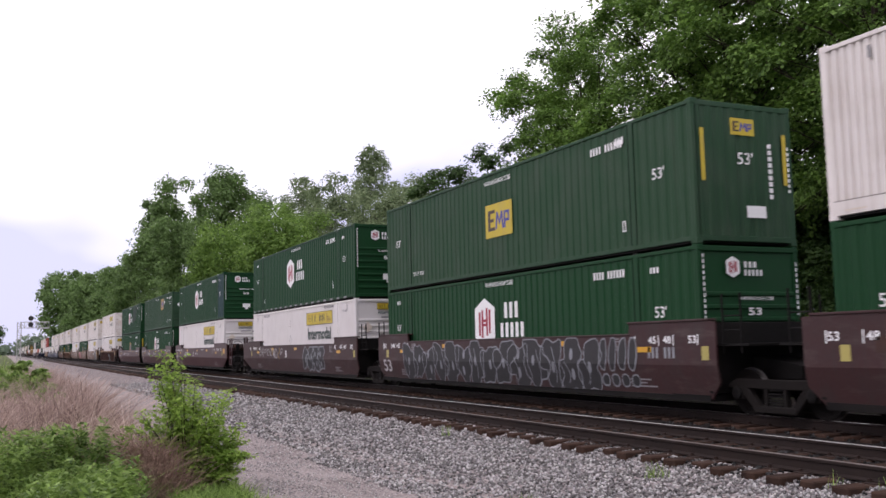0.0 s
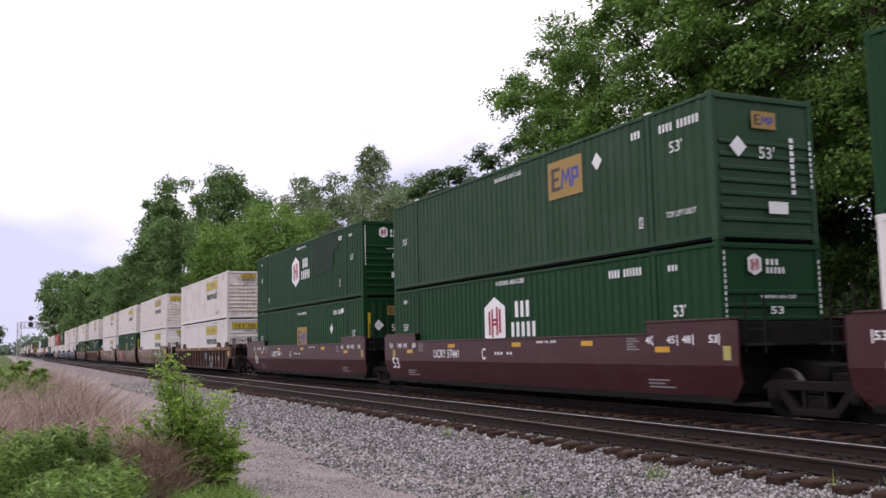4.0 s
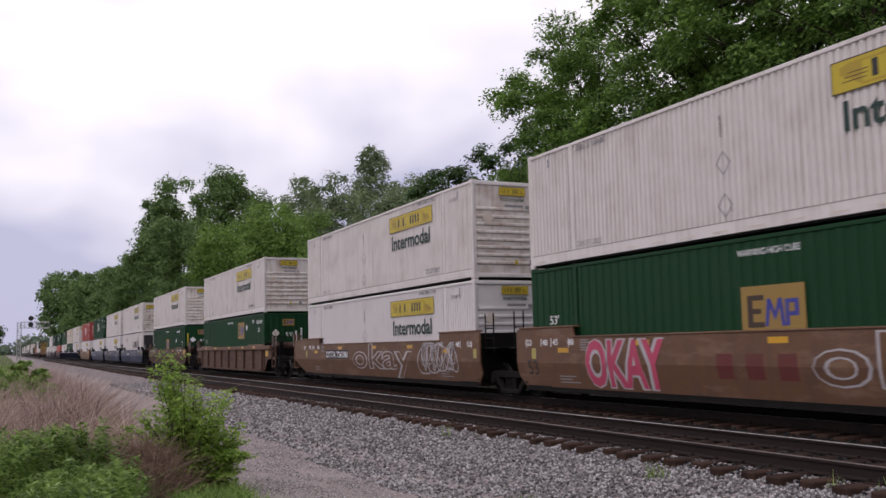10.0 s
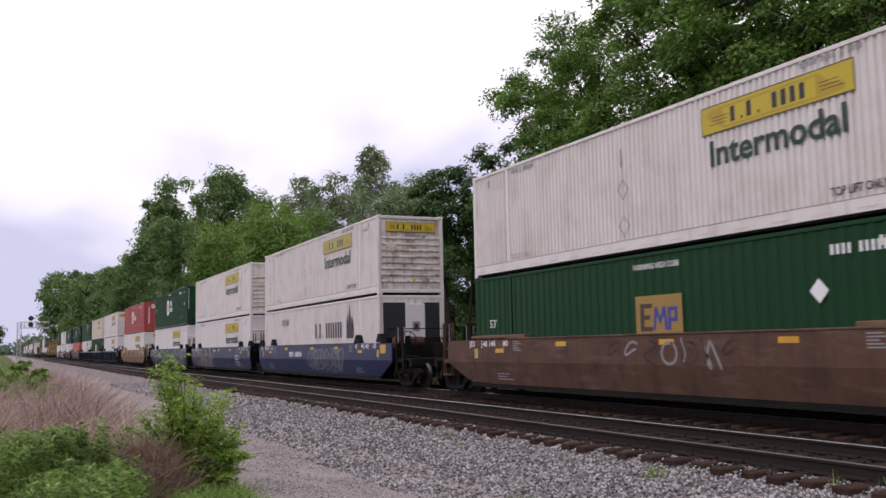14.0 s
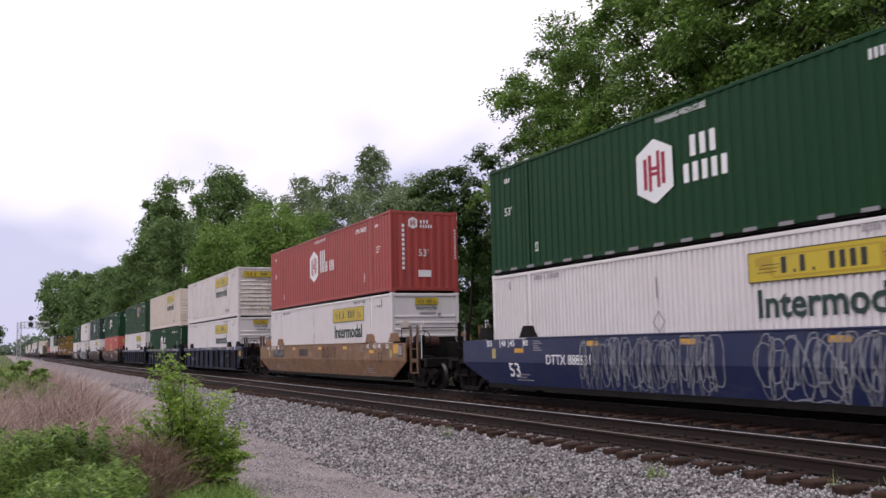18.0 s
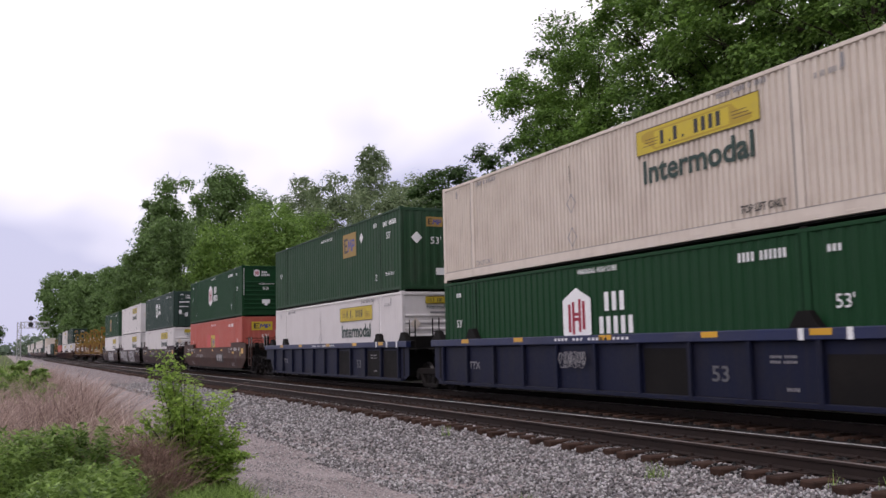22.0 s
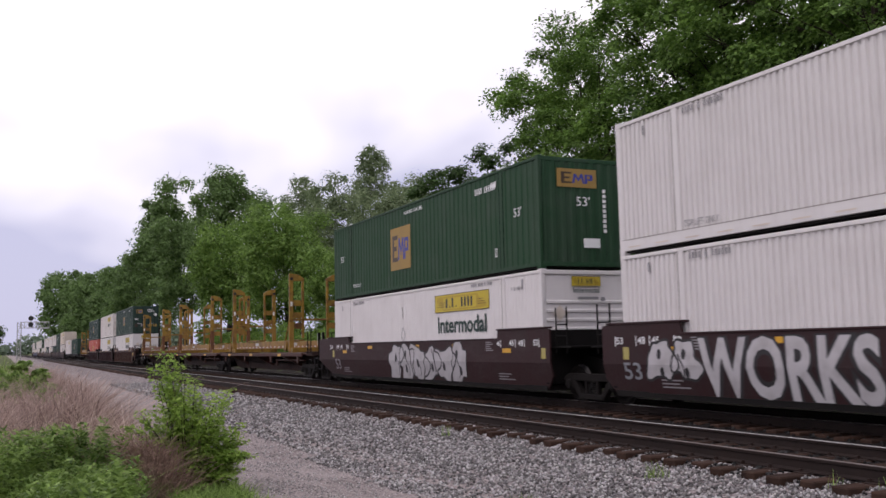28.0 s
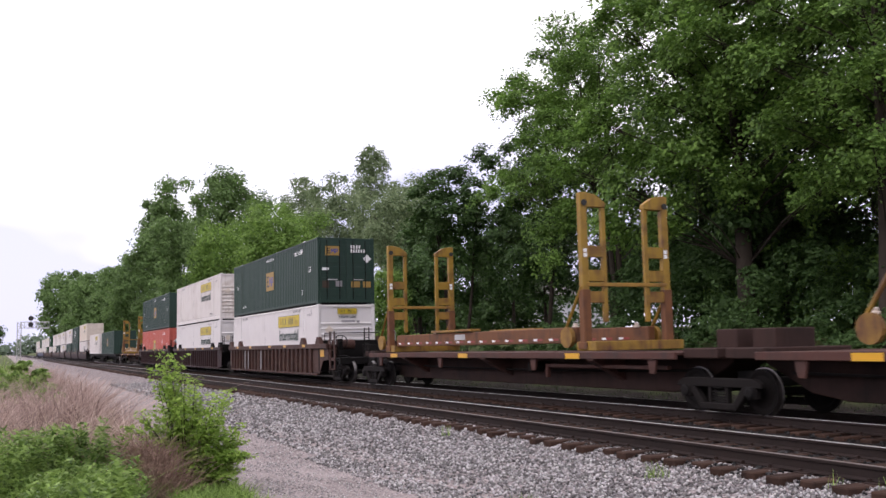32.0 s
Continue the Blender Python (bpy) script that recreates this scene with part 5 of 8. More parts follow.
def coupled_end(ob, sg, paint, hand=False):
    """Platform, coupler, hoses, grab irons beyond the well at one end."""
    tn = (0, 0, 0 if sg > 0 else 180)

    def put(name, mesh, mat, x, y, z, label="", extra=0):
        return part(name, mesh, mat, ob, (sg * x, sg * y, z), label, (0, 0, tn[2] + extra))

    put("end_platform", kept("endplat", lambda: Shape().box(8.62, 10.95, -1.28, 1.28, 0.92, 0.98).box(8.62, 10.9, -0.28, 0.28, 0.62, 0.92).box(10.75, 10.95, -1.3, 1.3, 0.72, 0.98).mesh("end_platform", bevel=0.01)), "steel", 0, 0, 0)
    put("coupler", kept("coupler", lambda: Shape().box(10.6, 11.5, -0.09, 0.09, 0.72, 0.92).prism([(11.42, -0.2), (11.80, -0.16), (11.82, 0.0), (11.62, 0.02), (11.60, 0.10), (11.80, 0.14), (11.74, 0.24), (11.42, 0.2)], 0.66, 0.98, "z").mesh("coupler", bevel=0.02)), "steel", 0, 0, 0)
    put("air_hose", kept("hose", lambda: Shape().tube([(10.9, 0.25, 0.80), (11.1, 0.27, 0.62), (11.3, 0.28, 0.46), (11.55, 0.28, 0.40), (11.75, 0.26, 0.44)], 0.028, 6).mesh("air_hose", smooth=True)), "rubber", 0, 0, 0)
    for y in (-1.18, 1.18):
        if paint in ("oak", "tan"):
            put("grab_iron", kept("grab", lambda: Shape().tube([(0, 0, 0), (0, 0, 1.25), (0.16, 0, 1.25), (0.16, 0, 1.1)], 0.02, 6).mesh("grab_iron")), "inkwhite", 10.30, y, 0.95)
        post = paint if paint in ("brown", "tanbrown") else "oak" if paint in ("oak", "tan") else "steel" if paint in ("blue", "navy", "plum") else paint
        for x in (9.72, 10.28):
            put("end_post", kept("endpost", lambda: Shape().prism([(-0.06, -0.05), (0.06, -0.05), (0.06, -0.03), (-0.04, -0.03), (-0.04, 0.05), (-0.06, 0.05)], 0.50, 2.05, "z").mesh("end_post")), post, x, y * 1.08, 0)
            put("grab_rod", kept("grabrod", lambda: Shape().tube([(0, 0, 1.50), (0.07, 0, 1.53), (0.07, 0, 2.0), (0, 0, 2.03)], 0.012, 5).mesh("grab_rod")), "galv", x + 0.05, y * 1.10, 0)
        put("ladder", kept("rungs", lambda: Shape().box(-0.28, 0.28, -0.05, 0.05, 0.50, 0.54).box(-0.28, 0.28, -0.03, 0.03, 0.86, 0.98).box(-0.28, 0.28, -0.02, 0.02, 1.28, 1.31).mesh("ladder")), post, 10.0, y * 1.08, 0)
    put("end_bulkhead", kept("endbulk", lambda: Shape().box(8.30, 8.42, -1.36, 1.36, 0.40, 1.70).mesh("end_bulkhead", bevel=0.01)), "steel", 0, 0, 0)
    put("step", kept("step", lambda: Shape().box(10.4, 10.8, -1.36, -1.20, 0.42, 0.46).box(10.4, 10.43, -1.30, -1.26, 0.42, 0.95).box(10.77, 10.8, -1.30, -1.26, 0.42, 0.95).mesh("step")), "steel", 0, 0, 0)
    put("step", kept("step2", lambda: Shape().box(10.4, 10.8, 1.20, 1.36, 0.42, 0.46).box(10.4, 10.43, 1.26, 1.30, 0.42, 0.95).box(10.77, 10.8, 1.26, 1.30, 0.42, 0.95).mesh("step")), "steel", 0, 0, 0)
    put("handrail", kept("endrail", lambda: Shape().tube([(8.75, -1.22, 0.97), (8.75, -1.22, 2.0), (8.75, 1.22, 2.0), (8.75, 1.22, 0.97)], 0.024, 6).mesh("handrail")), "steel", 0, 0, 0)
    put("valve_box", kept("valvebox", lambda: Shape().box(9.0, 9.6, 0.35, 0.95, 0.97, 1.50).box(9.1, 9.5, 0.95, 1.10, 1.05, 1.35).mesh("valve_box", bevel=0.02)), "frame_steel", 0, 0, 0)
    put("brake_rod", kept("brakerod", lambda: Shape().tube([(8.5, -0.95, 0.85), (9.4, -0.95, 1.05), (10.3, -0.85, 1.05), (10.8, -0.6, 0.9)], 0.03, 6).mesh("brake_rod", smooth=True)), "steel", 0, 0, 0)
    if hand:
        put("brake_wheel", brake_wheel_mesh(), "steel", 9.45, -0.75, 1.62)
        put("brake_column", kept("brakecol", lambda: Shape().box(9.3, 9.42, -0.85, -0.65, 0.95, 1.75).mesh("brake_column", bevel=0.01)), "steel", 0, 0, 0)
        put("air_reservoir", kept("reservoir", lambda: Shape().lathe([(-0.62, 0.08), (-0.58, 0.20), (0.5, 0.20), (0.55, 0.08)], 16, (9.05, -0.55, 1.52)).mesh("air_reservoir", smooth=False)), "brown", 0, 0, 0)
    truck(ob, sg * 9.95)


def artic_end(ob, sg, paint, own_truck):
    part("end_bulkhead", kept("endbulk2", lambda: Shape().box(8.28, 8.40, -1.36, 1.36, 0.40, 1.72).prism([(8.4, 0.60), (9.60, 0.66), (9.60, 0.90), (8.4, 1.10)], -0.35, 0.35).mesh("end_bulkhead", bevel=0.01)), "steel", ob, turn=(0, 0, 0 if sg > 0 else 180))
    for y in (-1.25, 1.25):
        part("ladder", stanchions(1.1), "steel", ob, (sg * 8.85, y, 1.15))
    part("cross_platform", kept("xplat", lambda: Shape().box(8.42, 9.3, -1.3, 1.3, 1.28, 1.32).mesh("cross_platform")), "steel", ob, turn=(0, 0, 0 if sg > 0 else 180))
    if own_truck:
        truck(ob, sg * 9.72)


def bent(mesh, z):
    """A painted mark that follows the side plate where it leans in below its kink."""
    def make():
        bm = bmesh.new()
        bm.from_mesh(mesh)
        bmesh.ops.bisect_plane(bm, geom=bm.verts[:] + bm.edges[:] + bm.faces[:], plane_co=(0, KINK - z, 0), plane_no=(0, 1, 0))
        for v in bm.verts:
            v.co.z -= max(0.0, KINK - z - v.co.y) * LEAN
        me = bpy.data.meshes.new(mesh.name)
        bm.to_mesh(me)
        bm.free()
        me.materials.append(None)
        return me
    return kept(("bent", mesh.name, round(z, 3)), make)


def car_mark(ob, name, mesh, mat, x, z, lift=0.0, y=-1.462):
    if "smooth" in ob and z < KINK:
        mesh = bent(mesh, z)
    return small(part(name, mesh, mat, ob, (x, y - lift, z), turn=SIDE))


def well_car(kind, paint, label, s_front, front, rear, seed, pitch=1.0, words=(), chord_paint=None):
    """One unit of a container well car; x = 0 is its middle."""
    s = s_front - CL / 2
    ob = tagged(new("well_car"), label, "rail car", group="cars of the train")
    ob.location = (s, 0, 0)
    TRAIN.append((ob, s, 0.0))
    if kind == "smooth":
        ob["smooth"] = 1
    rng = random.Random(seed)
    bump_paint = "steel" if paint in ("blue", "navy", "plum") else paint
    raised = kind == "smooth" and paint not in ("blue", "tan", "tanbrown")
    for sy in (-1, 1):
        tn = (0, 0, 0) if sy < 0 else (0, 0, 180)
        fr, rr = (front, rear) if sy < 0 else (rear, front)
        if kind == "smooth":
            part("side_plate", smooth_side(fr, rr, raised), paint, ob, (0, sy * 1.41, 0), turn=tn)
            part("top_cap", kept("topcap", lambda: Shape().box(-6.0, 6.0, -0.07, 0.03, 1.515, 1.555).mesh("top_cap", bevel=0.01)), paint, ob, (0, sy * 1.41, 0), turn=tn)
            for sg in (-1, 1) if raised else ():
                part("end_cap", kept("endcap", lambda: Shape().box(-1.25, 1.25, -0.075, 0.16, 1.755, 1.80).mesh("end_cap", bevel=0.01)), paint, ob, (sg * 7.2, sy * 1.41, 0), turn=tn)
        else:
            part("side_plate", ribbed_side(fr, rr), paint, ob, (0, sy * 1.41, 0), turn=tn)
            part("top_chord", chord(fr, rr), chord_paint or paint, ob, (0, sy * 1.41, 0), turn=tn)
            part("bottom_chord", kept("lowchord", lambda: Shape().box(-8.3, 8.3, -0.03, 0.10, 0.24, 0.33).mesh("bottom_chord", bevel=0.01)), paint, ob, (0, sy * 1.41, 0), turn=tn)
            x = -8.0
            while x < 8.1:
                part("rib", RIB(), paint, ob, (x, sy * 1.41, 0), turn=tn)
                x += pitch
        for x in (-6.6, 6.6) if paint == "tanbrown" else ():
            part("guide_rail", kept("guiderail", lambda: Shape().box(-1.5, 1.5, -0.04, 0.14, 0.0, 0.09).mesh("guide_rail", bevel=0.012)), "oak", ob, (x, sy * 1.40, 1.55), turn=tn)
        for x in (-6.1, 6.1) if not raised and paint != "tanbrown" else ():
            part("guide_bracket", BRACKET(), bump_paint, ob, (x, sy * 1.40, 1.55), turn=tn)
            part("guide_bracket", BRACKET(), bump_paint, ob, (math.copysign(8.4, x), sy * 1.40, 1.55), turn=tn)
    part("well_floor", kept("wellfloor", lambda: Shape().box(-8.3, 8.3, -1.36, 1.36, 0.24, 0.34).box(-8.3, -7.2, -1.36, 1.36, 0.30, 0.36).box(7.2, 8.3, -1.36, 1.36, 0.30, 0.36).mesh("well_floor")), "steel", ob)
    (coupled_end(ob, 1, paint, True) if front == COUPLED else artic_end(ob, 1, paint, False))
    (coupled_end(ob, -1, paint, False) if rear == COUPLED else artic_end(ob, -1, paint, True))
    for x in (-6.65, -3.6, 0.2, 3.4, 6.25):
        car_mark(ob, "reflector", flat([(0, 0, 0.46, 0.11)]), "reflector", x + (rng.uniform(-0.3, 0.3) if abs(x) < 5 else 0.0), (1.32 if abs(x) < 5 else 1.17) if kind == "smooth" else 1.44)
    if front == COUPLED:
        car_mark(ob, "yellow_panel", flat([(0, 0, 0.52, 0.30)]), "reflector", 8.55, 1.16 if kind == "smooth" else 1.02, 0.001, -1.462 if kind == "smooth" else -1.36)
    if kind == "smooth":
        for sg in (-1, 1) if seed < 60 else ():
            row = (("40", 6.05), ("45", 6.82), ("48", 7.28), ("53", 8.0))
            car_mark(ob, "capacity_stencil", lettering("40      45   48       53" if sg > 0 else "53       48   45      40", 2.14, 0.15, 0.02), "inkwhite", 5.95 if sg > 0 else -8.10, 1.34)
            car_mark(ob, "capacity_stroke", flat([(sg * x + (0.12 if sg > 0 else -0.15), 0, sg * x + (0.15 if sg > 0 else -0.12), 0.21) for n, x in row]), "inkwhite", 0, 1.30)
            car_mark(ob, "notice_stencil", flat([(0, i * 0.055, 0.42 - 0.09 * (i * 7 % 3), i * 0.055 + 0.026) for i in range(5)]), "inkgrey", sg * 5.5 - 0.2, 1.22)
            car_mark(ob, "notice_stencil", flat([(0, i * 0.07, 0.85 - 0.16 * (i * 5 % 3), i * 0.07 + 0.03) for i in range(3)]), "inkgrey", sg * 6.3 - 0.4, 0.46)
            car_mark(ob, "test_label", flat([(0, 0, 0.20, 0.26)]), "fadedyellow", sg * 8.05 + 0.18, 1.02)
    for w in words:
        w(ob)
    return ob


def say(text, x, z, w, h, mat="inkwhite", lift=0.0, bold=0.012, y=-1.462):
    return lambda ob: car_mark(ob, "car_number" if any(c.isdigit() for c in text) else "lettering", lettering(text, w, h, bold), mat, x, z, lift, y)


def block(x, z, w, h, mat, lift=0.0, y=-1.462, name="painted_panel"):
    return lambda ob: car_mark(ob, name, flat([(0, 0, w, h)]), mat, x, z, lift, y)


def plainbars(pat, x, z, w, h, mat="inkwhite", lift=0.0, y=-1.462):
    return lambda ob: car_mark(ob, "stencil", bars(pat, w, h), mat, x, z, lift, y)


def ribbon(points, width):
    """A flat brush stroke along a curve of (x, y) points."""
    p = np.array(points, float)
    d = np.gradient(p, axis=0)
    nrm = np.stack([-d[:, 1], d[:, 0]], -1) / np.maximum(np.linalg.norm(d, axis=1), 1e-6)[:, None] * width / 2
    s = Shape()
    vs = [(*q, 0) for q in p + nrm] + [(*q, 0) for q in p - nrm]
    m = len(p)
    s.add(vs, [(i, i + 1, i + 1 + m, i + m) for i in range(m - 1)])
    return s


def spray(seed, x, z, w, h, mats, count=7, width=0.055, fill=None, tail=True):
    """Graffiti: a row of loose hand-sprayed loops and strokes, over a patchy fill."""
    def put(ob):
        rng = random.Random(seed)
        if fill:
            top = [(i * w / 12, h * (0.90 + rng.uniform(-0.10, 0.12))) for i in range(13)]
            low = [(i * w / 12, h * rng.uniform(-0.04, 0.10)) for i in range(12, -1, -1)]
            car_mark(ob, "graffiti_fill", polygon(tuple(low[::-1] + top[::-1])), fill, x, z, 0.001)
        for k in range(count):
            cx = w * (k + 0.5) / count
            sw = w / count * 0.48
            kind = rng.randrange(4)
            t = np.linspace(0, 1, 22)
            if kind == 0:
                pts = np.stack([cx + sw * 0.8 * np.cos(t * 6.6 + 1), h * 0.5 + h * 0.36 * np.sin(t * 6.6 + 1)], -1)
            elif kind == 1:
                pts = np.stack([cx - sw * 0.6 + sw * 1.3 * t + 0.1 * np.sin(t * 9), h * (0.92 - 0.9 * np.abs(np.sin(t * 4.6 + rng.random())))], -1)
            elif kind == 2:
                pts = np.stack([cx + sw * 0.7 * np.sin(t * 7.5), h * (0.95 - 0.9 * t)], -1)
            else:
                pts = np.stack([cx + sw * (0.9 * np.cos(t * 4.4 + 0.8)), h * (0.5 + 0.42 * np.sin(t * 4.4 + 0.8) * np.cos(t * 2))], -1)
            car_mark(ob, "graffiti_stroke", ribbon(pts, width * rng.uniform(0.8, 1.3)).mesh("stroke"), mats[k % len(mats)], x, z, 0.003 + 0.0004 * k)
            if rng.random() < 0.6:
                pts = np.stack([cx + sw * rng.uniform(-0.8, 0.8) + 0.05 * np.sin(t * 5), h * (rng.uniform(0.0, 0.3) + 0.8 * t)], -1)
                car_mark(ob, "graffiti_stroke", ribbon(pts, width * 0.7).mesh("stroke"), mats[(k + 1) % len(mats)], x, z, 0.0045 + 0.0004 * k)
    return put


def bubble(seed, x, z, w, h, count, line, fill=None, width=0.05, slant=0.12, bangs=0):
    """Graffiti of fat overlapping bubble letters: bold outlines with small counters, over a dark or light filling."""
    def put(ob):
        rng = random.Random(seed)
        body, edge = Shape(), Shape()
        t = np.linspace(0, 2 * math.pi, 34)

        def loop(cx, cy, rx, ry, lift, wob, filled):
            p1, p2 = rng.uniform(0, 6.28), rng.uniform(0, 6.28)
            r = 1 + wob * (np.sin(2 * t + p1) * 0.6 + np.sin(3 * t + p2) * 0.5 + (0.35 * np.sin(5 * t + p1) + 0.22 * np.sin(8 * t + p2) if fill else 0.3 * np.abs(np.sin(2.5 * t + p2))))
            sx = np.sign(np.cos(t)) * np.abs(np.cos(t)) ** 0.75
            px, py = cx + rx * r * sx + slant * (ry * r * np.sin(t)), cy + ry * r * np.sin(t)
            py = np.clip(py, -0.02, h * 1.02)
            pts = np.stack([px, py], -1)
            q = ribbon(pts, width * rng.uniform(0.85, 1.15))
            edge.add([(a, b, lift + 0.0012) for a, b, _ in q.v], q.f)
            if filled:
                body.add([(a, b, lift) for a, b in pts[:-1]], [tuple(range(len(pts) - 1))])

        cell = w / (count + bangs * 0.45)
        for k in range(count):
            cx, lift = cell * (k + 0.5), 0.0005 * k
            loop(cx, h * rng.uniform(0.44, 0.56), cell * rng.uniform(0.50, 0.72), h * rng.uniform(0.42, 0.52), lift, 0.30, True)
            for cy_ in (0.30, 0.70) if rng.random() < 0.5 else (rng.uniform(0.35, 0.65),):
                a0, b0 = cx + cell * rng.uniform(-0.10, 0.10), h * cy_
                if not fill:
                    loop(a0, b0, cell * 0.10, h * rng.uniform(0.16, 0.30), lift, 0.12, False)
                    loop(a0 + cell * rng.uniform(-0.3, 0.3), h * 0.62, cell * 0.30, h * 0.34, lift, 0.2, False)
                    continue
                hole = [(a0 + cell * 0.09 * math.cos(a) + slant * h * 0.1 * math.sin(a), b0 + h * 0.12 * math.sin(a), lift + 0.0014) for a in np.linspace(0, 6.0, 11)]
                edge.add(hole, [tuple(range(len(hole)))])
            if rng.random() < 0.6:
                s0 = np.linspace(0, 1, 10)
                q = ribbon(np.stack([cx + cell * (rng.uniform(-0.25, 0.25) + 0.12 * np.sin(s0 * 4)), h * (0.12 + rng.uniform(0.4, 0.75) * s0)], -1), width * 0.8)
                edge.add([(a, b, lift + 0.0015) for a, b, _ in q.v], q.f)
        for k in range(bangs):
            cx, lift = cell * (count + 0.45 * (k + 0.4)), 0.0005 * (count + k)
            loop(cx, h * 0.70, cell * 0.17, h * 0.30, lift, 0.06, True)
            loop(cx + 0.02, h * 0.22, cell * 0.17, h * 0.11, lift, 0.05, True)
        if fill:
            car_mark(ob, "graffiti_fill", body.mesh("graffiti_fill"), fill, x, z, 0.003)["kind"] = "stuff"
        car_mark(ob, "graffiti_outline", edge.mesh("graffiti_outline"), line, x, z, 0.0036)["kind"] = "stuff"
    return put


def tagword(text, x, z, w, h, mat, under=None, bold=0.03, hollow=0.0):
    """Sprayed letters, thickly outlined."""
    def put(ob):
        if under:
            q = car_mark(ob, "graffiti_outline", lettering(text, w * 1.015, h * 1.06, bold + (0.028 if mat == "oak" else 0.05)), under, x - w * 0.0075, z - h * 0.03, 0.002)
        car_mark(ob, "graffiti_letters", lettering(text, w, h, bold, hollow), mat, x, z, 0.005)
    return put


# fronts of the stacks along the train at the start, lowest coupled end first
S = [5.23, -14.11, -33.62, -57.28, -76.92, -96.15, -119.86, -143.38, -162.89, -182.22, -206.07, -229.59, -253.31, -272.66, -292.19, -315.72,
     -339.28, -358.98, -378.53, -401.98, -425.75, -445.68, -465.14, -547.41, -567.49, -587.37]
LOW, HIGH = 0.363, 3.259

LOADS = [("jb", "h", "", "emp", "v", ""), ("emp", "v", "yYn", "hub", "h", ""), ("hub", "h", "t", "jb", "h", ""), ("hub", "h", "b", "jb", "h", ""),
         ("emp", "h", "e", "hub", "h", ""), ("hub", "h", "p", "emp", "v", "y"), ("jb", "h", "", "jb", "h", "W"), ("jb", "h", "WF", "jb", "h", ""),
         ("jbdirty", "h", "", "emp", "v", "y"), ("jb", "h", "f", "jb", "h", ""), ("jb", "h", "", "emp", "v", "qe"), ("jb", "h", "", "emp", "v", "y"),
         ("jbdirty", "h", "WF", "plain", "v", ""), ("jb", "h", "", "jb", "h", ""), ("hub", "h", "t", "jb", "h", ""), ("hubred", "v", "", "jb", "h", ""),
         ("jb", "h", "Wx", "jb", "h", "x"), ("jbcream", "h", "", "hub", "h", ""), ("emp", "v", "e", "jb", "h", ""), ("hub", "h", "", "empred", "v", "rGn"),
         ("dkhub", "door", "", "jb", "h", ""), ("jbnew", "h", "", "jb", "h", ""), ("emp", "v", "EGqn", "jb", "h", "s"), ("dkemp", "door", "n", "jb", "h", ""),
         ("jb", "h", "", "jb", "h", ""), ("dkemp", "v", "n", "empred", "v", "")]
for s0, (u, ue, ux, d, de, dx) in zip(S, LOADS):
    container("jbnew" if d == "jb" else d, de, s0, LOW, dx)
    container(u, ue, s0, HIGH, ux)

A, C2 = ARTIC, COUPLED
MAR = "dull maroon well car unit with graffiti and grime"
NEWM = "clean maroon well car unit with white stencils"
TANL = "tan-brown well car unit covered in graffiti"
well_car("smooth", "maroon", MAR, S[0], A, A, 1, words=[say("53", -7.0, 0.62, 0.75, 0.42, "spray_white"), block(-7.2, 1.15, 0.5, 0.25, "brown")])
well_car("smooth", "maroon", MAR, S[1], A, A, 2, words=[bubble(21, -6.3, 0.32, 12.6, 1.16, 14, "spray_grey", "spray_black", 0.034, bangs=4), plainbars("lll lll", 6.6, 1.05, 0.9, 0.22, "spray_grey"), say("53", -8.2, 0.55, 0.7, 0.4, "spray_white")])
well_car("smooth", "maroon", MAR, S[2], A, C2, 3, words=[bubble(22, 1.6, 0.42, 3.0, 1.0, 4, "spray_grey", "spray_black", 0.06), spray(23, -6.2, 1.0, 3.2, 0.42, ["spray_white"], 6, 0.03), say("B", -1.2, 0.98, 0.22, 0.32), spray(24, -3.6, 0.85, 2.0, 0.6, ["gold", "spray_white"], 4, 0.04)])
UC = [say("UCRY 57441", -4.55, 1.02, 1.75, 0.25), say("53", -7.95, 0.66, 0.58, 0.36), plainbars("lllll lll llll", 1.6, 1.40, 0.9, 0.06), plainbars("Ill ll", -0.6, 1.12, 1.0, 0.07)]
well_car("smooth", "maroon_new", NEWM, S[3], C2, A, 4, words=UC + [say("B", -1.35, 0.98, 0.22, 0.32)])
well_car("smooth", "maroon_new", NEWM, S[4], A, A, 5, words=UC + [say("C", -1.35, 0.98, 0.22, 0.32)])
well_car("smooth", "maroon_new", NEWM, S[5], A, C2, 6, words=UC + [say("A", -1.35, 0.98, 0.22, 0.32)])
well_car("ribbed", "brown", "rust-brown ribbed well car with faded marks", S[6], C2, C2, 7, pitch=0.98, chord_paint="oak",
         words=[plainbars("III", 3.25, 0.72, 1.45, 0.30, "inkgrey", 0, -1.41), bubble(71, 2.2, 0.82, 0.66, 0.40, 2, "inkgrey", "spray_teal", 0.022), bubble(72, 4.0, 0.30, 0.75, 0.38, 2, "inkgrey", "spray_teal", 0.022), say("53", 4.95, 0.72, 0.55, 0.36, "gold", 0, 0.02, -1.362), block(5.8, 0.78, 0.66, 0.22, "inkgrey", 0, -1.362)])
well_car("smooth", "oak", TANL, S[7], C2, A, 8, words=[tagword("ORIBLE", -6.6, 0.38, 7.0, 1.06, "oak", "spray_white", 0.0), bubble(32, 4.6, 0.28, 3.6, 1.22, 5, "spray_white", "spray_black", 0.045), block(1.9, 0.98, 2.3, 0.34, "spray_black"), say("DTTX 726388", 2.0, 1.03, 2.1, 0.24, "inkwhite", 0.003), say("53", -8.3, 0.70, 0.55, 0.36, "ink")])
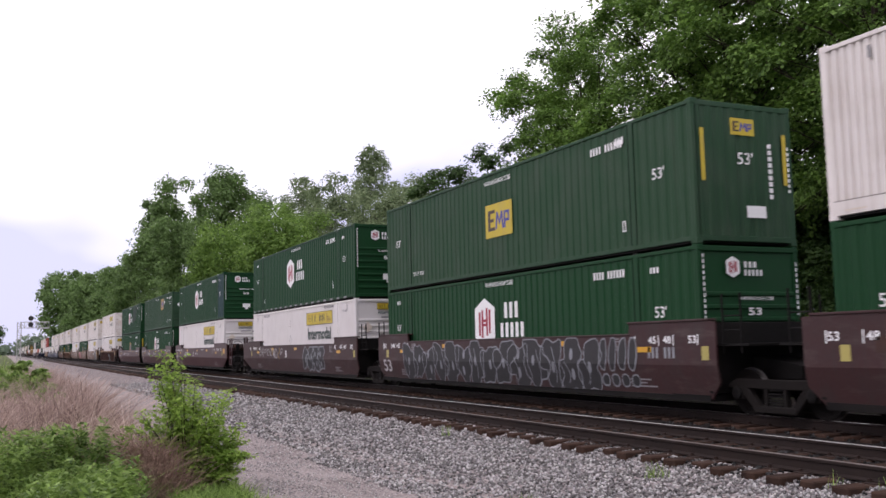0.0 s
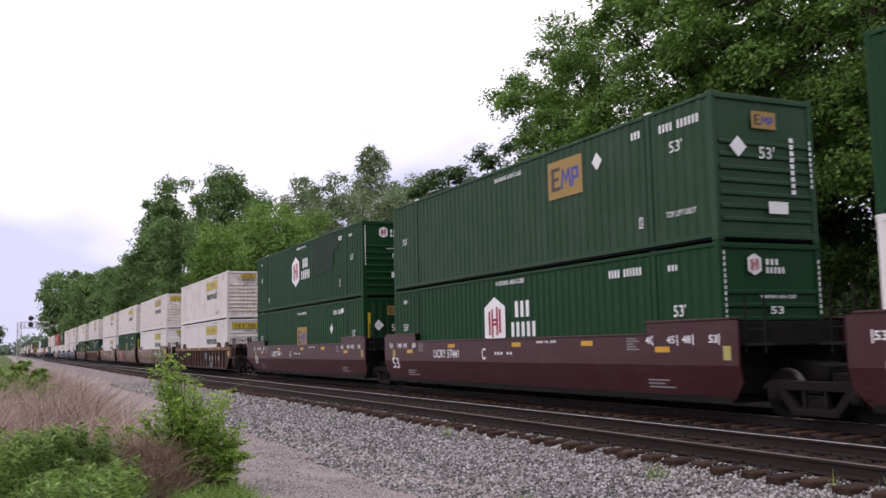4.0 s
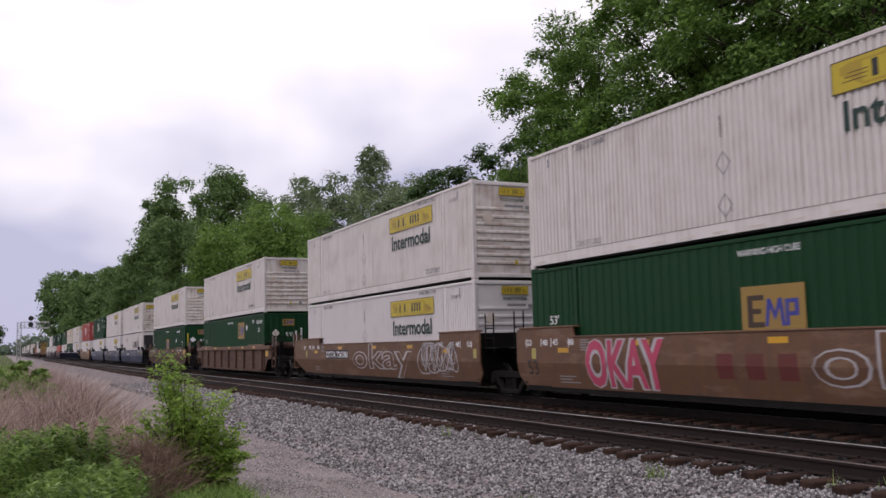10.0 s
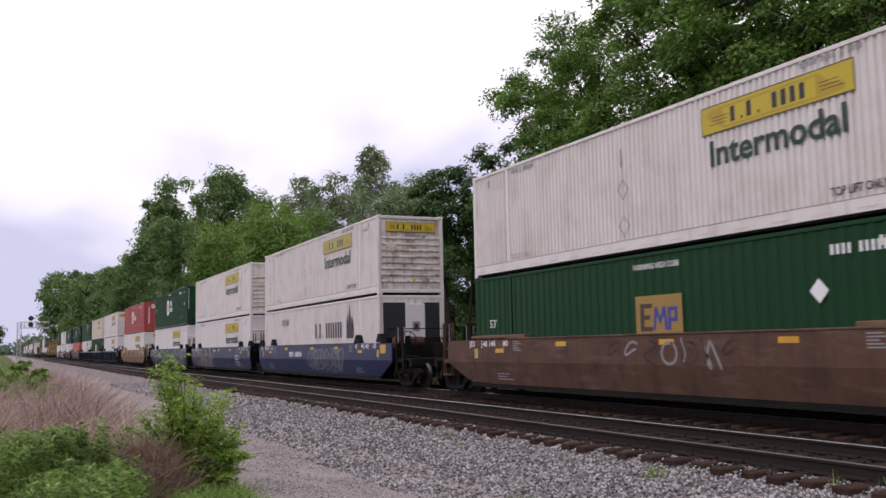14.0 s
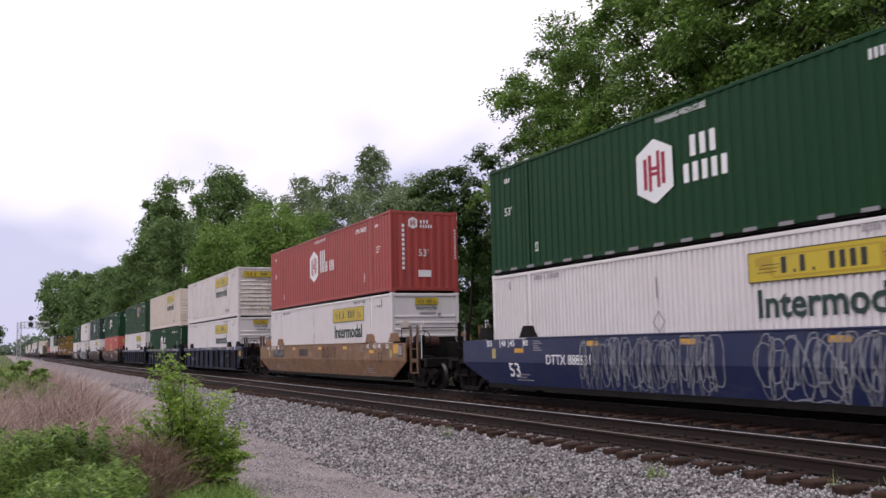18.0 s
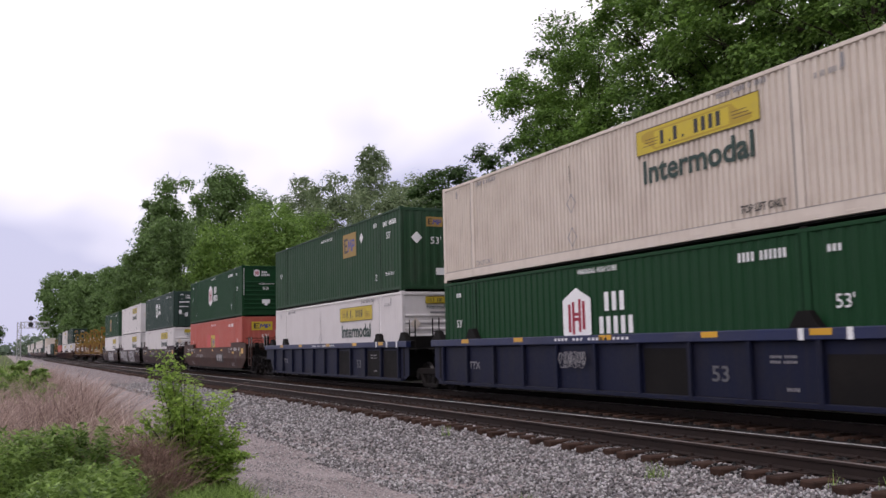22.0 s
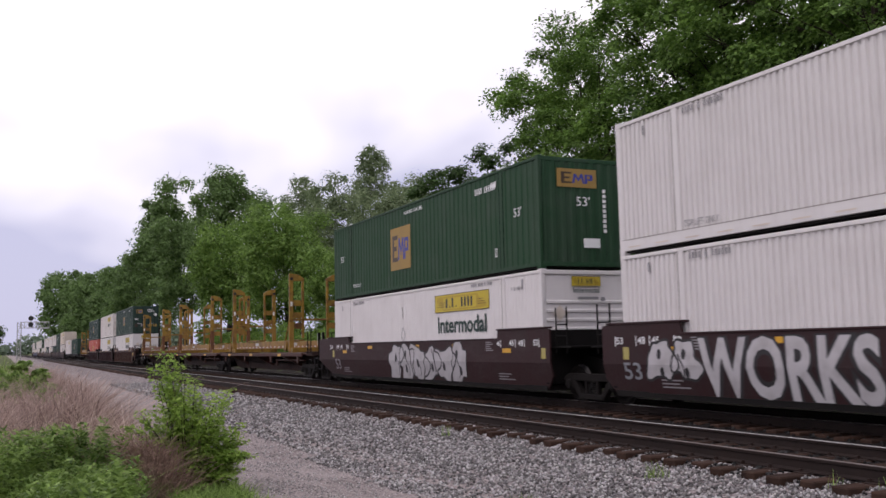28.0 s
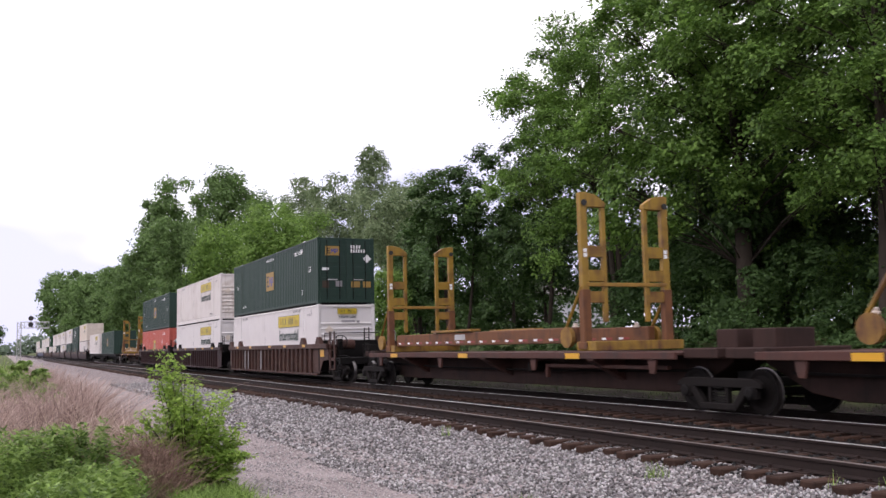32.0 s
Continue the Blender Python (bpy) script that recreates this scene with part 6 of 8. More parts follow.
well_car("smooth", "oak", TANL, S[8], A, A, 9, words=[tagword("OKAY", -5.5, 0.40, 2.8, 1.05, "spray_pink", "spray_white"), plainbars("III", -1.2, 0.68, 2.3, 0.46, "inkmaroon"), tagword("okay", 1.1, 0.36, 4.2, 1.10, "oak", "spray_white", 0.0), spray(35, 5.6, 0.85, 1.6, 0.5, ["spray_white"], 4, 0.04), say("53", -8.1, 0.62, 0.5, 0.36, "ink")])
well_car("smooth", "oak", TANL, S[9], A, C2, 10, words=[block(-5.1, 0.95, 2.8, 0.34, "spray_black"), say("DTTX 726388", -5.0, 1.0, 2.6, 0.24, "inkwhite", 0.003), tagword("okay", -1.8, 0.36, 5.6, 1.12, "oak", "spray_white", 0.0), bubble(36, 4.5, 0.55, 2.6, 0.9, 4, "spray_white", None, 0.04)])
well_car("ribbed", "tanbrown", "tan-brown ribbed well car with an ochre top rail", S[10], C2, C2, 11, pitch=2.0, chord_paint="oak", words=[plainbars("llll llllll", -1.2, 0.75, 2.4, 0.22, "maroon", 0, -1.362)])
well_car("smooth", "tanbrown", "dull tan-brown well car with rubbed-out marks", S[11], C2, C2, 12, words=[spray(41, -1.5, 0.85, 4.2, 0.6, ["maroon", "inkgrey"], 7, 0.05)])
BLU = "royal blue well car unit with graffiti"
well_car("smooth", "blue", BLU, S[12], C2, A, 13, words=[plainbars("Illl llllll", -3.0, 1.02, 2.0, 0.22), bubble(42, 0.0, 0.45, 4.5, 0.9, 6, "spray_grey", None, 0.035)])
well_car("smooth", "blue", BLU, S[13], A, A, 14, words=[say("53", -7.9, 0.55, 0.55, 0.42, "spray_grey"), bubble(43, -6.5, 0.28, 5.2, 1.22, 8, "spray_white", "spray_black", 0.028), say("DTTX", -2.6, 1.28, 0.6, 0.13), plainbars("llllll", -1.1, 1.28, 0.7, 0.12), say("C", -2.1, 0.92, 0.22, 0.28), plainbars("lllll llll", 5.0, 0.5, 1.0, 0.08), plainbars("lllll lllll", 5.0, 0.66, 1.0, 0.08), plainbars("llll lllll", 5.0, 0.82, 1.0, 0.08), plainbars("lllll llll", 5.0, 0.98, 1.0, 0.08)])
well_car("smooth", "blue", BLU, S[14], A, C2, 15, words=[say("53", -7.0, 0.55, 0.55, 0.36), say("DTTX 888631", -5.1, 0.88, 1.9, 0.24), bubble(44, -3.6, 0.32, 4.6, 1.14, 12, "spray_grey", None, 0.022), bubble(45, 2.0, 0.30, 5.8, 1.16, 11, "spray_grey", None, 0.026)])
well_car("smooth", "tan", "tan-yellow well car with rust stains", S[15], C2, C2, 16, words=[block(-7.1, 1.0, 2.0, 0.32, "spray_black"), say("DTTX 652419", -7.0, 1.05, 1.8, 0.22, "inkgrey", 0.003), block(-2.6, 1.05, 1.3, 0.30, "maroon"), spray(46, 0.6, 0.95, 1.9, 0.5, ["brown"], 6, 0.04), say("53", 7.1, 0.84, 0.45, 0.36, "ink"), block(8.95, 1.05, 0.42, 0.42, "spray_black"), block(9.0, 1.10, 0.32, 0.32, "inkgrey", 0.003)])
NAV = "grimy navy ribbed well car unit with a blue top rail"
for i, (fr, re) in zip((16, 17, 18), ((C2, A), (A, A), (A, C2))):
    well_car("ribbed", "navy", NAV, S[i], fr, re, 17 + i, pitch=1.6, chord_paint="blue",
             words=[say("DTTX 810093" if i == 16 else "DTTX", -6.6, 0.72, 2.0 if i == 16 else 0.9, 0.20, "inkgrey", 0, 0.01, -1.362), say("53", 3.75, 0.62, 0.46, 0.30, "fadedstencil", 0, 0.015, -1.362), *([bubble(67, -1.38, 0.84, 1.05, 0.34, 6, "inkgrey", None, 0.016), block(1.72, 0.33, 1.34, 0.92, "steel", 0, -1.362), block(6.5, 0.33, 1.3, 0.80, "steel", 0, -1.362)] if i == 17 else [block(x, 0.33, 1.34, 0.92, "steel", -0.002, -1.362) for x in (1.72, 4.92, 6.52)]),
                    plainbars("lllll lllll", 5.25, 1.06, 0.62, 0.05, "inkgrey", 0, -1.362), plainbars("llll lllll", 5.25, 0.97, 0.62, 0.05, "inkgrey", 0, -1.362), plainbars("llll", 5.6, 0.5, 0.3, 0.06, "inkgrey", 0, -1.362),
                    plainbars("llll lll lllll llll", -1.6, 1.44, 3.0, 0.06), block(6.0, 1.36, 0.12, 0.2, "inkwhite"), block(7.0, 1.36, 0.12, 0.2, "inkwhite"), block(7.9, 1.36, 0.12, 0.2, "inkwhite")])
well_car("smooth", "brown", "rust-brown well car with a white stencil", S[19], C2, C2, 40, words=[say("DTTX 645954", -4.8, 0.90, 2.3, 0.24, "inkgrey"), plainbars("III", 2.0, 0.72, 1.6, 0.38, "spray_white"), block(1.8, 0.64, 2.0, 0.54, "spray_black", -0.001), say("53", 6.8, 0.70, 0.55, 0.36, "ink")])
PLM = "dark plum well car unit with white graffiti"
well_car("smooth", "plum", "dark plum well car unit", S[20], C2, A, 41, words=[plainbars("llll llllll", -3, 1.1, 1.8, 0.2, "inkgrey")])
well_car("smooth", "plum", PLM, S[21], A, A, 42, words=[say("53", -7.9, 0.6, 0.6, 0.36, "spray_grey"), bubble(62, -7.0, 0.5, 1.5, 0.9, 2, "spray_black", "spray_white", 0.05), tagword("WORKS", -5.5, 0.33, 4.1, 1.12, "spray_white", "spray_black", 0.03), tagword("RESIN", 0.2, 0.33, 4.4, 1.12, "spray_white", "spray_black", 0.02)])
well_car("smooth", "plum", PLM, S[22], A, C2, 43, words=[say("53", -7.6, 0.55, 0.6, 0.4, "inkgrey"), bubble(64, -1.75, 0.30, 5.8, 1.18, 6, "spray_black", "spray_white", 0.05)])
BRN = "dark brown ribbed well car unit"
for i, (fr, re) in zip((23, 24, 25), ((C2, A), (A, A), (A, C2))):
    well_car("ribbed", "plum" if i != 23 else "brown", BRN, S[i], fr, re, 60 + i, pitch=0.7, words=[block(x, 0.35, 0.35, 0.95, "inkgrey", 0, -1.362) for x in (-5.2, -4.4, -1.7)])

# ---- empty spine cars with tall yellow hitch racks ----


def rack_post():
    """One side of a rack: a stout post, a slimmer one, cross plates, a rounded head."""
    def make():
        s = Shape()
        s.prism([(0.0, 0.0), (0.19, 0.0), (0.19, 2.80), (0.72, 2.80), (0.72, 2.92), (0.45, 3.10), (0.17, 3.15), (0.0, 3.15)], -0.08, 0.08, "x")
        return s.mesh("rack_post", bevel=0.015)
    return kept("rackpost", make)


def spine_car(s_mid, a, b, front, rear, seed):
    """One platform; racks stand at a and b metres from the middle."""
    ob = tagged(new("spine_car"), "empty rusty spine car with tall yellow racks", "rail car", group="cars of the train")
    ob.location = (s_mid, 0, 0)
    TRAIN.append((ob, s_mid, 0.0))
    part("spine", kept("spine", lambda: Shape().prism([(-9.3, 0.95), (-8.2, 0.42), (-7.4, 0.30), (7.4, 0.30), (8.2, 0.42), (9.3, 0.95), (9.3, 1.15), (-9.3, 1.15)], -0.42, 0.42).mesh("spine", bevel=0.02)), "underframe", ob)
    part("deck", kept("spinedeck", lambda: Shape().box(-8.6, 8.6, -1.28, 1.28, 1.10, 1.16).box(-8.6, 8.6, -1.32, -1.24, 1.02, 1.17).box(-8.6, 8.6, 1.24, 1.32, 1.02, 1.17).mesh("deck", bevel=0.01)), "rustdeck", ob)
    for x in (-5.4, 0.3, 5.6):
        part("outrigger", kept("outrigger", lambda: Shape().prism([(-1.3, 1.1), (-1.3, 0.98), (-0.4, 0.50), (0.4, 0.50), (1.3, 0.98), (1.3, 1.1)], -0.14, 0.14, "x").mesh("outrigger", bevel=0.01)), "rustdeck", ob, (x, 0, 0))
    part("brake_pipe", kept("brakepipe", lambda: Shape().tube([(-8.4, -0.62, 0.78), (-3.0, -0.62, 0.70), (3.2, -0.62, 0.70), (8.4, -0.62, 0.78)], 0.03, 6).mesh("brake_pipe", smooth=True)), "frame_steel", ob)
    for sy in (-1, 1):
        part("side_pipe", kept("sidepipe", lambda: Shape().box(3.2, 8.0, -0.05, 0.05, 0.80, 0.88).box(3.2, 3.3, -0.05, 0.05, 0.55, 0.82).mesh("side_pipe", bevel=0.01)), "rustdeck", ob, (0, sy * 0.98, 0))
    part("brake_cylinder", kept("brakecyl", lambda: Shape().lathe([(-0.30, 0.05), (-0.28, 0.14), (0.26, 0.14), (0.30, 0.05)], 14, (2.4, -0.72, 0.80)).mesh("brake_cylinder")), "frame_steel", ob)
    for x in (-7.6, -2.6, 3.0, 7.8):
        part("hanger", kept("hanger", lambda: Shape().prism([(-0.16, 1.05), (0.16, 1.05), (0.08, 0.72), (-0.08, 0.72)], -1.27, -1.21).mesh("hanger", bevel=0.01)), "rustdeck", ob, (x, 0, 0))
    mid = (a + b) / 2
    beam = kept("rackbeam", lambda: Shape().box(-5.6, 5.6, -0.10, 0.10, 1.38, 1.76).mesh("rack_beam", bevel=0.02))
    for y in (-1.05, 1.05):
        bm_ = part("rack_beam", beam, "rackrust" if seed != 3 else "rackfoot", ob, (mid, y, 0))
        part("reflective_strip", flat([(i * 0.75, 0, i * 0.75 + 0.27, 0.055) for i in range(14)]), "redtape", bm_, (-5.2, -0.104, 1.45), turn=SIDE)
        part("reflective_strip", flat([(i * 0.75 - 0.18, 0, i * 0.75, 0.055) for i in range(14)]), "inkwhite", bm_, (-5.2, -0.104, 1.45), turn=SIDE)
        part("top_runner", kept("runner", lambda: Shape().box(-1.4, 1.4, -0.16, 0.16, 1.78, 1.85).mesh("top_runner", bevel=0.01)), "rackrust", bm_, (-1.2, 0, 0))
        part("notice_plate", flat([(0, 0, 0.7, 0.16)]), "galv", bm_, (-1.0, -0.105, 1.54), turn=SIDE)
        for x, sg in ((a, 1), (b, 1)):
            p_ = part("rack_post", rack_post(), "rack", ob, (x, math.copysign(1.27, y), 1.76), turn=(0, 0, 0 if y < 0 else 180))
            part("post_foot", kept("postfoot", lambda: Shape().box(-0.10, 0.10, -0.012, 0.20, -0.50, 0.86).box(-0.17, 0.17, -0.02, 0.30, -0.52, -0.36).mesh("post_foot", bevel=0.01)), "rackrust" if seed == 1 else "rackfoot", p_, label="rust-streaked lower post")
            part("inner_post", kept("innerpost", lambda: Shape().box(-0.05, 0.05, 0.60, 0.72, 0.10, 2.80).mesh("inner_post", bevel=0.012)), "rack", p_)
            for z in (0.55, 1.05, 1.62):
                part("cross_plate", kept("crossplate", lambda: Shape().box(-0.06, 0.06, 0.18, 0.61, 0.0, 0.27).mesh("cross_plate", bevel=0.012)), "rackrust" if z < 1 else "rack", p_, (0, 0, z))
            # a black disc stands in for the dark of a hole through the head
            part("head_hole", kept("headhole", lambda: Shape().lathe([(-0.115, 0.075), (0.115, 0.075)], 12).mesh("head_hole")), "ink", p_, (0, 0.10, 2.90), turn=(0, 0, 90))
            part("warning_tag", flat([(0, 0, 0.10, 0.09), (0, 0.11, 0.10, 0.20)]), "inkwhite", p_, (0.094 if y < 0 else -0.094, 0.04 if y < 0 else 0.18, 1.62), turn=(90, 0, 90 if y < 0 else -90))
            part("pivot_plate", kept("pivot", lambda: Shape().lathe([(-0.05, 0.25), (0.05, 0.25), (0.07, 0.10)], 14).mesh("pivot_plate")), "rackrust", ob, (x - 0.65, y * 1.20, 1.52))
            part("brace", kept("brace", lambda: Shape().tube([(-0.72, 0, 0.0), (0.02, 0, 0.98)], 0.04, 6).mesh("brace")), "rack", ob, (x, y * 1.20, 1.72))
    for x in (a, b):
        part("cross_bar", kept("xbar", lambda: Shape().box(0.03, 0.10, -1.15, 1.15, 2.64, 2.73).mesh("cross_bar", bevel=0.01)), "rackrust", ob, (x, 0, 0.05))
        part("bolster_beam", kept("xbeam", lambda: Shape().box(-0.3, 0.5, -1.25, 1.25, 1.20, 1.42).mesh("bolster_beam", bevel=0.015)), "rack", ob, (x, 0, 0))
        for y in (-0.9, 0.9):
            part("twist_lock", kept("twist", lambda: Shape().box(-0.06, 0.06, -0.06, 0.06, 1.74, 1.80).box(-0.035, 0.035, -0.05, 0.05, 1.80, 1.86).mesh("twist_lock", bevel=0.012)), "cream", ob, (x - 0.85, y, 0))
    for y in (-1.326,):
        for x in (-6.5, -1.2, 4.6):
            part("reflector", flat([(0, 0, 0.6, 0.13)]), "reflector", ob, (x, y, 1.02), turn=SIDE)
    for sg, kind in ((1, front), (-1, rear)):
        part("end_platform", kept("spineend", lambda: Shape().box(8.6, 9.6, -1.1, 1.1, 1.04, 1.24).box(8.9, 9.5, -0.5, 0.5, 1.2, 1.60).mesh("end_platform", bevel=0.02)), "underframe", ob, turn=(0, 0, 0 if sg > 0 else 180))
        if kind == COUPLED:
            truck(ob, sg * 8.9)
            part("coupler", kept("coupler3", lambda: Shape().box(9.4, 10.6, -0.09, 0.09, 0.72, 0.92).box(10.5, 10.8, -0.18, 0.18, 0.66, 0.98).mesh("coupler", bevel=0.03)), "steel", ob, turn=(0, 0, 0 if sg > 0 else 180))
            for y in (-1.15, 1.15):
                part("ladder", stanchions(0.95), "steel", ob, (sg * 9.3, y, 1.16))
        elif sg < 0:
            truck(ob, -9.9)
    return ob


spine_car(-494.6, 6.5, -5.5, COUPLED, ARTIC, 1)
spine_car(-513.2, 6.6, -5.5, ARTIC, ARTIC, 2)
spine_car(-532.6, 5.3, -6.8, ARTIC, COUPLED, 3)

# ---- the tail of the train, far along the line ----
spine_car(-614.2, 7.0, -6.0, COUPLED, COUPLED, 4)


def flat_car(s_mid):
    ob = tagged(new("flat_car"), "low dark flat car carrying one container", "rail car", group="cars of the train")
    ob.location = (s_mid, 0, 0)
    TRAIN.append((ob, s_mid, 0.0))
    part("deck", kept("flatdeck", lambda: Shape().box(-9.2, 9.2, -1.2, 1.2, 0.86, 1.10).box(-9.0, 9.0, -0.4, 0.4, 0.5, 0.86).mesh("deck", bevel=0.02)), "steel", ob)
    truck(ob, 8.3)
    truck(ob, -8.3)


flat_car(-637.8)
container("dkemp", "v", -629.7, 1.12, "n", True)
flat_car(-657.5)
container("jb", "h", -649.4, 1.12, "", True)
TAIL = [("jbcream", "plain"), ("dkhub", "dkemp"), ("jb", "dkemp"), ("jb", "jb"), ("jb", "dkhub"), ("jb", "jb"), ("hub", "jb"), ("jb", "emp"), ("jb", "jb"), ("jb", "jb"), ("emp", "jb"), ("jb", "jb"), ("jb", "jb")]
s0 = -672.0
for i, (u, d) in enumerate(TAIL):
    container(d, "h", s0, LOW, "", True)
    container(u, "h", s0, HIGH, "", True)
    well_car("smooth", ("plum", "maroon", "brown", "blue")[i // 3 % 4], "dark well car unit far down the train", s0, C2 if i % 3 == 0 else A, C2 if i % 3 == 2 else A, 90 + i)
    s0 -= 23.6 if i % 3 == 2 else 19.45

# ---- trees and undergrowth ----


def leaf_quads(centres, normals, size, rng, ratio=0.55):
    """Small kite-shaped leaves at the given places, turned about at random."""
    n = len(centres)
    nr = normals / np.maximum(np.linalg.norm(normals, axis=1, keepdims=True), 1e-6)
    a = np.cross(nr, rng.normal(size=(n, 3)))
    a /= np.maximum(np.linalg.norm(a, axis=1, keepdims=True), 1e-6)
    b = np.cross(nr, a)
    L = size[:, None] * 0.5
    return np.stack([centres - a * L, centres + b * L * ratio - a * L * 0.1, centres + a * L, centres - b * L * ratio - a * L * 0.1], 1)


def crown_frame(rng, H, R, z0, boughs, sprays, spray_r, lean=(0.0, 0.0), square=2.4):
    """Boughs spread through an uneven crown, each carrying a few flat sprays of leaves: bough ends, sprays, their bough and facing."""
    h, zc = (H - z0) / 2, z0 + (H - z0) * 0.5
    ph = rng.uniform(0, 6.28, 6)

    def swell(d):
        az, el = np.arctan2(d[1], d[0]), d[2]
        return 1.0 + 0.15 * np.sin(2 * az + ph[0] + el * 2) + 0.12 * np.sin(3 * az + ph[1] - el * 3) + 0.10 * np.sin(5 * az + ph[2] + el * 5) + 0.10 * np.sin(7 * el + ph[3] + 2 * az)

    ends = []
    gap = 1.45 * (4.19 * R * R * h / boughs) ** (1 / 3) * 0.62
    tries = 0
    while len(ends) < boughs and tries < 40000:
        tries += 1
        if tries % 400 == 0:
            gap *= 0.93
        d = rng.normal(size=3)
        d /= np.linalg.norm(d)
        f = rng.uniform(0.12, 1.0) ** 0.42 * 0.86
        f *= (math.hypot(d[0], d[1]) ** square + abs(d[2]) ** square) ** (-1 / square)
        p = np.array([d[0] * R, d[1] * R, d[2] * h]) * f * swell(d)
        lift = (p[2] + h) / (2 * h)
        p += (lean[0] * lift, lean[1] * lift, zc)
        if p[2] < z0 * 0.75 or any(np.linalg.norm(p - q) < gap for q in ends):
            continue
        ends.append(p)
    ends = np.array(ends)
    per = max(1, sprays // len(ends))
    own = np.repeat(np.arange(len(ends)), per)
    axis = np.array([lean[0] * 0.5, lean[1] * 0.5, zc - h * 0.4])
    out = ends[own] - axis
    out /= np.linalg.norm(out, axis=1, keepdims=True)
    d = rng.normal(size=(len(own), 3))
    d /= np.linalg.norm(d, axis=1, keepdims=True)
    reach = (spray_r * rng.uniform(0.5, 1.75, len(own)))[:, None]
    cs = ends[own] + d * reach * np.array([1, 1, 0.62]) + out * reach * 0.35
    up = np.array([0, 0, 1.0]) + out * 0.45 + rng.normal(size=(len(own), 3)) * 0.28
    up /= np.linalg.norm(up, axis=1, keepdims=True)
    # nothing hangs apart from the rest: strays draw in, then the crown is stretched to its height
    mid = np.median(cs, axis=0)
    for _ in range(3):
        away = np.linalg.norm(cs[:, None] - cs[None], axis=2)
        away.sort(axis=1)
        far_off = away[:, min(3, len(cs) - 1)] > spray_r * 1.15
        cs[far_off] += (mid - cs[far_off]) * 0.16
    tall = np.quantile(cs[:, 2], 0.985) + spray_r * 0.6
    cs[:, 2] = z0 + (cs[:, 2] - z0) * (H - z0) / max(tall - z0, 1e-6)
    cs[:, 2] = np.minimum(cs[:, 2], H - spray_r * 0.3)
    return ends, cs, own, up


def ball_leaves(rng, cs, spray_r, leaves, leaf):
    """Leaves crowd the outside of rounded lumps, facing outwards and up."""
    n = len(cs)
    which = rng.randint(0, n, leaves)
    d = rng.normal(size=(leaves, 3))
    d[:, 2] += 0.25
    d /= np.linalg.norm(d, axis=1, keepdims=True)
    rad = spray_r * rng.uniform(0.55, 1.25, n)
    lump = 1 + 0.20 * np.sin(5 * d[:, 0] + which) + 0.16 * np.sin(6 * d[:, 1] + 2.1 * which) + 0.14 * np.sin(7 * d[:, 2] + 1.3 * which)
    pos = cs[which] + d * (rad[which] * lump * rng.uniform(0, 1, leaves) ** 0.28)[:, None] * np.array([1, 1, 0.78])
    nor = d * 0.75 + np.array([0, 0, 0.45]) + rng.normal(size=(leaves, 3)) * 0.30
    return leaf_quads(pos, nor, leaf * rng.uniform(0.65, 1.35, leaves), rng, 0.62)


def spray_leaves(rng, cs, up, spray_r, leaves, leaf, thick=0.16, rough=0.5):
    """Leaves lie in shallow drooping discs about each spray, crowded towards the middle."""
    n = len(cs)
    which = rng.randint(0, n, leaves)
    side = np.cross(up, rng.normal(size=(n, 3)))
    side /= np.maximum(np.linalg.norm(side, axis=1, keepdims=True), 1e-6)
    over = np.cross(up, side)
    rad = spray_r * rng.uniform(0.55, 1.35, n)
    a = rng.uniform(0, 2 * math.pi, leaves)
    depth = np.clip(rng.normal(size=leaves), -1.4, 1.4)
    rho = rng.uniform(0, 1, leaves) ** 0.62 * (1 + 0.28 * np.sin(3 * a + which) + 0.18 * np.sin(5 * a + which * 2.3))
    w = which
    flat_out = (side[w] * np.cos(a)[:, None] + over[w] * np.sin(a)[:, None]) * (rho * rad[w])[:, None]
    pos = cs[w] + flat_out + up[w] * (depth * thick * rad[w])[:, None]
    pos[:, 2] -= 0.24 * rho ** 2 * rad[w]
    nor = up[w] + flat_out / rad[w][:, None] * 0.35 + rng.normal(size=(leaves, 3)) * rough
    return leaf_quads(pos, nor, leaf * rng.uniform(0.65, 1.35, leaves), rng, 0.62)


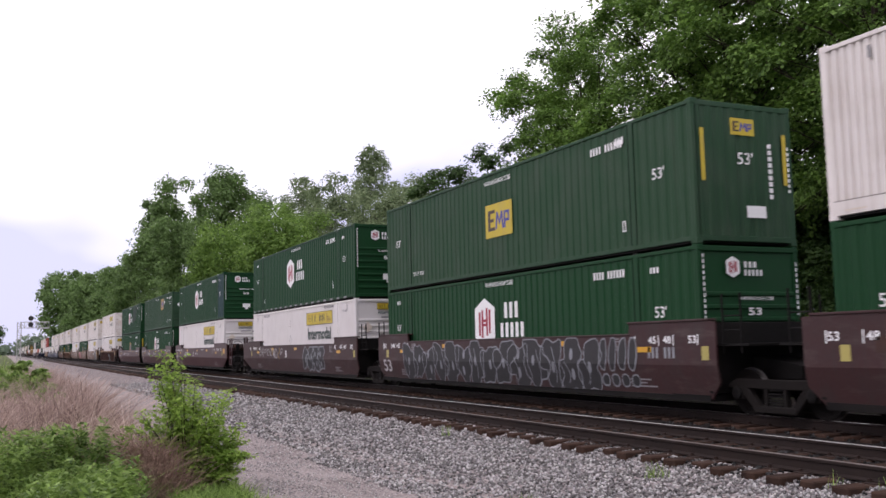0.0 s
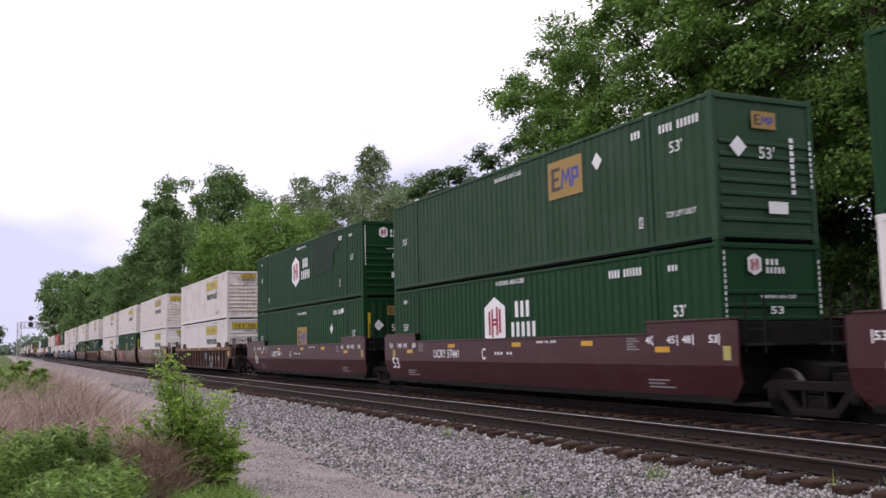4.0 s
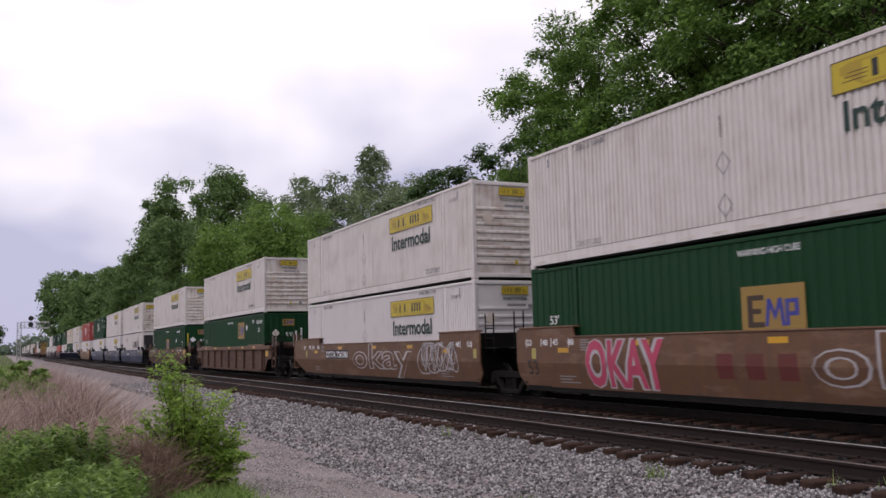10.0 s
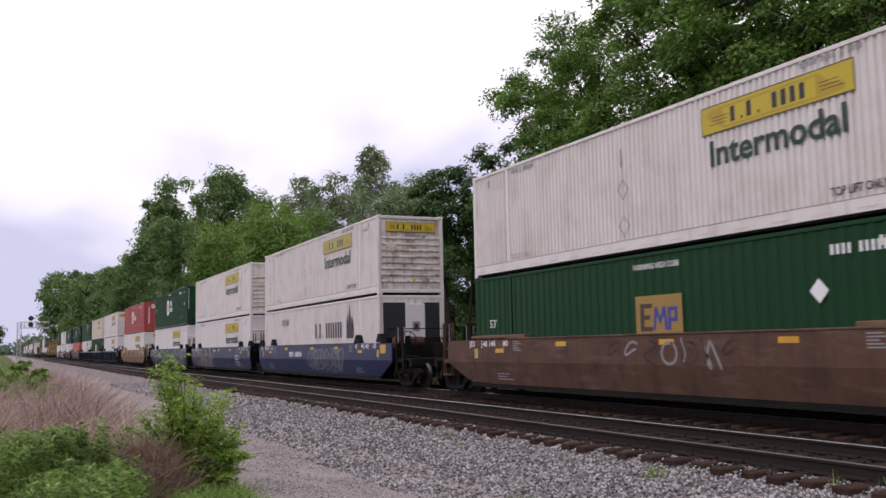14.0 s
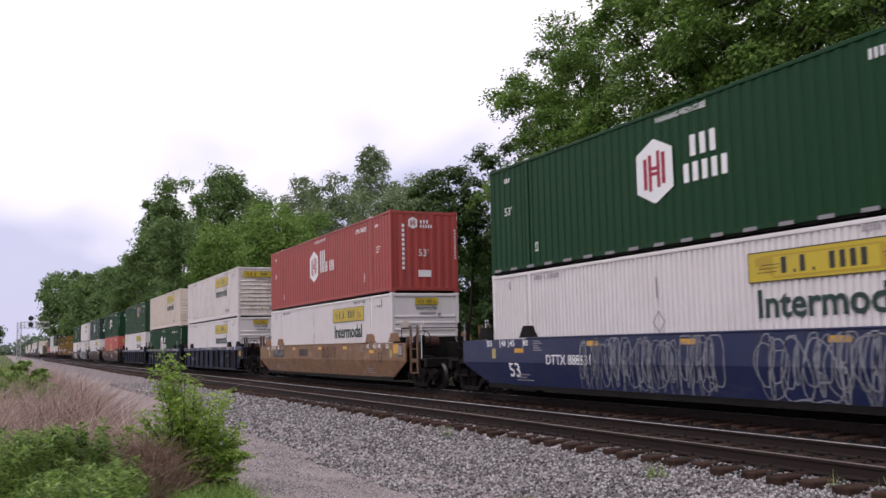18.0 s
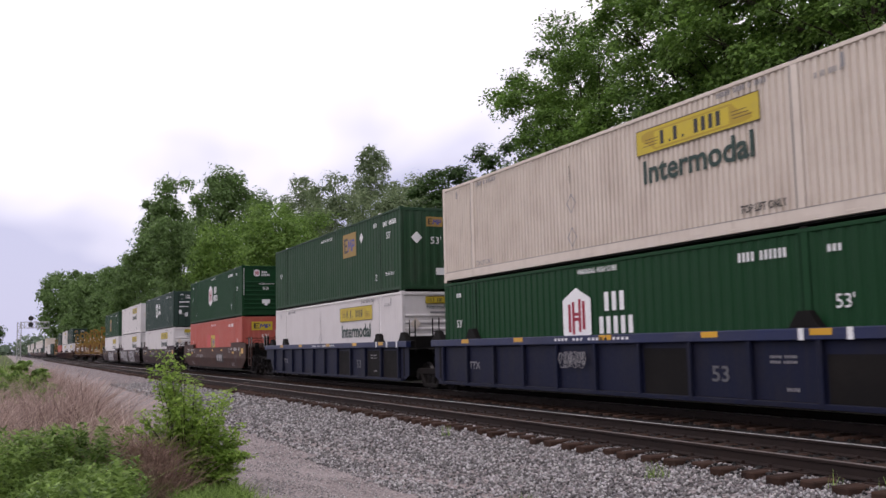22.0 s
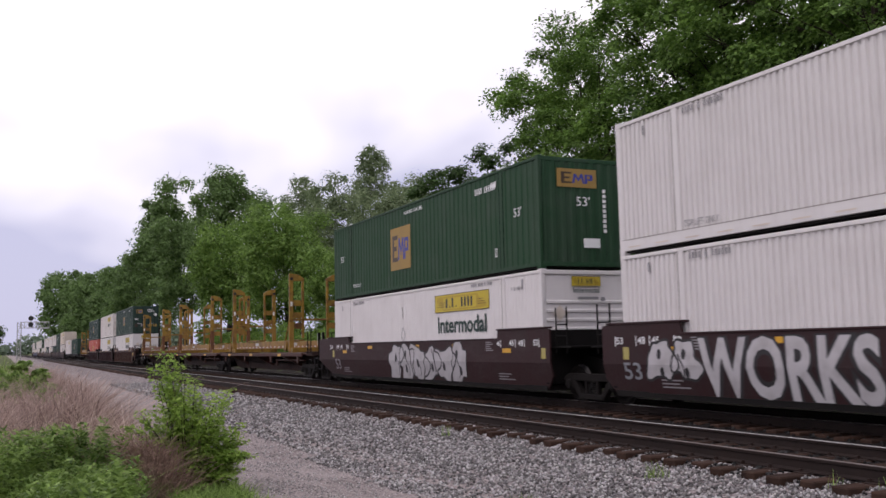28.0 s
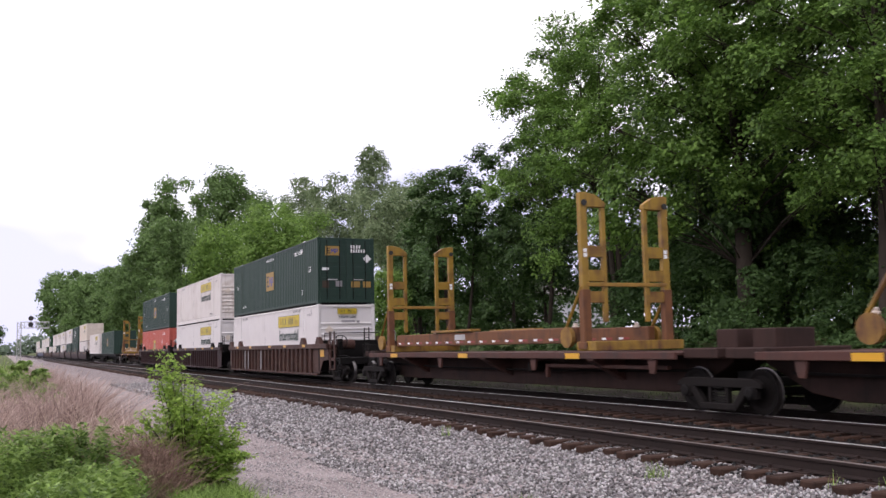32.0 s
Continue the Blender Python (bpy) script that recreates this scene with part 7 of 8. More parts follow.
def tree(name, label, x, y, top, R, z0, mat, seed, leaves, leaf, boughs, sprays, spray_r, trunk_r=0.25, group="", lean=(0.0, 0.0), category="tree", stems=1, fork=0.62, twigs=True, thick=0.40, square=2.4, rough=0.38, ball=False):
    rng = np.random.RandomState(seed)
    gz = float(ground_z(y))
    ob = tagged(new(name), label, category, group=group)
    ob.location = (x, y, gz - 0.1)
    H = top - gz + 0.1
    ends, cs, own, up = crown_frame(rng, H, R, z0, boughs, sprays, spray_r, lean, square)
    q = ball_leaves(rng, cs, spray_r, leaves, leaf) if ball else spray_leaves(rng, cs, up, spray_r, leaves, leaf, thick, rough)
    c = new("crown", quads_mesh("crown", q, mat))
    c.parent = ob
    tr, stem = Shape(), []
    for k in range(stems):
        bx, by = (0, 0) if stems == 1 else (rng.uniform(-0.5, 0.5), rng.uniform(-0.4, 0.4))
        tip = Vector((lean[0] * 0.55 + bx * 4 + rng.uniform(-0.4, 0.4), lean[1] * 0.55 + by * 3 + rng.uniform(-0.4, 0.4), z0 + (H - z0) * fork * rng.uniform(0.9, 1.12)))
        path = [Vector((bx, by, 0)).lerp(tip, t) + Vector((math.sin(t * 5 + seed + k), math.cos(t * 4 + seed + k), 0)) * (0.14 * t) for t in np.linspace(0, 1, 11)]
        path[0] = path[0] + Vector((0, 0, -0.1))
        tr.tube(path, trunk_r / (1 if stems == 1 else stems ** 0.45), 9, trunk_r * 0.16)
        stem.append(path)
    part("trunk", tr.mesh("trunk", smooth=True), "bark", ob)
    lb = Shape()
    for i, e in enumerate(ends):
        e = Vector(e)
        path = min(stem, key=lambda q: (q[6].xy - e.xy).length)
        flat_d = (path[6].xy - e.xy).length
        want = e.z - 0.55 * flat_d - 0.4
        a = min(path[2:], key=lambda q: abs(q.z - want))
        m1 = a.lerp(e, 0.5) + Vector((rng.uniform(-0.25, 0.25), rng.uniform(-0.25, 0.25), 0.07 * flat_d))
        thickness = trunk_r * 0.065 * (0.8 + 0.12 * (e - a).length)
        lb.tube([a, a.lerp(m1, 0.5) + Vector((0, 0, 0.05 * flat_d)), m1, m1.lerp(e, 0.55) + Vector((rng.uniform(-0.1, 0.1), 0, 0.08)), e], thickness, 5, thickness * 0.3)
        if twigs:
            for s_ in cs[own == i]:
                s_ = Vector(s_)
                f = m1.lerp(e, rng.uniform(0.3, 1.0))
                lb.tube([f, f.lerp(s_, 0.55) + Vector((0, 0, rng.uniform(-0.05, 0.12))), s_], thickness * 0.34, 3, thickness * 0.12)
    part("branchwork", lb.mesh("branchwork", smooth=True), "bark", ob)
    return ob


BIG = "tall broad-crowned tree in full dark green leaf behind the tracks"
BT = "trees behind the tracks"
tree("oak_tree", "leafy broad tree with an open crown and visible limbs", -36.9, 13.0, 17.7, 5.0, 4.6, "leaf_oak", 12, 80000, 0.165, 74, 820, 0.66, 0.30, BT, (-3.8, 0.6), stems=3, thick=0.29, square=4.2)
tree("oak_tree", BIG, -26.4, 11.5, 20.5, 5.6, 4.2, "leaf_oak", 11, 122000, 0.175, 130, 1400, 0.68, 0.40, BT, (-0.5, 0.0), thick=0.30, square=3.2)
tree("oak_tree", BIG, -19.4, 10.2, 18.5, 4.9, 4.4, "leaf_oak", 13, 66000, 0.15, 70, 800, 0.60, 0.34, BT, (0.6, 0.0), thick=0.30, square=3.0)
tree("oak_tree", BIG, -11.5, 10.5, 17.0, 4.2, 3.0, "leaf_oak", 14, 9000, 0.36, 30, 150, 0.8, 0.36, BT, twigs=False)
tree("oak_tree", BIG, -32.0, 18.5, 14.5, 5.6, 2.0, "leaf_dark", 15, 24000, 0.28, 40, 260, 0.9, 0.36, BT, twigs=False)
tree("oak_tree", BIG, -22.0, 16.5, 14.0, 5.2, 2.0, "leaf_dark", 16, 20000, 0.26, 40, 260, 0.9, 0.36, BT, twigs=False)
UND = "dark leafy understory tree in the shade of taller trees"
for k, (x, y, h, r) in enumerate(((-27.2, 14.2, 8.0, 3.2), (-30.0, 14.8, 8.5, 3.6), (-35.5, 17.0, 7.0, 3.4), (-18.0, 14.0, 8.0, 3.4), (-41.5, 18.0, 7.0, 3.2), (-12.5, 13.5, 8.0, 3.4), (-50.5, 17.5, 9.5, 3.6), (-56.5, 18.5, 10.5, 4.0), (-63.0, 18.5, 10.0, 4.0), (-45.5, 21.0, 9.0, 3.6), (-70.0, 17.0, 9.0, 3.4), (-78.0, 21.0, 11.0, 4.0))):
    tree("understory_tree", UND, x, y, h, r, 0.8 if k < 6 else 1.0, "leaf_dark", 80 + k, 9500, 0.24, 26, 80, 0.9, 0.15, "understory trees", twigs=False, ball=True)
# the bright leaf colour stands in for backlit foliage behind the trunks
tree("understory_tree", "young tree behind the darker trunks, leaves coloured bright as backlit", -24.6, 17.6, 10.0, 2.8, 1.6, "leaf_light", 98, 13000, 0.17, 30, 100, 0.7, 0.14, "understory trees", twigs=False, ball=True)
tree("sumac_tree", "low spreading dark green tree with several thin trunks", -47.9, 10.0, 11.8, 3.4, 4.0, "leaf_dark", 17, 24000, 0.20, 30, 210, 0.62, 0.19, stems=3, thick=0.26)
tree("sumac_tree", "dark green spreading tree with bare lower trunks", -45.0, 14.0, 13.1, 3.7, 4.2, "leaf_dark", 18, 24000, 0.20, 30, 210, 0.62, 0.19, stems=2, thick=0.26)
PALE = "tall pale grey-green tree rising behind the others"
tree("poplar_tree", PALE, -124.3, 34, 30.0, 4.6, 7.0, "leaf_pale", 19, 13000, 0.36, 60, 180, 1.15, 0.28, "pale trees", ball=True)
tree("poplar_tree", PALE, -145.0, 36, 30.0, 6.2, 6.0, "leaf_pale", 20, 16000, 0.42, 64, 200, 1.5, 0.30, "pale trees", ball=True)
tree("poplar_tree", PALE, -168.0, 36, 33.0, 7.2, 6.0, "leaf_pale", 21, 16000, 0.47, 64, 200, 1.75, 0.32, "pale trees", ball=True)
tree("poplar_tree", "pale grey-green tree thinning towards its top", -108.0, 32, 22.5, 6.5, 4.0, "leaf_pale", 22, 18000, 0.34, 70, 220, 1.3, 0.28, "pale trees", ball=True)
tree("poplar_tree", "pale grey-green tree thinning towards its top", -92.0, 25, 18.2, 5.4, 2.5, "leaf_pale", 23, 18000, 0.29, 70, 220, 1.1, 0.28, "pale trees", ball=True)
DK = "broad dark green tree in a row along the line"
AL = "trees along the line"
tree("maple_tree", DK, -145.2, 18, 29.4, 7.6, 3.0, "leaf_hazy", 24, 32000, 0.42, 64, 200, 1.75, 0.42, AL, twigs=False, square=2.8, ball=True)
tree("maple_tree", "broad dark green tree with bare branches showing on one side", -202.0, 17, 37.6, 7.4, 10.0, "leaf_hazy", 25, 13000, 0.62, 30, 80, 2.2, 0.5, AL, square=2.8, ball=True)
tree("maple_tree", "fresh bright green tree beside the tracks", -88.6, 11.5, 15.4, 6.8, 1.2, "leaf_light", 26, 32000, 0.29, 80, 260, 1.25, 0.28, AL, twigs=False, ball=True)
tree("maple_tree", "fresh bright green tree beside the tracks", -118.0, 12.5, 17.8, 6.8, 1.2, "leaf_light", 27, 25000, 0.36, 70, 220, 1.4, 0.3, AL, twigs=False, ball=True)
tree("maple_tree", "fresh bright green tree beside the tracks", -72.0, 11.0, 9.6, 3.6, 0.8, "leaf_light", 28, 15000, 0.22, 30, 90, 0.85, 0.2, AL, twigs=False, ball=True)
tree("maple_tree", "young fresh green tree beside the tracks", -58.5, 9.6, 6.6, 2.0, 0.7, "leaf_light", 38, 9000, 0.17, 20, 60, 0.6, 0.12, AL, twigs=False, ball=True)
tree("maple_tree", DK, -60.0, 13.0, 8.6, 3.2, 0.8, "leaf_dark", 36, 12000, 0.22, 26, 78, 0.8, 0.2, AL, twigs=False, ball=True)
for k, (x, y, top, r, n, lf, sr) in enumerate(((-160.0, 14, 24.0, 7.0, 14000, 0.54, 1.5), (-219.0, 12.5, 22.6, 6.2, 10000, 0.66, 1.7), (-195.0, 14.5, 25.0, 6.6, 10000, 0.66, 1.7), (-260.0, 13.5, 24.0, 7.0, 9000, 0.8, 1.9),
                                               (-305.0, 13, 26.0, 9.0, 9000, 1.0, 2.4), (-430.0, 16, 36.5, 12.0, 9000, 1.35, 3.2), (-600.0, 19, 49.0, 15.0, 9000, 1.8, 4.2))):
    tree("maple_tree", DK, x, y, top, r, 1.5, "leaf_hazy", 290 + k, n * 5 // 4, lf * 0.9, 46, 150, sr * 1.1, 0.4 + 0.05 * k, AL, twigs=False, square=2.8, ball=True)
tree("roadside_tree", "small leafy tree at the edge of the fields", -150.0, -15.6, 5.5, 2.3, 0.5, "leaf_dark", 35, 5000, 0.30, 20, 90, 0.6, 0.15, twigs=False)


def hedge(name, label, spots, mat, seed, leaf, per, kind="stuff", category="undergrowth"):
    """Low uneven masses of leafy sprays along the ground: x, y, radius, height."""
    rng = np.random.RandomState(seed)
    Q = []
    for x, y, r, h in spots:
        n = int(per * r * h)
        m = max(6, int(7 * r * h / 2))
        gz = float(ground_z(y))
        cs = np.stack([x + rng.uniform(-r, r, m), y + rng.uniform(-r, r, m) * 0.6, gz + h * rng.uniform(0.08, 0.92, m)], -1)
        out = (cs - np.array([x, y, gz + h * 0.3])) / np.array([r, r, h])
        up = np.array([0, -0.25, 1.0]) + out * 0.6 + rng.normal(size=(m, 3)) * 0.3
        up /= np.linalg.norm(up, axis=1, keepdims=True)
        Q.append(spray_leaves(rng, cs, up, min(r, h) * 0.36, n, leaf, 0.18))
    Q = np.concatenate(Q)
    low = ground_z(Q[:, :, 1].mean(1)) + 0.03 - Q[:, :, 2].min(1)
    Q[:, :, 2] += np.maximum(low, 0)[:, None]
    return tagged(new(name, quads_mesh(name, Q, mat)), label, category, kind=kind)


rg = random.Random(4)
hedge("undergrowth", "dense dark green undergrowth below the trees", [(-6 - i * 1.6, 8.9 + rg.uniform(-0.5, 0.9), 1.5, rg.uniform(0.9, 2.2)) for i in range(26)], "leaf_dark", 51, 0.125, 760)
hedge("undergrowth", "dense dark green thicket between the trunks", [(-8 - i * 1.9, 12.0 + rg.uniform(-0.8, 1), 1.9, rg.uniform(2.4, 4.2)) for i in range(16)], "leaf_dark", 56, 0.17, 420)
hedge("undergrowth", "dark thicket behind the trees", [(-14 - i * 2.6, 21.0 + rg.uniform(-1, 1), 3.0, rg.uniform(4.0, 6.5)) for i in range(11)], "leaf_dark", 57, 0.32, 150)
hedge("undergrowth", "fresh green shrubs below the trees", [(-52 - i * 3.2, 9.0 + rg.uniform(-0.6, 1.0), 2.0, rg.uniform(1.8, 3.6)) for i in range(22)], "leaf_light", 52, 0.23, 330)
# light falling on these shrubs is given by the lighter leaf colour
hedge("undergrowth", "green shrubs between the trunks, coloured light as if lit", [(-16 - i * 3.0, 14.5 + rg.uniform(-1, 1.5), 2.0, rg.uniform(2.5, 4.5)) for i in range(6)], "leaf_light", 53, 0.22, 330)
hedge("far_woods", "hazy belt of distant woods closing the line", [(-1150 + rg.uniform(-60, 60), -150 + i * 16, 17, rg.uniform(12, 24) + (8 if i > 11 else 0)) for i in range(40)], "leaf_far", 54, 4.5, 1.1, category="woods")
hedge("undergrowth", "shrubs screening a pale house", [(-66 - i * 2.2, 21 + rg.uniform(-1, 1), 2.0, rg.uniform(2.2, 4.2)) for i in range(9)] + [(-54 - i * 1.6, 15 + rg.uniform(-1, 1), 1.6, rg.uniform(1.5, 3.2)) for i in range(7)] + [(-57 - i * 2.0, 22 + rg.uniform(-1, 1), 1.9, rg.uniform(2.6, 4.4)) for i in range(5)], "leaf_dark", 58, 0.26, 330)
hedge("far_hedge", "dull green hedge beyond the dry grass", [(-60 - i * 5, -15.5 - rg.uniform(0, 5), 3.0, rg.uniform(1.0, 1.9)) for i in range(16)], "weed", 55, 0.34, 200)


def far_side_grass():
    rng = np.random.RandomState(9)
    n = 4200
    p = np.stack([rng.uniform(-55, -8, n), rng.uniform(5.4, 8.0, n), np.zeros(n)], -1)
    blades("trackside_grass", "low weeds beyond the far track, coloured dark for shade", p, rng.uniform(0.05, 0.16, n), 0.016, "trackweed", rng)


def blades(name, label, p, h, width, mat, rng, bend=0.35, category="grass", tuft=None):
    n = len(p)
    p[:, 2] = ground_z(p[:, 1]) - 0.02
    a = rng.uniform(0, 6.28, n)
    side = np.stack([np.cos(a), np.sin(a), np.zeros(n)], -1) * width * rng.uniform(0.6, 1.4, n)[:, None]
    lean = rng.normal(size=(n, 3)) * np.array([bend, bend, 0])
    if tuft is not None:
        lean = lean * 0.45 + tuft
    mid = p + lean * h[:, None] * 0.35 + np.array([0, 0, 1]) * h[:, None] * 0.55
    tip = p + lean * h[:, None] + np.array([0, 0, 1]) * h[:, None] * rng.uniform(0.85, 1.0, n)[:, None]
    q = np.concatenate([np.stack([p - side, p + side, mid + side * 0.7, mid - side * 0.7], 1), np.stack([mid - side * 0.7, mid + side * 0.7, tip + side * 0.08, tip - side * 0.08], 1)])
    tagged(new(name, quads_mesh(name, q, mat)), label, category, kind="stuff")


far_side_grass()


def dry_grass():
    rng = np.random.RandomState(10)
    n = 52000
    x = -11.9 - rng.uniform(0, 1, n) ** 1.5 * 34
    edge = np.interp(-x, [11, 13, 18, 26, 50], [-12.25, -11.95, -11.45, -11.1, -11.3])
    y = edge - rng.uniform(0, 1, n) ** 1.3 * 6.5
    # the blades stand in tufts that splay outwards
    tufts = 1900
    which = rng.randint(0, tufts, n)
    off = rng.normal(size=(n, 2)) * 0.10
    x, y, edge = x[which] + off[:, 0], y[which] + off[:, 1], edge[which]
    splay = np.stack([off[:, 0] * 3.2, off[:, 1] * 3.2, np.zeros(n)], -1) + (rng.normal(size=(tufts, 3)) * np.array([0.28, 0.28, 0]))[which]
    p = np.stack([x, y, np.zeros(n)], -1)
    lump = 0.75 + 0.3 * np.sin(x * 0.9) * np.cos(y * 1.3) + (rng.uniform(-0.28, 0.28, tufts))[which] + rng.uniform(-0.2, 0.2, n)
    blades("dry_grass", "dry pinkish-brown tall grass beside the road", p, np.clip(lump, 0.3, 1.3) * np.clip((edge - y) * 1.2 + 0.45, 0.4, 1.0) * 1.12, 0.009, "drygrass", rng, 0.45, tuft=splay)
    m = 4200
    q = np.stack([-12.6 - rng.uniform(0, 1, m) ** 1.4 * 18, -11.5 - rng.uniform(0, 4, m), np.zeros(m)], -1)
    blades("bent_straws", "pale broken straws in the dry grass", q, rng.uniform(0.5, 1.3, m), 0.008, "straw", rng, 0.8)


dry_grass()


def roadside_weeds():
    rng = np.random.RandomState(19)
    n = 2000
    x = -19.5 - rng.uniform(0, 1, n) * 20
    p = np.stack([x, -12.95 - rng.uniform(0, 1, n) ** 1.2 * 1.3 + 0.15 * np.sin(x * 2), np.zeros(n)], -1)
    blades("roadside_weeds", "tall yellow-green weeds among the dry grass", p, 1.15 + 0.25 * np.sin(x * 1.3) + rng.uniform(-0.45, 0.35, n), 0.016, "weed", rng, 0.30, "weeds")


roadside_weeds()


def weeds():
    """Leafy weeds in mounds, fresh grass and a lump of dead brush close by the camera."""
    rng = np.random.RandomState(12)
    n = 7000
    x = -8.4 - rng.uniform(0, 1, n) * 4.2
    y = -12.15 - rng.uniform(0, 1, n) ** 0.9 * 2.4
    p = np.stack([x, y, np.zeros(n)], -1)
    hh = np.clip(0.30 + 0.22 * np.sin(x * 2.1 + 1) * np.cos(y * 2.7) + rng.uniform(-0.15, 0.25, n), 0.10, 0.75)
    blades("fresh_grass", "fresh green grass and weeds by the road", p, hh, 0.009, "weed", rng, 0.5)
    P, N, Z, Q, NQ, ZQ = [], [], [], [], [], []
    for k in range(520):
        bx, by = -8.4 - rng.uniform(0, 1) * 3.7, -12.18 - rng.uniform(0, 1) ** 0.8 * 2.1
        h = rng.uniform(0.28, 0.60) + 0.36 * max(0.0, math.sin(bx * 1.7 + by * 2.3))
        lean = rng.normal(size=2) * 0.13
        broad = rng.rand() < 0.30
        gz = float(ground_z(by))
        # leaves stand out from an upright stem in whorls, shorter towards the tip
        m = int(36 + 70 * h)
        for j in range(m):
            s_ = 0.15 + 0.87 * (j + rng.rand()) / m
            a_ = j * 2.4 + rng.uniform(-0.4, 0.4)
            r_ = (0.03 + 0.10 * (1.1 - s_)) * rng.uniform(0.6, 1.2)
            p_ = np.array([bx + lean[0] * s_ + math.cos(a_) * r_, by + lean[1] * s_ + math.sin(a_) * r_, gz + h * s_])
            n_ = np.array([-math.cos(a_) * 0.35, -math.sin(a_) * 0.35, 1.0]) + rng.normal(size=3) * 0.35
            if broad:
                P.append(p_), N.append(n_), Z.append(rng.uniform(0.05, 0.10))
            else:
                Q.append(p_), NQ.append(n_), ZQ.append(rng.uniform(0.07, 0.13))
    P, N, Z, Q, NQ, ZQ = (np.array(v) for v in (P, N, Z, Q, NQ, ZQ))
    tagged(new("broad_weeds", quads_mesh("broad_weeds", leaf_quads(np.array(P), np.array(N), np.array(Z), rng, 0.5), "weed")), "leafy green weeds growing thickly by the road", "weeds", kind="stuff")
    tagged(new("narrow_weeds", quads_mesh("narrow_weeds", leaf_quads(np.array(Q), np.array(NQ), np.array(ZQ), rng, 0.26), "weed")), "feathery yellow-green weeds by the road", "weeds", kind="stuff")
    dead_brush(rng)
    n2 = 2600
    x = -9.4 - rng.uniform(0, 1, n2) * 3.0
    p2 = np.stack([x, -10.95 - rng.uniform(-0.25, 0.6, n2), np.zeros(n2)], -1)
    blades("road_edge_grass", "short green grass at the edge of the road", p2, rng.uniform(0.06, 0.26, n2), 0.008, "weed", rng, 0.6)


def arcs(name, label, base, tip, bow, width, mat, rng, category="brush", steps=6):
    """Thin bowed stalks from base to tip as narrow ribbons."""
    n = len(base)
    t = np.linspace(0, 1, steps + 1)[None, :, None]
    line = base[:, None] * (1 - t) + tip[:, None] * t + bow[:, None] * np.sin(t * math.pi)
    side = np.cross(tip - base, rng.normal(size=(n, 3)))
    side /= np.maximum(np.linalg.norm(side, axis=1, keepdims=True), 1e-6)
    wd = (width * rng.uniform(0.6, 1.4, n))[:, None, None] * (1.05 - 0.75 * t)
    a, b = line - side[:, None] * wd, line + side[:, None] * wd
    q = np.stack([a[:, :-1], b[:, :-1], b[:, 1:], a[:, 1:]], 2).reshape(-1, 4, 3)
    return tagged(new(name, quads_mesh(name, q, mat)), label, category, kind="stuff")


OUT, AWAY = np.array([0.426, 0.905, 0.0]), np.array([-0.905, 0.426, 0.0])
SHRUB = np.array([-12.2, -11.2, float(ground_z(-11.2)) - 0.02])


def dead_brush(rng):
    """A sagging mound of last year's stalks, bowed over every way."""
    m = 3600
    u, w = rng.normal(size=m) * 0.22 - 0.44, rng.normal(size=m) * 0.22 - 0.42
    base = SHRUB + OUT * u[:, None] + AWAY * w[:, None]
    base[:, 2] = ground_z(base[:, 1]) - 0.01
    dome = np.clip(1.0 - ((u + 0.44) / 0.66) ** 2 - ((w + 0.42) / 0.8) ** 2, 0.15, 1)
    tip = base + OUT * (rng.normal(size=m) * 0.26)[:, None] + AWAY * (rng.normal(size=m) * 0.26)[:, None]
    tip[:, 2] += rng.uniform(0.12, 0.78, m) * dome
    bow = np.stack([rng.normal(size=m) * 0.10, rng.normal(size=m) * 0.10, rng.uniform(0.02, 0.26, m) * dome], -1)
    arcs("dead_brush", "tangled dead brown brush beside the shrub", base, tip, bow, 0.0045, "deadbrush", rng)
    k = 26
    base = SHRUB + OUT * rng.uniform(-1.0, 0.1, k)[:, None] + AWAY * rng.uniform(-0.35, 0.2, k)[:, None]
    base[:, 2] = ground_z(base[:, 1])
    tip = base + OUT * rng.uniform(-0.3, 0.55, k)[:, None] + np.array([0, 0, 1.0]) * rng.uniform(0.25, 0.75, k)[:, None]
    arcs("dead_stalks", "pale dead stalks leaning across the brush", base, tip, rng.normal(size=(k, 3)) * 0.04, 0.005, "straw", rng)


weeds()


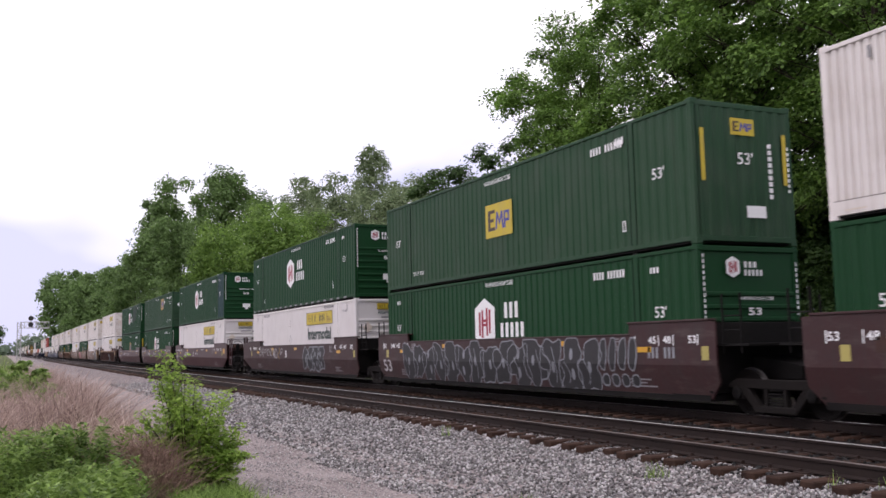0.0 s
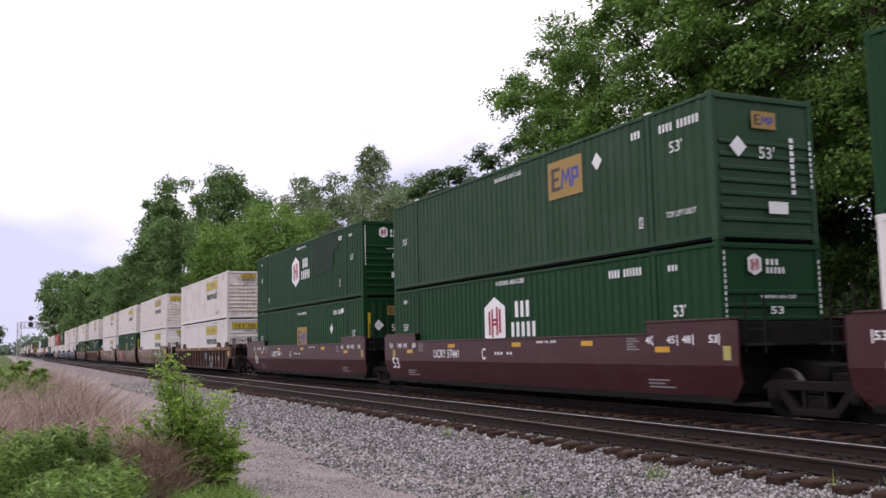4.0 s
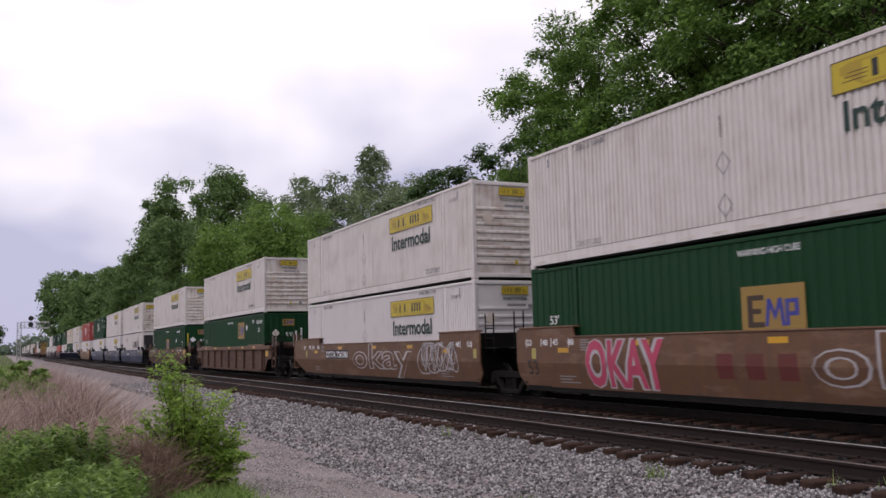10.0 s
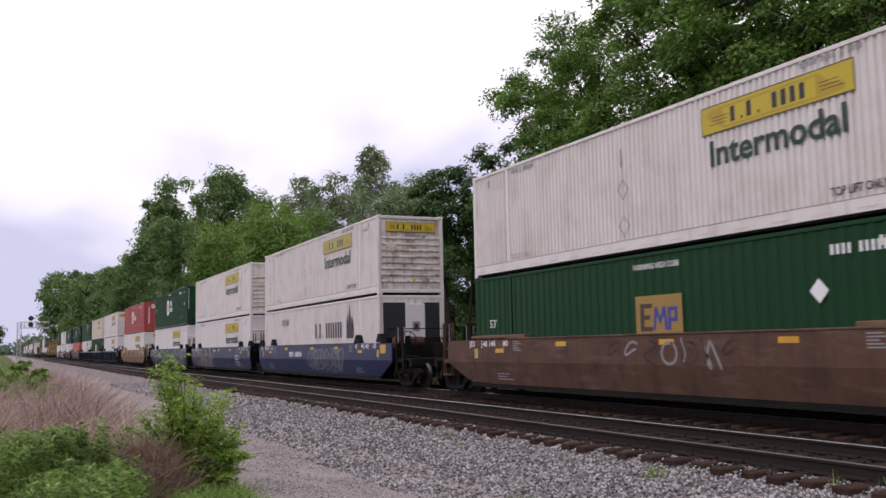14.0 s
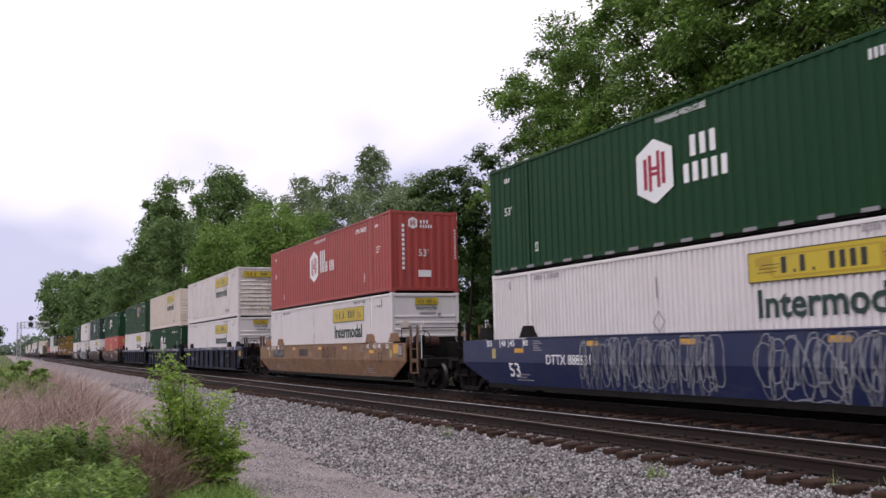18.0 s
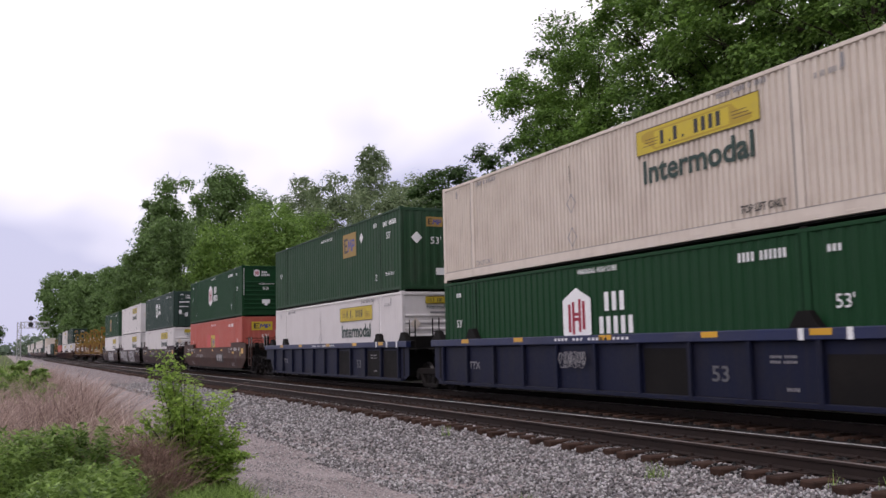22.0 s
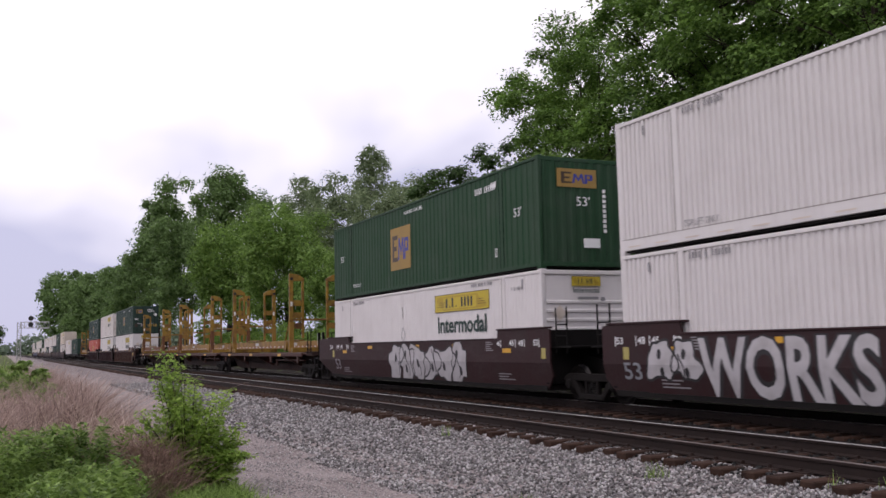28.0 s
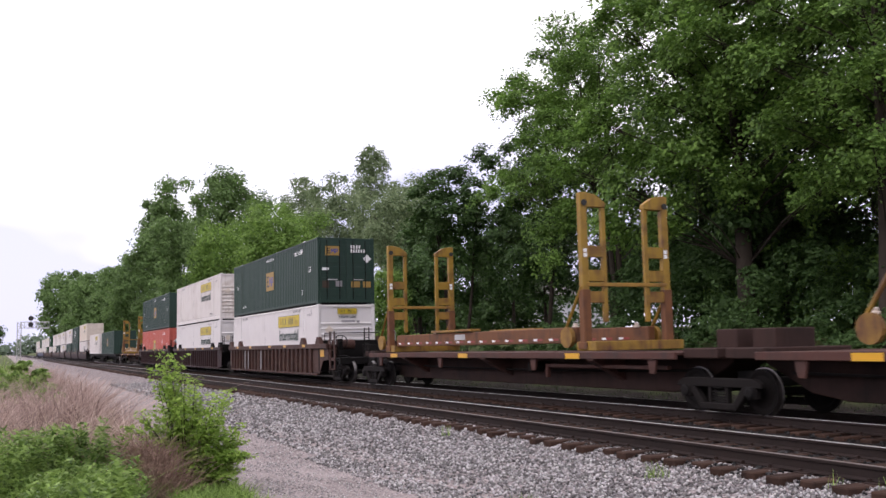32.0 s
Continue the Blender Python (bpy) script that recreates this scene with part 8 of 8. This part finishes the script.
def bush():
    """The young leafy shrub at the road's edge: arching stems with side twigs, tall on one side and spreading low towards the road."""
    ob = tagged(new("shrub"), "bright green leafy shrub growing at the edge of the gravel road", "bush")
    ob.location = SHRUB
    rng = np.random.RandomState(77)
    P, N, Z = [], [], []
    out, away = Vector(OUT), Vector(AWAY)
    # (stems, reach from, reach to, height from, height to)
    for count, r0, r1, h0, h1 in ((7, -0.46, -0.20, 1.42, 1.76), (9, -0.30, 0.10, 1.05, 1.42), (9, 0.00, 0.42, 0.95, 1.28), (12, 0.20, 0.62, 0.55, 0.95), (9, 0.50, 0.86, 0.36, 0.64), (18, -0.10, 0.66, 0.10, 0.45), (5, -0.68, -0.42, 0.72, 1.08)):
        for k in range(count):
            u = rng.rand()
            reach, h = r0 + (r1 - r0) * u, h0 + (h1 - h0) * rng.rand()
            w = rng.uniform(-0.42, 0.42)
            base = out * (reach * 0.30 - 0.03) + away * (w * 0.25)
            tip = out * reach + away * w + Vector((0, 0, h))
            bow = out * (-0.10 * reach) + Vector((0, 0, 0.16 * abs(reach)))
            at = lambda t: base.lerp(tip, t) + bow * math.sin(min(1.0, t) * math.pi)
            part("stem", Shape().tube([at(t) for t in np.linspace(0, 1, 7)], 0.011, 5, 0.003).mesh("stem", smooth=True), "bark", ob)
            full = (tip - base).length
            twigs = int(12 + 13 * full)
            for j in range(twigs):
                t = 0.22 + 0.80 * (j + rng.rand()) / twigs
                p = np.array(at(t))
                a = j * 2.4 + rng.uniform(-0.5, 0.5)
                d = np.array([math.cos(a), math.sin(a), rng.uniform(0.15, 0.8)])
                length = rng.uniform(0.10, 0.26) * (1.15 - 0.65 * t)
                m = 6 + int(length * 26)
                for i in range(m):
                    f = (i + 1) / m
                    sway = np.cross(d, [0, 0, 1.0]) * (0.045 * (1 if i % 2 else -1))
                    P.append(p + d * length * f + sway - np.array([0, 0, 0.12 * (length * f) ** 2]) + rng.normal(size=3) * 0.012)
                    N.append(np.array([0, 0, 0.9]) + d * 0.3 + rng.normal(size=3) * 0.42)
                    Z.append(rng.uniform(0.045, 0.085) * (1.1 - 0.2 * t))
    c = new("foliage", quads_mesh("foliage", leaf_quads(np.array(P), np.array(N), np.array(Z), rng, 0.52), "leaf_bush"))
    c.parent = ob


bush()


hedge("leafy_weeds", "bright green leafy weeds standing above the dry grass", [(-20.0 - rg.uniform(0, 5), -13.75 + i * 0.085 + rg.uniform(-0.15, 0.15), rg.uniform(0.30, 0.5), 1.95 - 0.045 * i + rg.uniform(-0.25, 0.12)) for i in range(16)], "weed", 59, 0.085, 2300, category="weeds")


def ballast_weeds():
    rng = np.random.RandomState(15)
    for x, y, n, h in ((-8.75, -8.35, 60, 0.20), (-9.9, -5.75, 26, 0.22), (-7.55, -5.2, 12, 0.20), (-6.95, -5.0, 12, 0.24), (-16.5, -5.6, 20, 0.2)):
        p = np.stack([x + rng.normal(size=n) * 0.06, y + rng.normal(size=n) * 0.06, np.zeros(n)], -1)
        p[:, 2] = ground_z(p[:, 1])
        a = rng.uniform(0, 6.28, n)
        side = np.stack([np.cos(a), np.sin(a), np.zeros(n)], -1) * 0.006
        hh = h * rng.uniform(0.5, 1.1, n)
        lean = rng.normal(size=(n, 3)) * np.array([0.3, 0.3, 0])
        tip = p + (lean + np.array([0, 0, 1])) * hh[:, None]
        tagged(new("weed_tuft", quads_mesh("weed_tuft", np.stack([p - side, p + side, tip + side * 0.2, tip - side * 0.2], 1), "weed")), "small green weed growing out of the ballast", "weed", group="weeds in the ballast")


ballast_weeds()

# ---- house glimpsed through the trees ----


def house():
    ob = tagged(new("house"), "pale sided house half hidden behind trees", "house")
    ob.location = (-74.0, 30.0, float(ground_z(30.0)))
    part("wall", kept("hw", lambda: Shape().prism([(-8, 0), (8, 0), (8, 2.9), (0, 4.6), (-8, 2.9)][::-1], -4, 4).mesh("wall")), "hwall", ob)
    for sg in (-1, 1):
        part("roof", kept(("hr", sg), lambda: Shape().prism([(0, 4.85), (sg * 8.6, 2.95), (sg * 8.6, 2.75), (0, 4.6)], -4.5, 4.5).mesh("roof")), "hroof", ob)
    for x in (-4.5, 0.0, 4.5):
        w = part("window", kept("hwin", lambda: Shape().box(-0.6, 0.6, -0.04, 0.02, 0, 1.3).mesh("window")), "ink", ob, (x, -4.02, 0.9))
        part("window_frame", kept("hwinf", lambda: Shape().box(-0.7, 0.7, -0.06, 0.0, -0.1, 0).box(-0.7, 0.7, -0.06, 0.0, 1.3, 1.4).box(-0.7, -0.6, -0.06, 0.0, 0, 1.3).box(0.6, 0.7, -0.06, 0.0, 0, 1.3).mesh("window_frame")), "inkwhite", w)


house()

# ---- signal gantry far down the line ----


def signal_gantry():
    ob = tagged(new("signal_gantry"), "grey lattice railway signal gantry with two signal heads", "railway signal")
    ob.location = (-260.0, 0, 0)
    def lattice(a, b, w, n):
        s = Shape()
        a, b = Vector(a), Vector(b)
        side = Vector((0, 0, w)) if abs((b - a).y) > abs((b - a).z) else Vector((0, w, 0))
        s.tube([a, b], 0.10, 4).tube([a + side, b + side], 0.10, 4)
        for i in range(n):
            p, q = a.lerp(b, i / n), a.lerp(b, (i + 1) / n)
            s.tube([p, q + side] if i % 2 else [p + side, q], 0.06, 4)
            s.tube([p, p + side], 0.06, 4)
        return s
    part("mast", lattice((0, -10.6, -0.4), (0, -10.6, 9.4), 0.9, 9).mesh("mast"), "galv", ob)
    part("boom", lattice((0, -9.9, 7.9), (0, -3.2, 7.9), 1.5, 7).mesh("boom"), "galv", ob)
    part("walkway", Shape().box(-0.5, 0.5, -6.2, -3.2, 7.7, 7.85).mesh("walkway"), "galv", ob)
    part("railing", Shape().tube([(0.5, -6.2, 9.3), (0.5, -3.2, 9.3)], 0.05, 4).tube([(0.5, -6.2, 7.8), (0.5, -6.2, 9.3)], 0.05, 4).tube([(0.5, -3.2, 7.8), (0.5, -3.2, 9.3)], 0.05, 4).mesh("railing"), "galv", ob)
    for z in (8.7, 10.3):
        h = part("signal_head", kept("sighead", lambda: Shape().lathe([(-0.1, 0.62), (0.1, 0.62)], 16).mesh("signal_head")), "ink", ob, (0.6, -7.5, z), turn=(0, 0, 90))
        part("hood", kept("sighood", lambda: Shape().lathe([(0.1, 0.2), (0.5, 0.2)], 10).mesh("hood")), "ink", h)
    part("head_post", Shape().tube([(0.4, -7.5, 8.0), (0.4, -7.5, 11.2)], 0.08, 5).mesh("head_post"), "galv", ob)


signal_gantry()

# ---- motion of the train ----
CLIP = 32.0


def run(t):
    """Metres that the train has gone after t seconds."""
    return 15.8377 * t + 0.0022089 * t * t


def motions():
    for ob, s, z in TRAIN:
        walk(ob, [(t, pose(s + run(t), 0, z)) for t in (0.0, 8.0, 16.0, 24.0, CLIP)])
    for group in WHEELS:
        first = group[0]
        x = first.location.x
        turn = math.degrees(15.9 / 0.425)
        walk(first, [(k / FPS, pose(x, 0, 0.425, 0, turn * k / FPS % 360, 0)) for k in range(int(CLIP * FPS) + 1)])
        done = first.animation_data
        for w in group[1:]:
            w.rotation_mode = "QUATERNION"
            keys = w.animation_data_create()
            keys.action = done.action
            keys.action_slot = done.action_slot


motions()
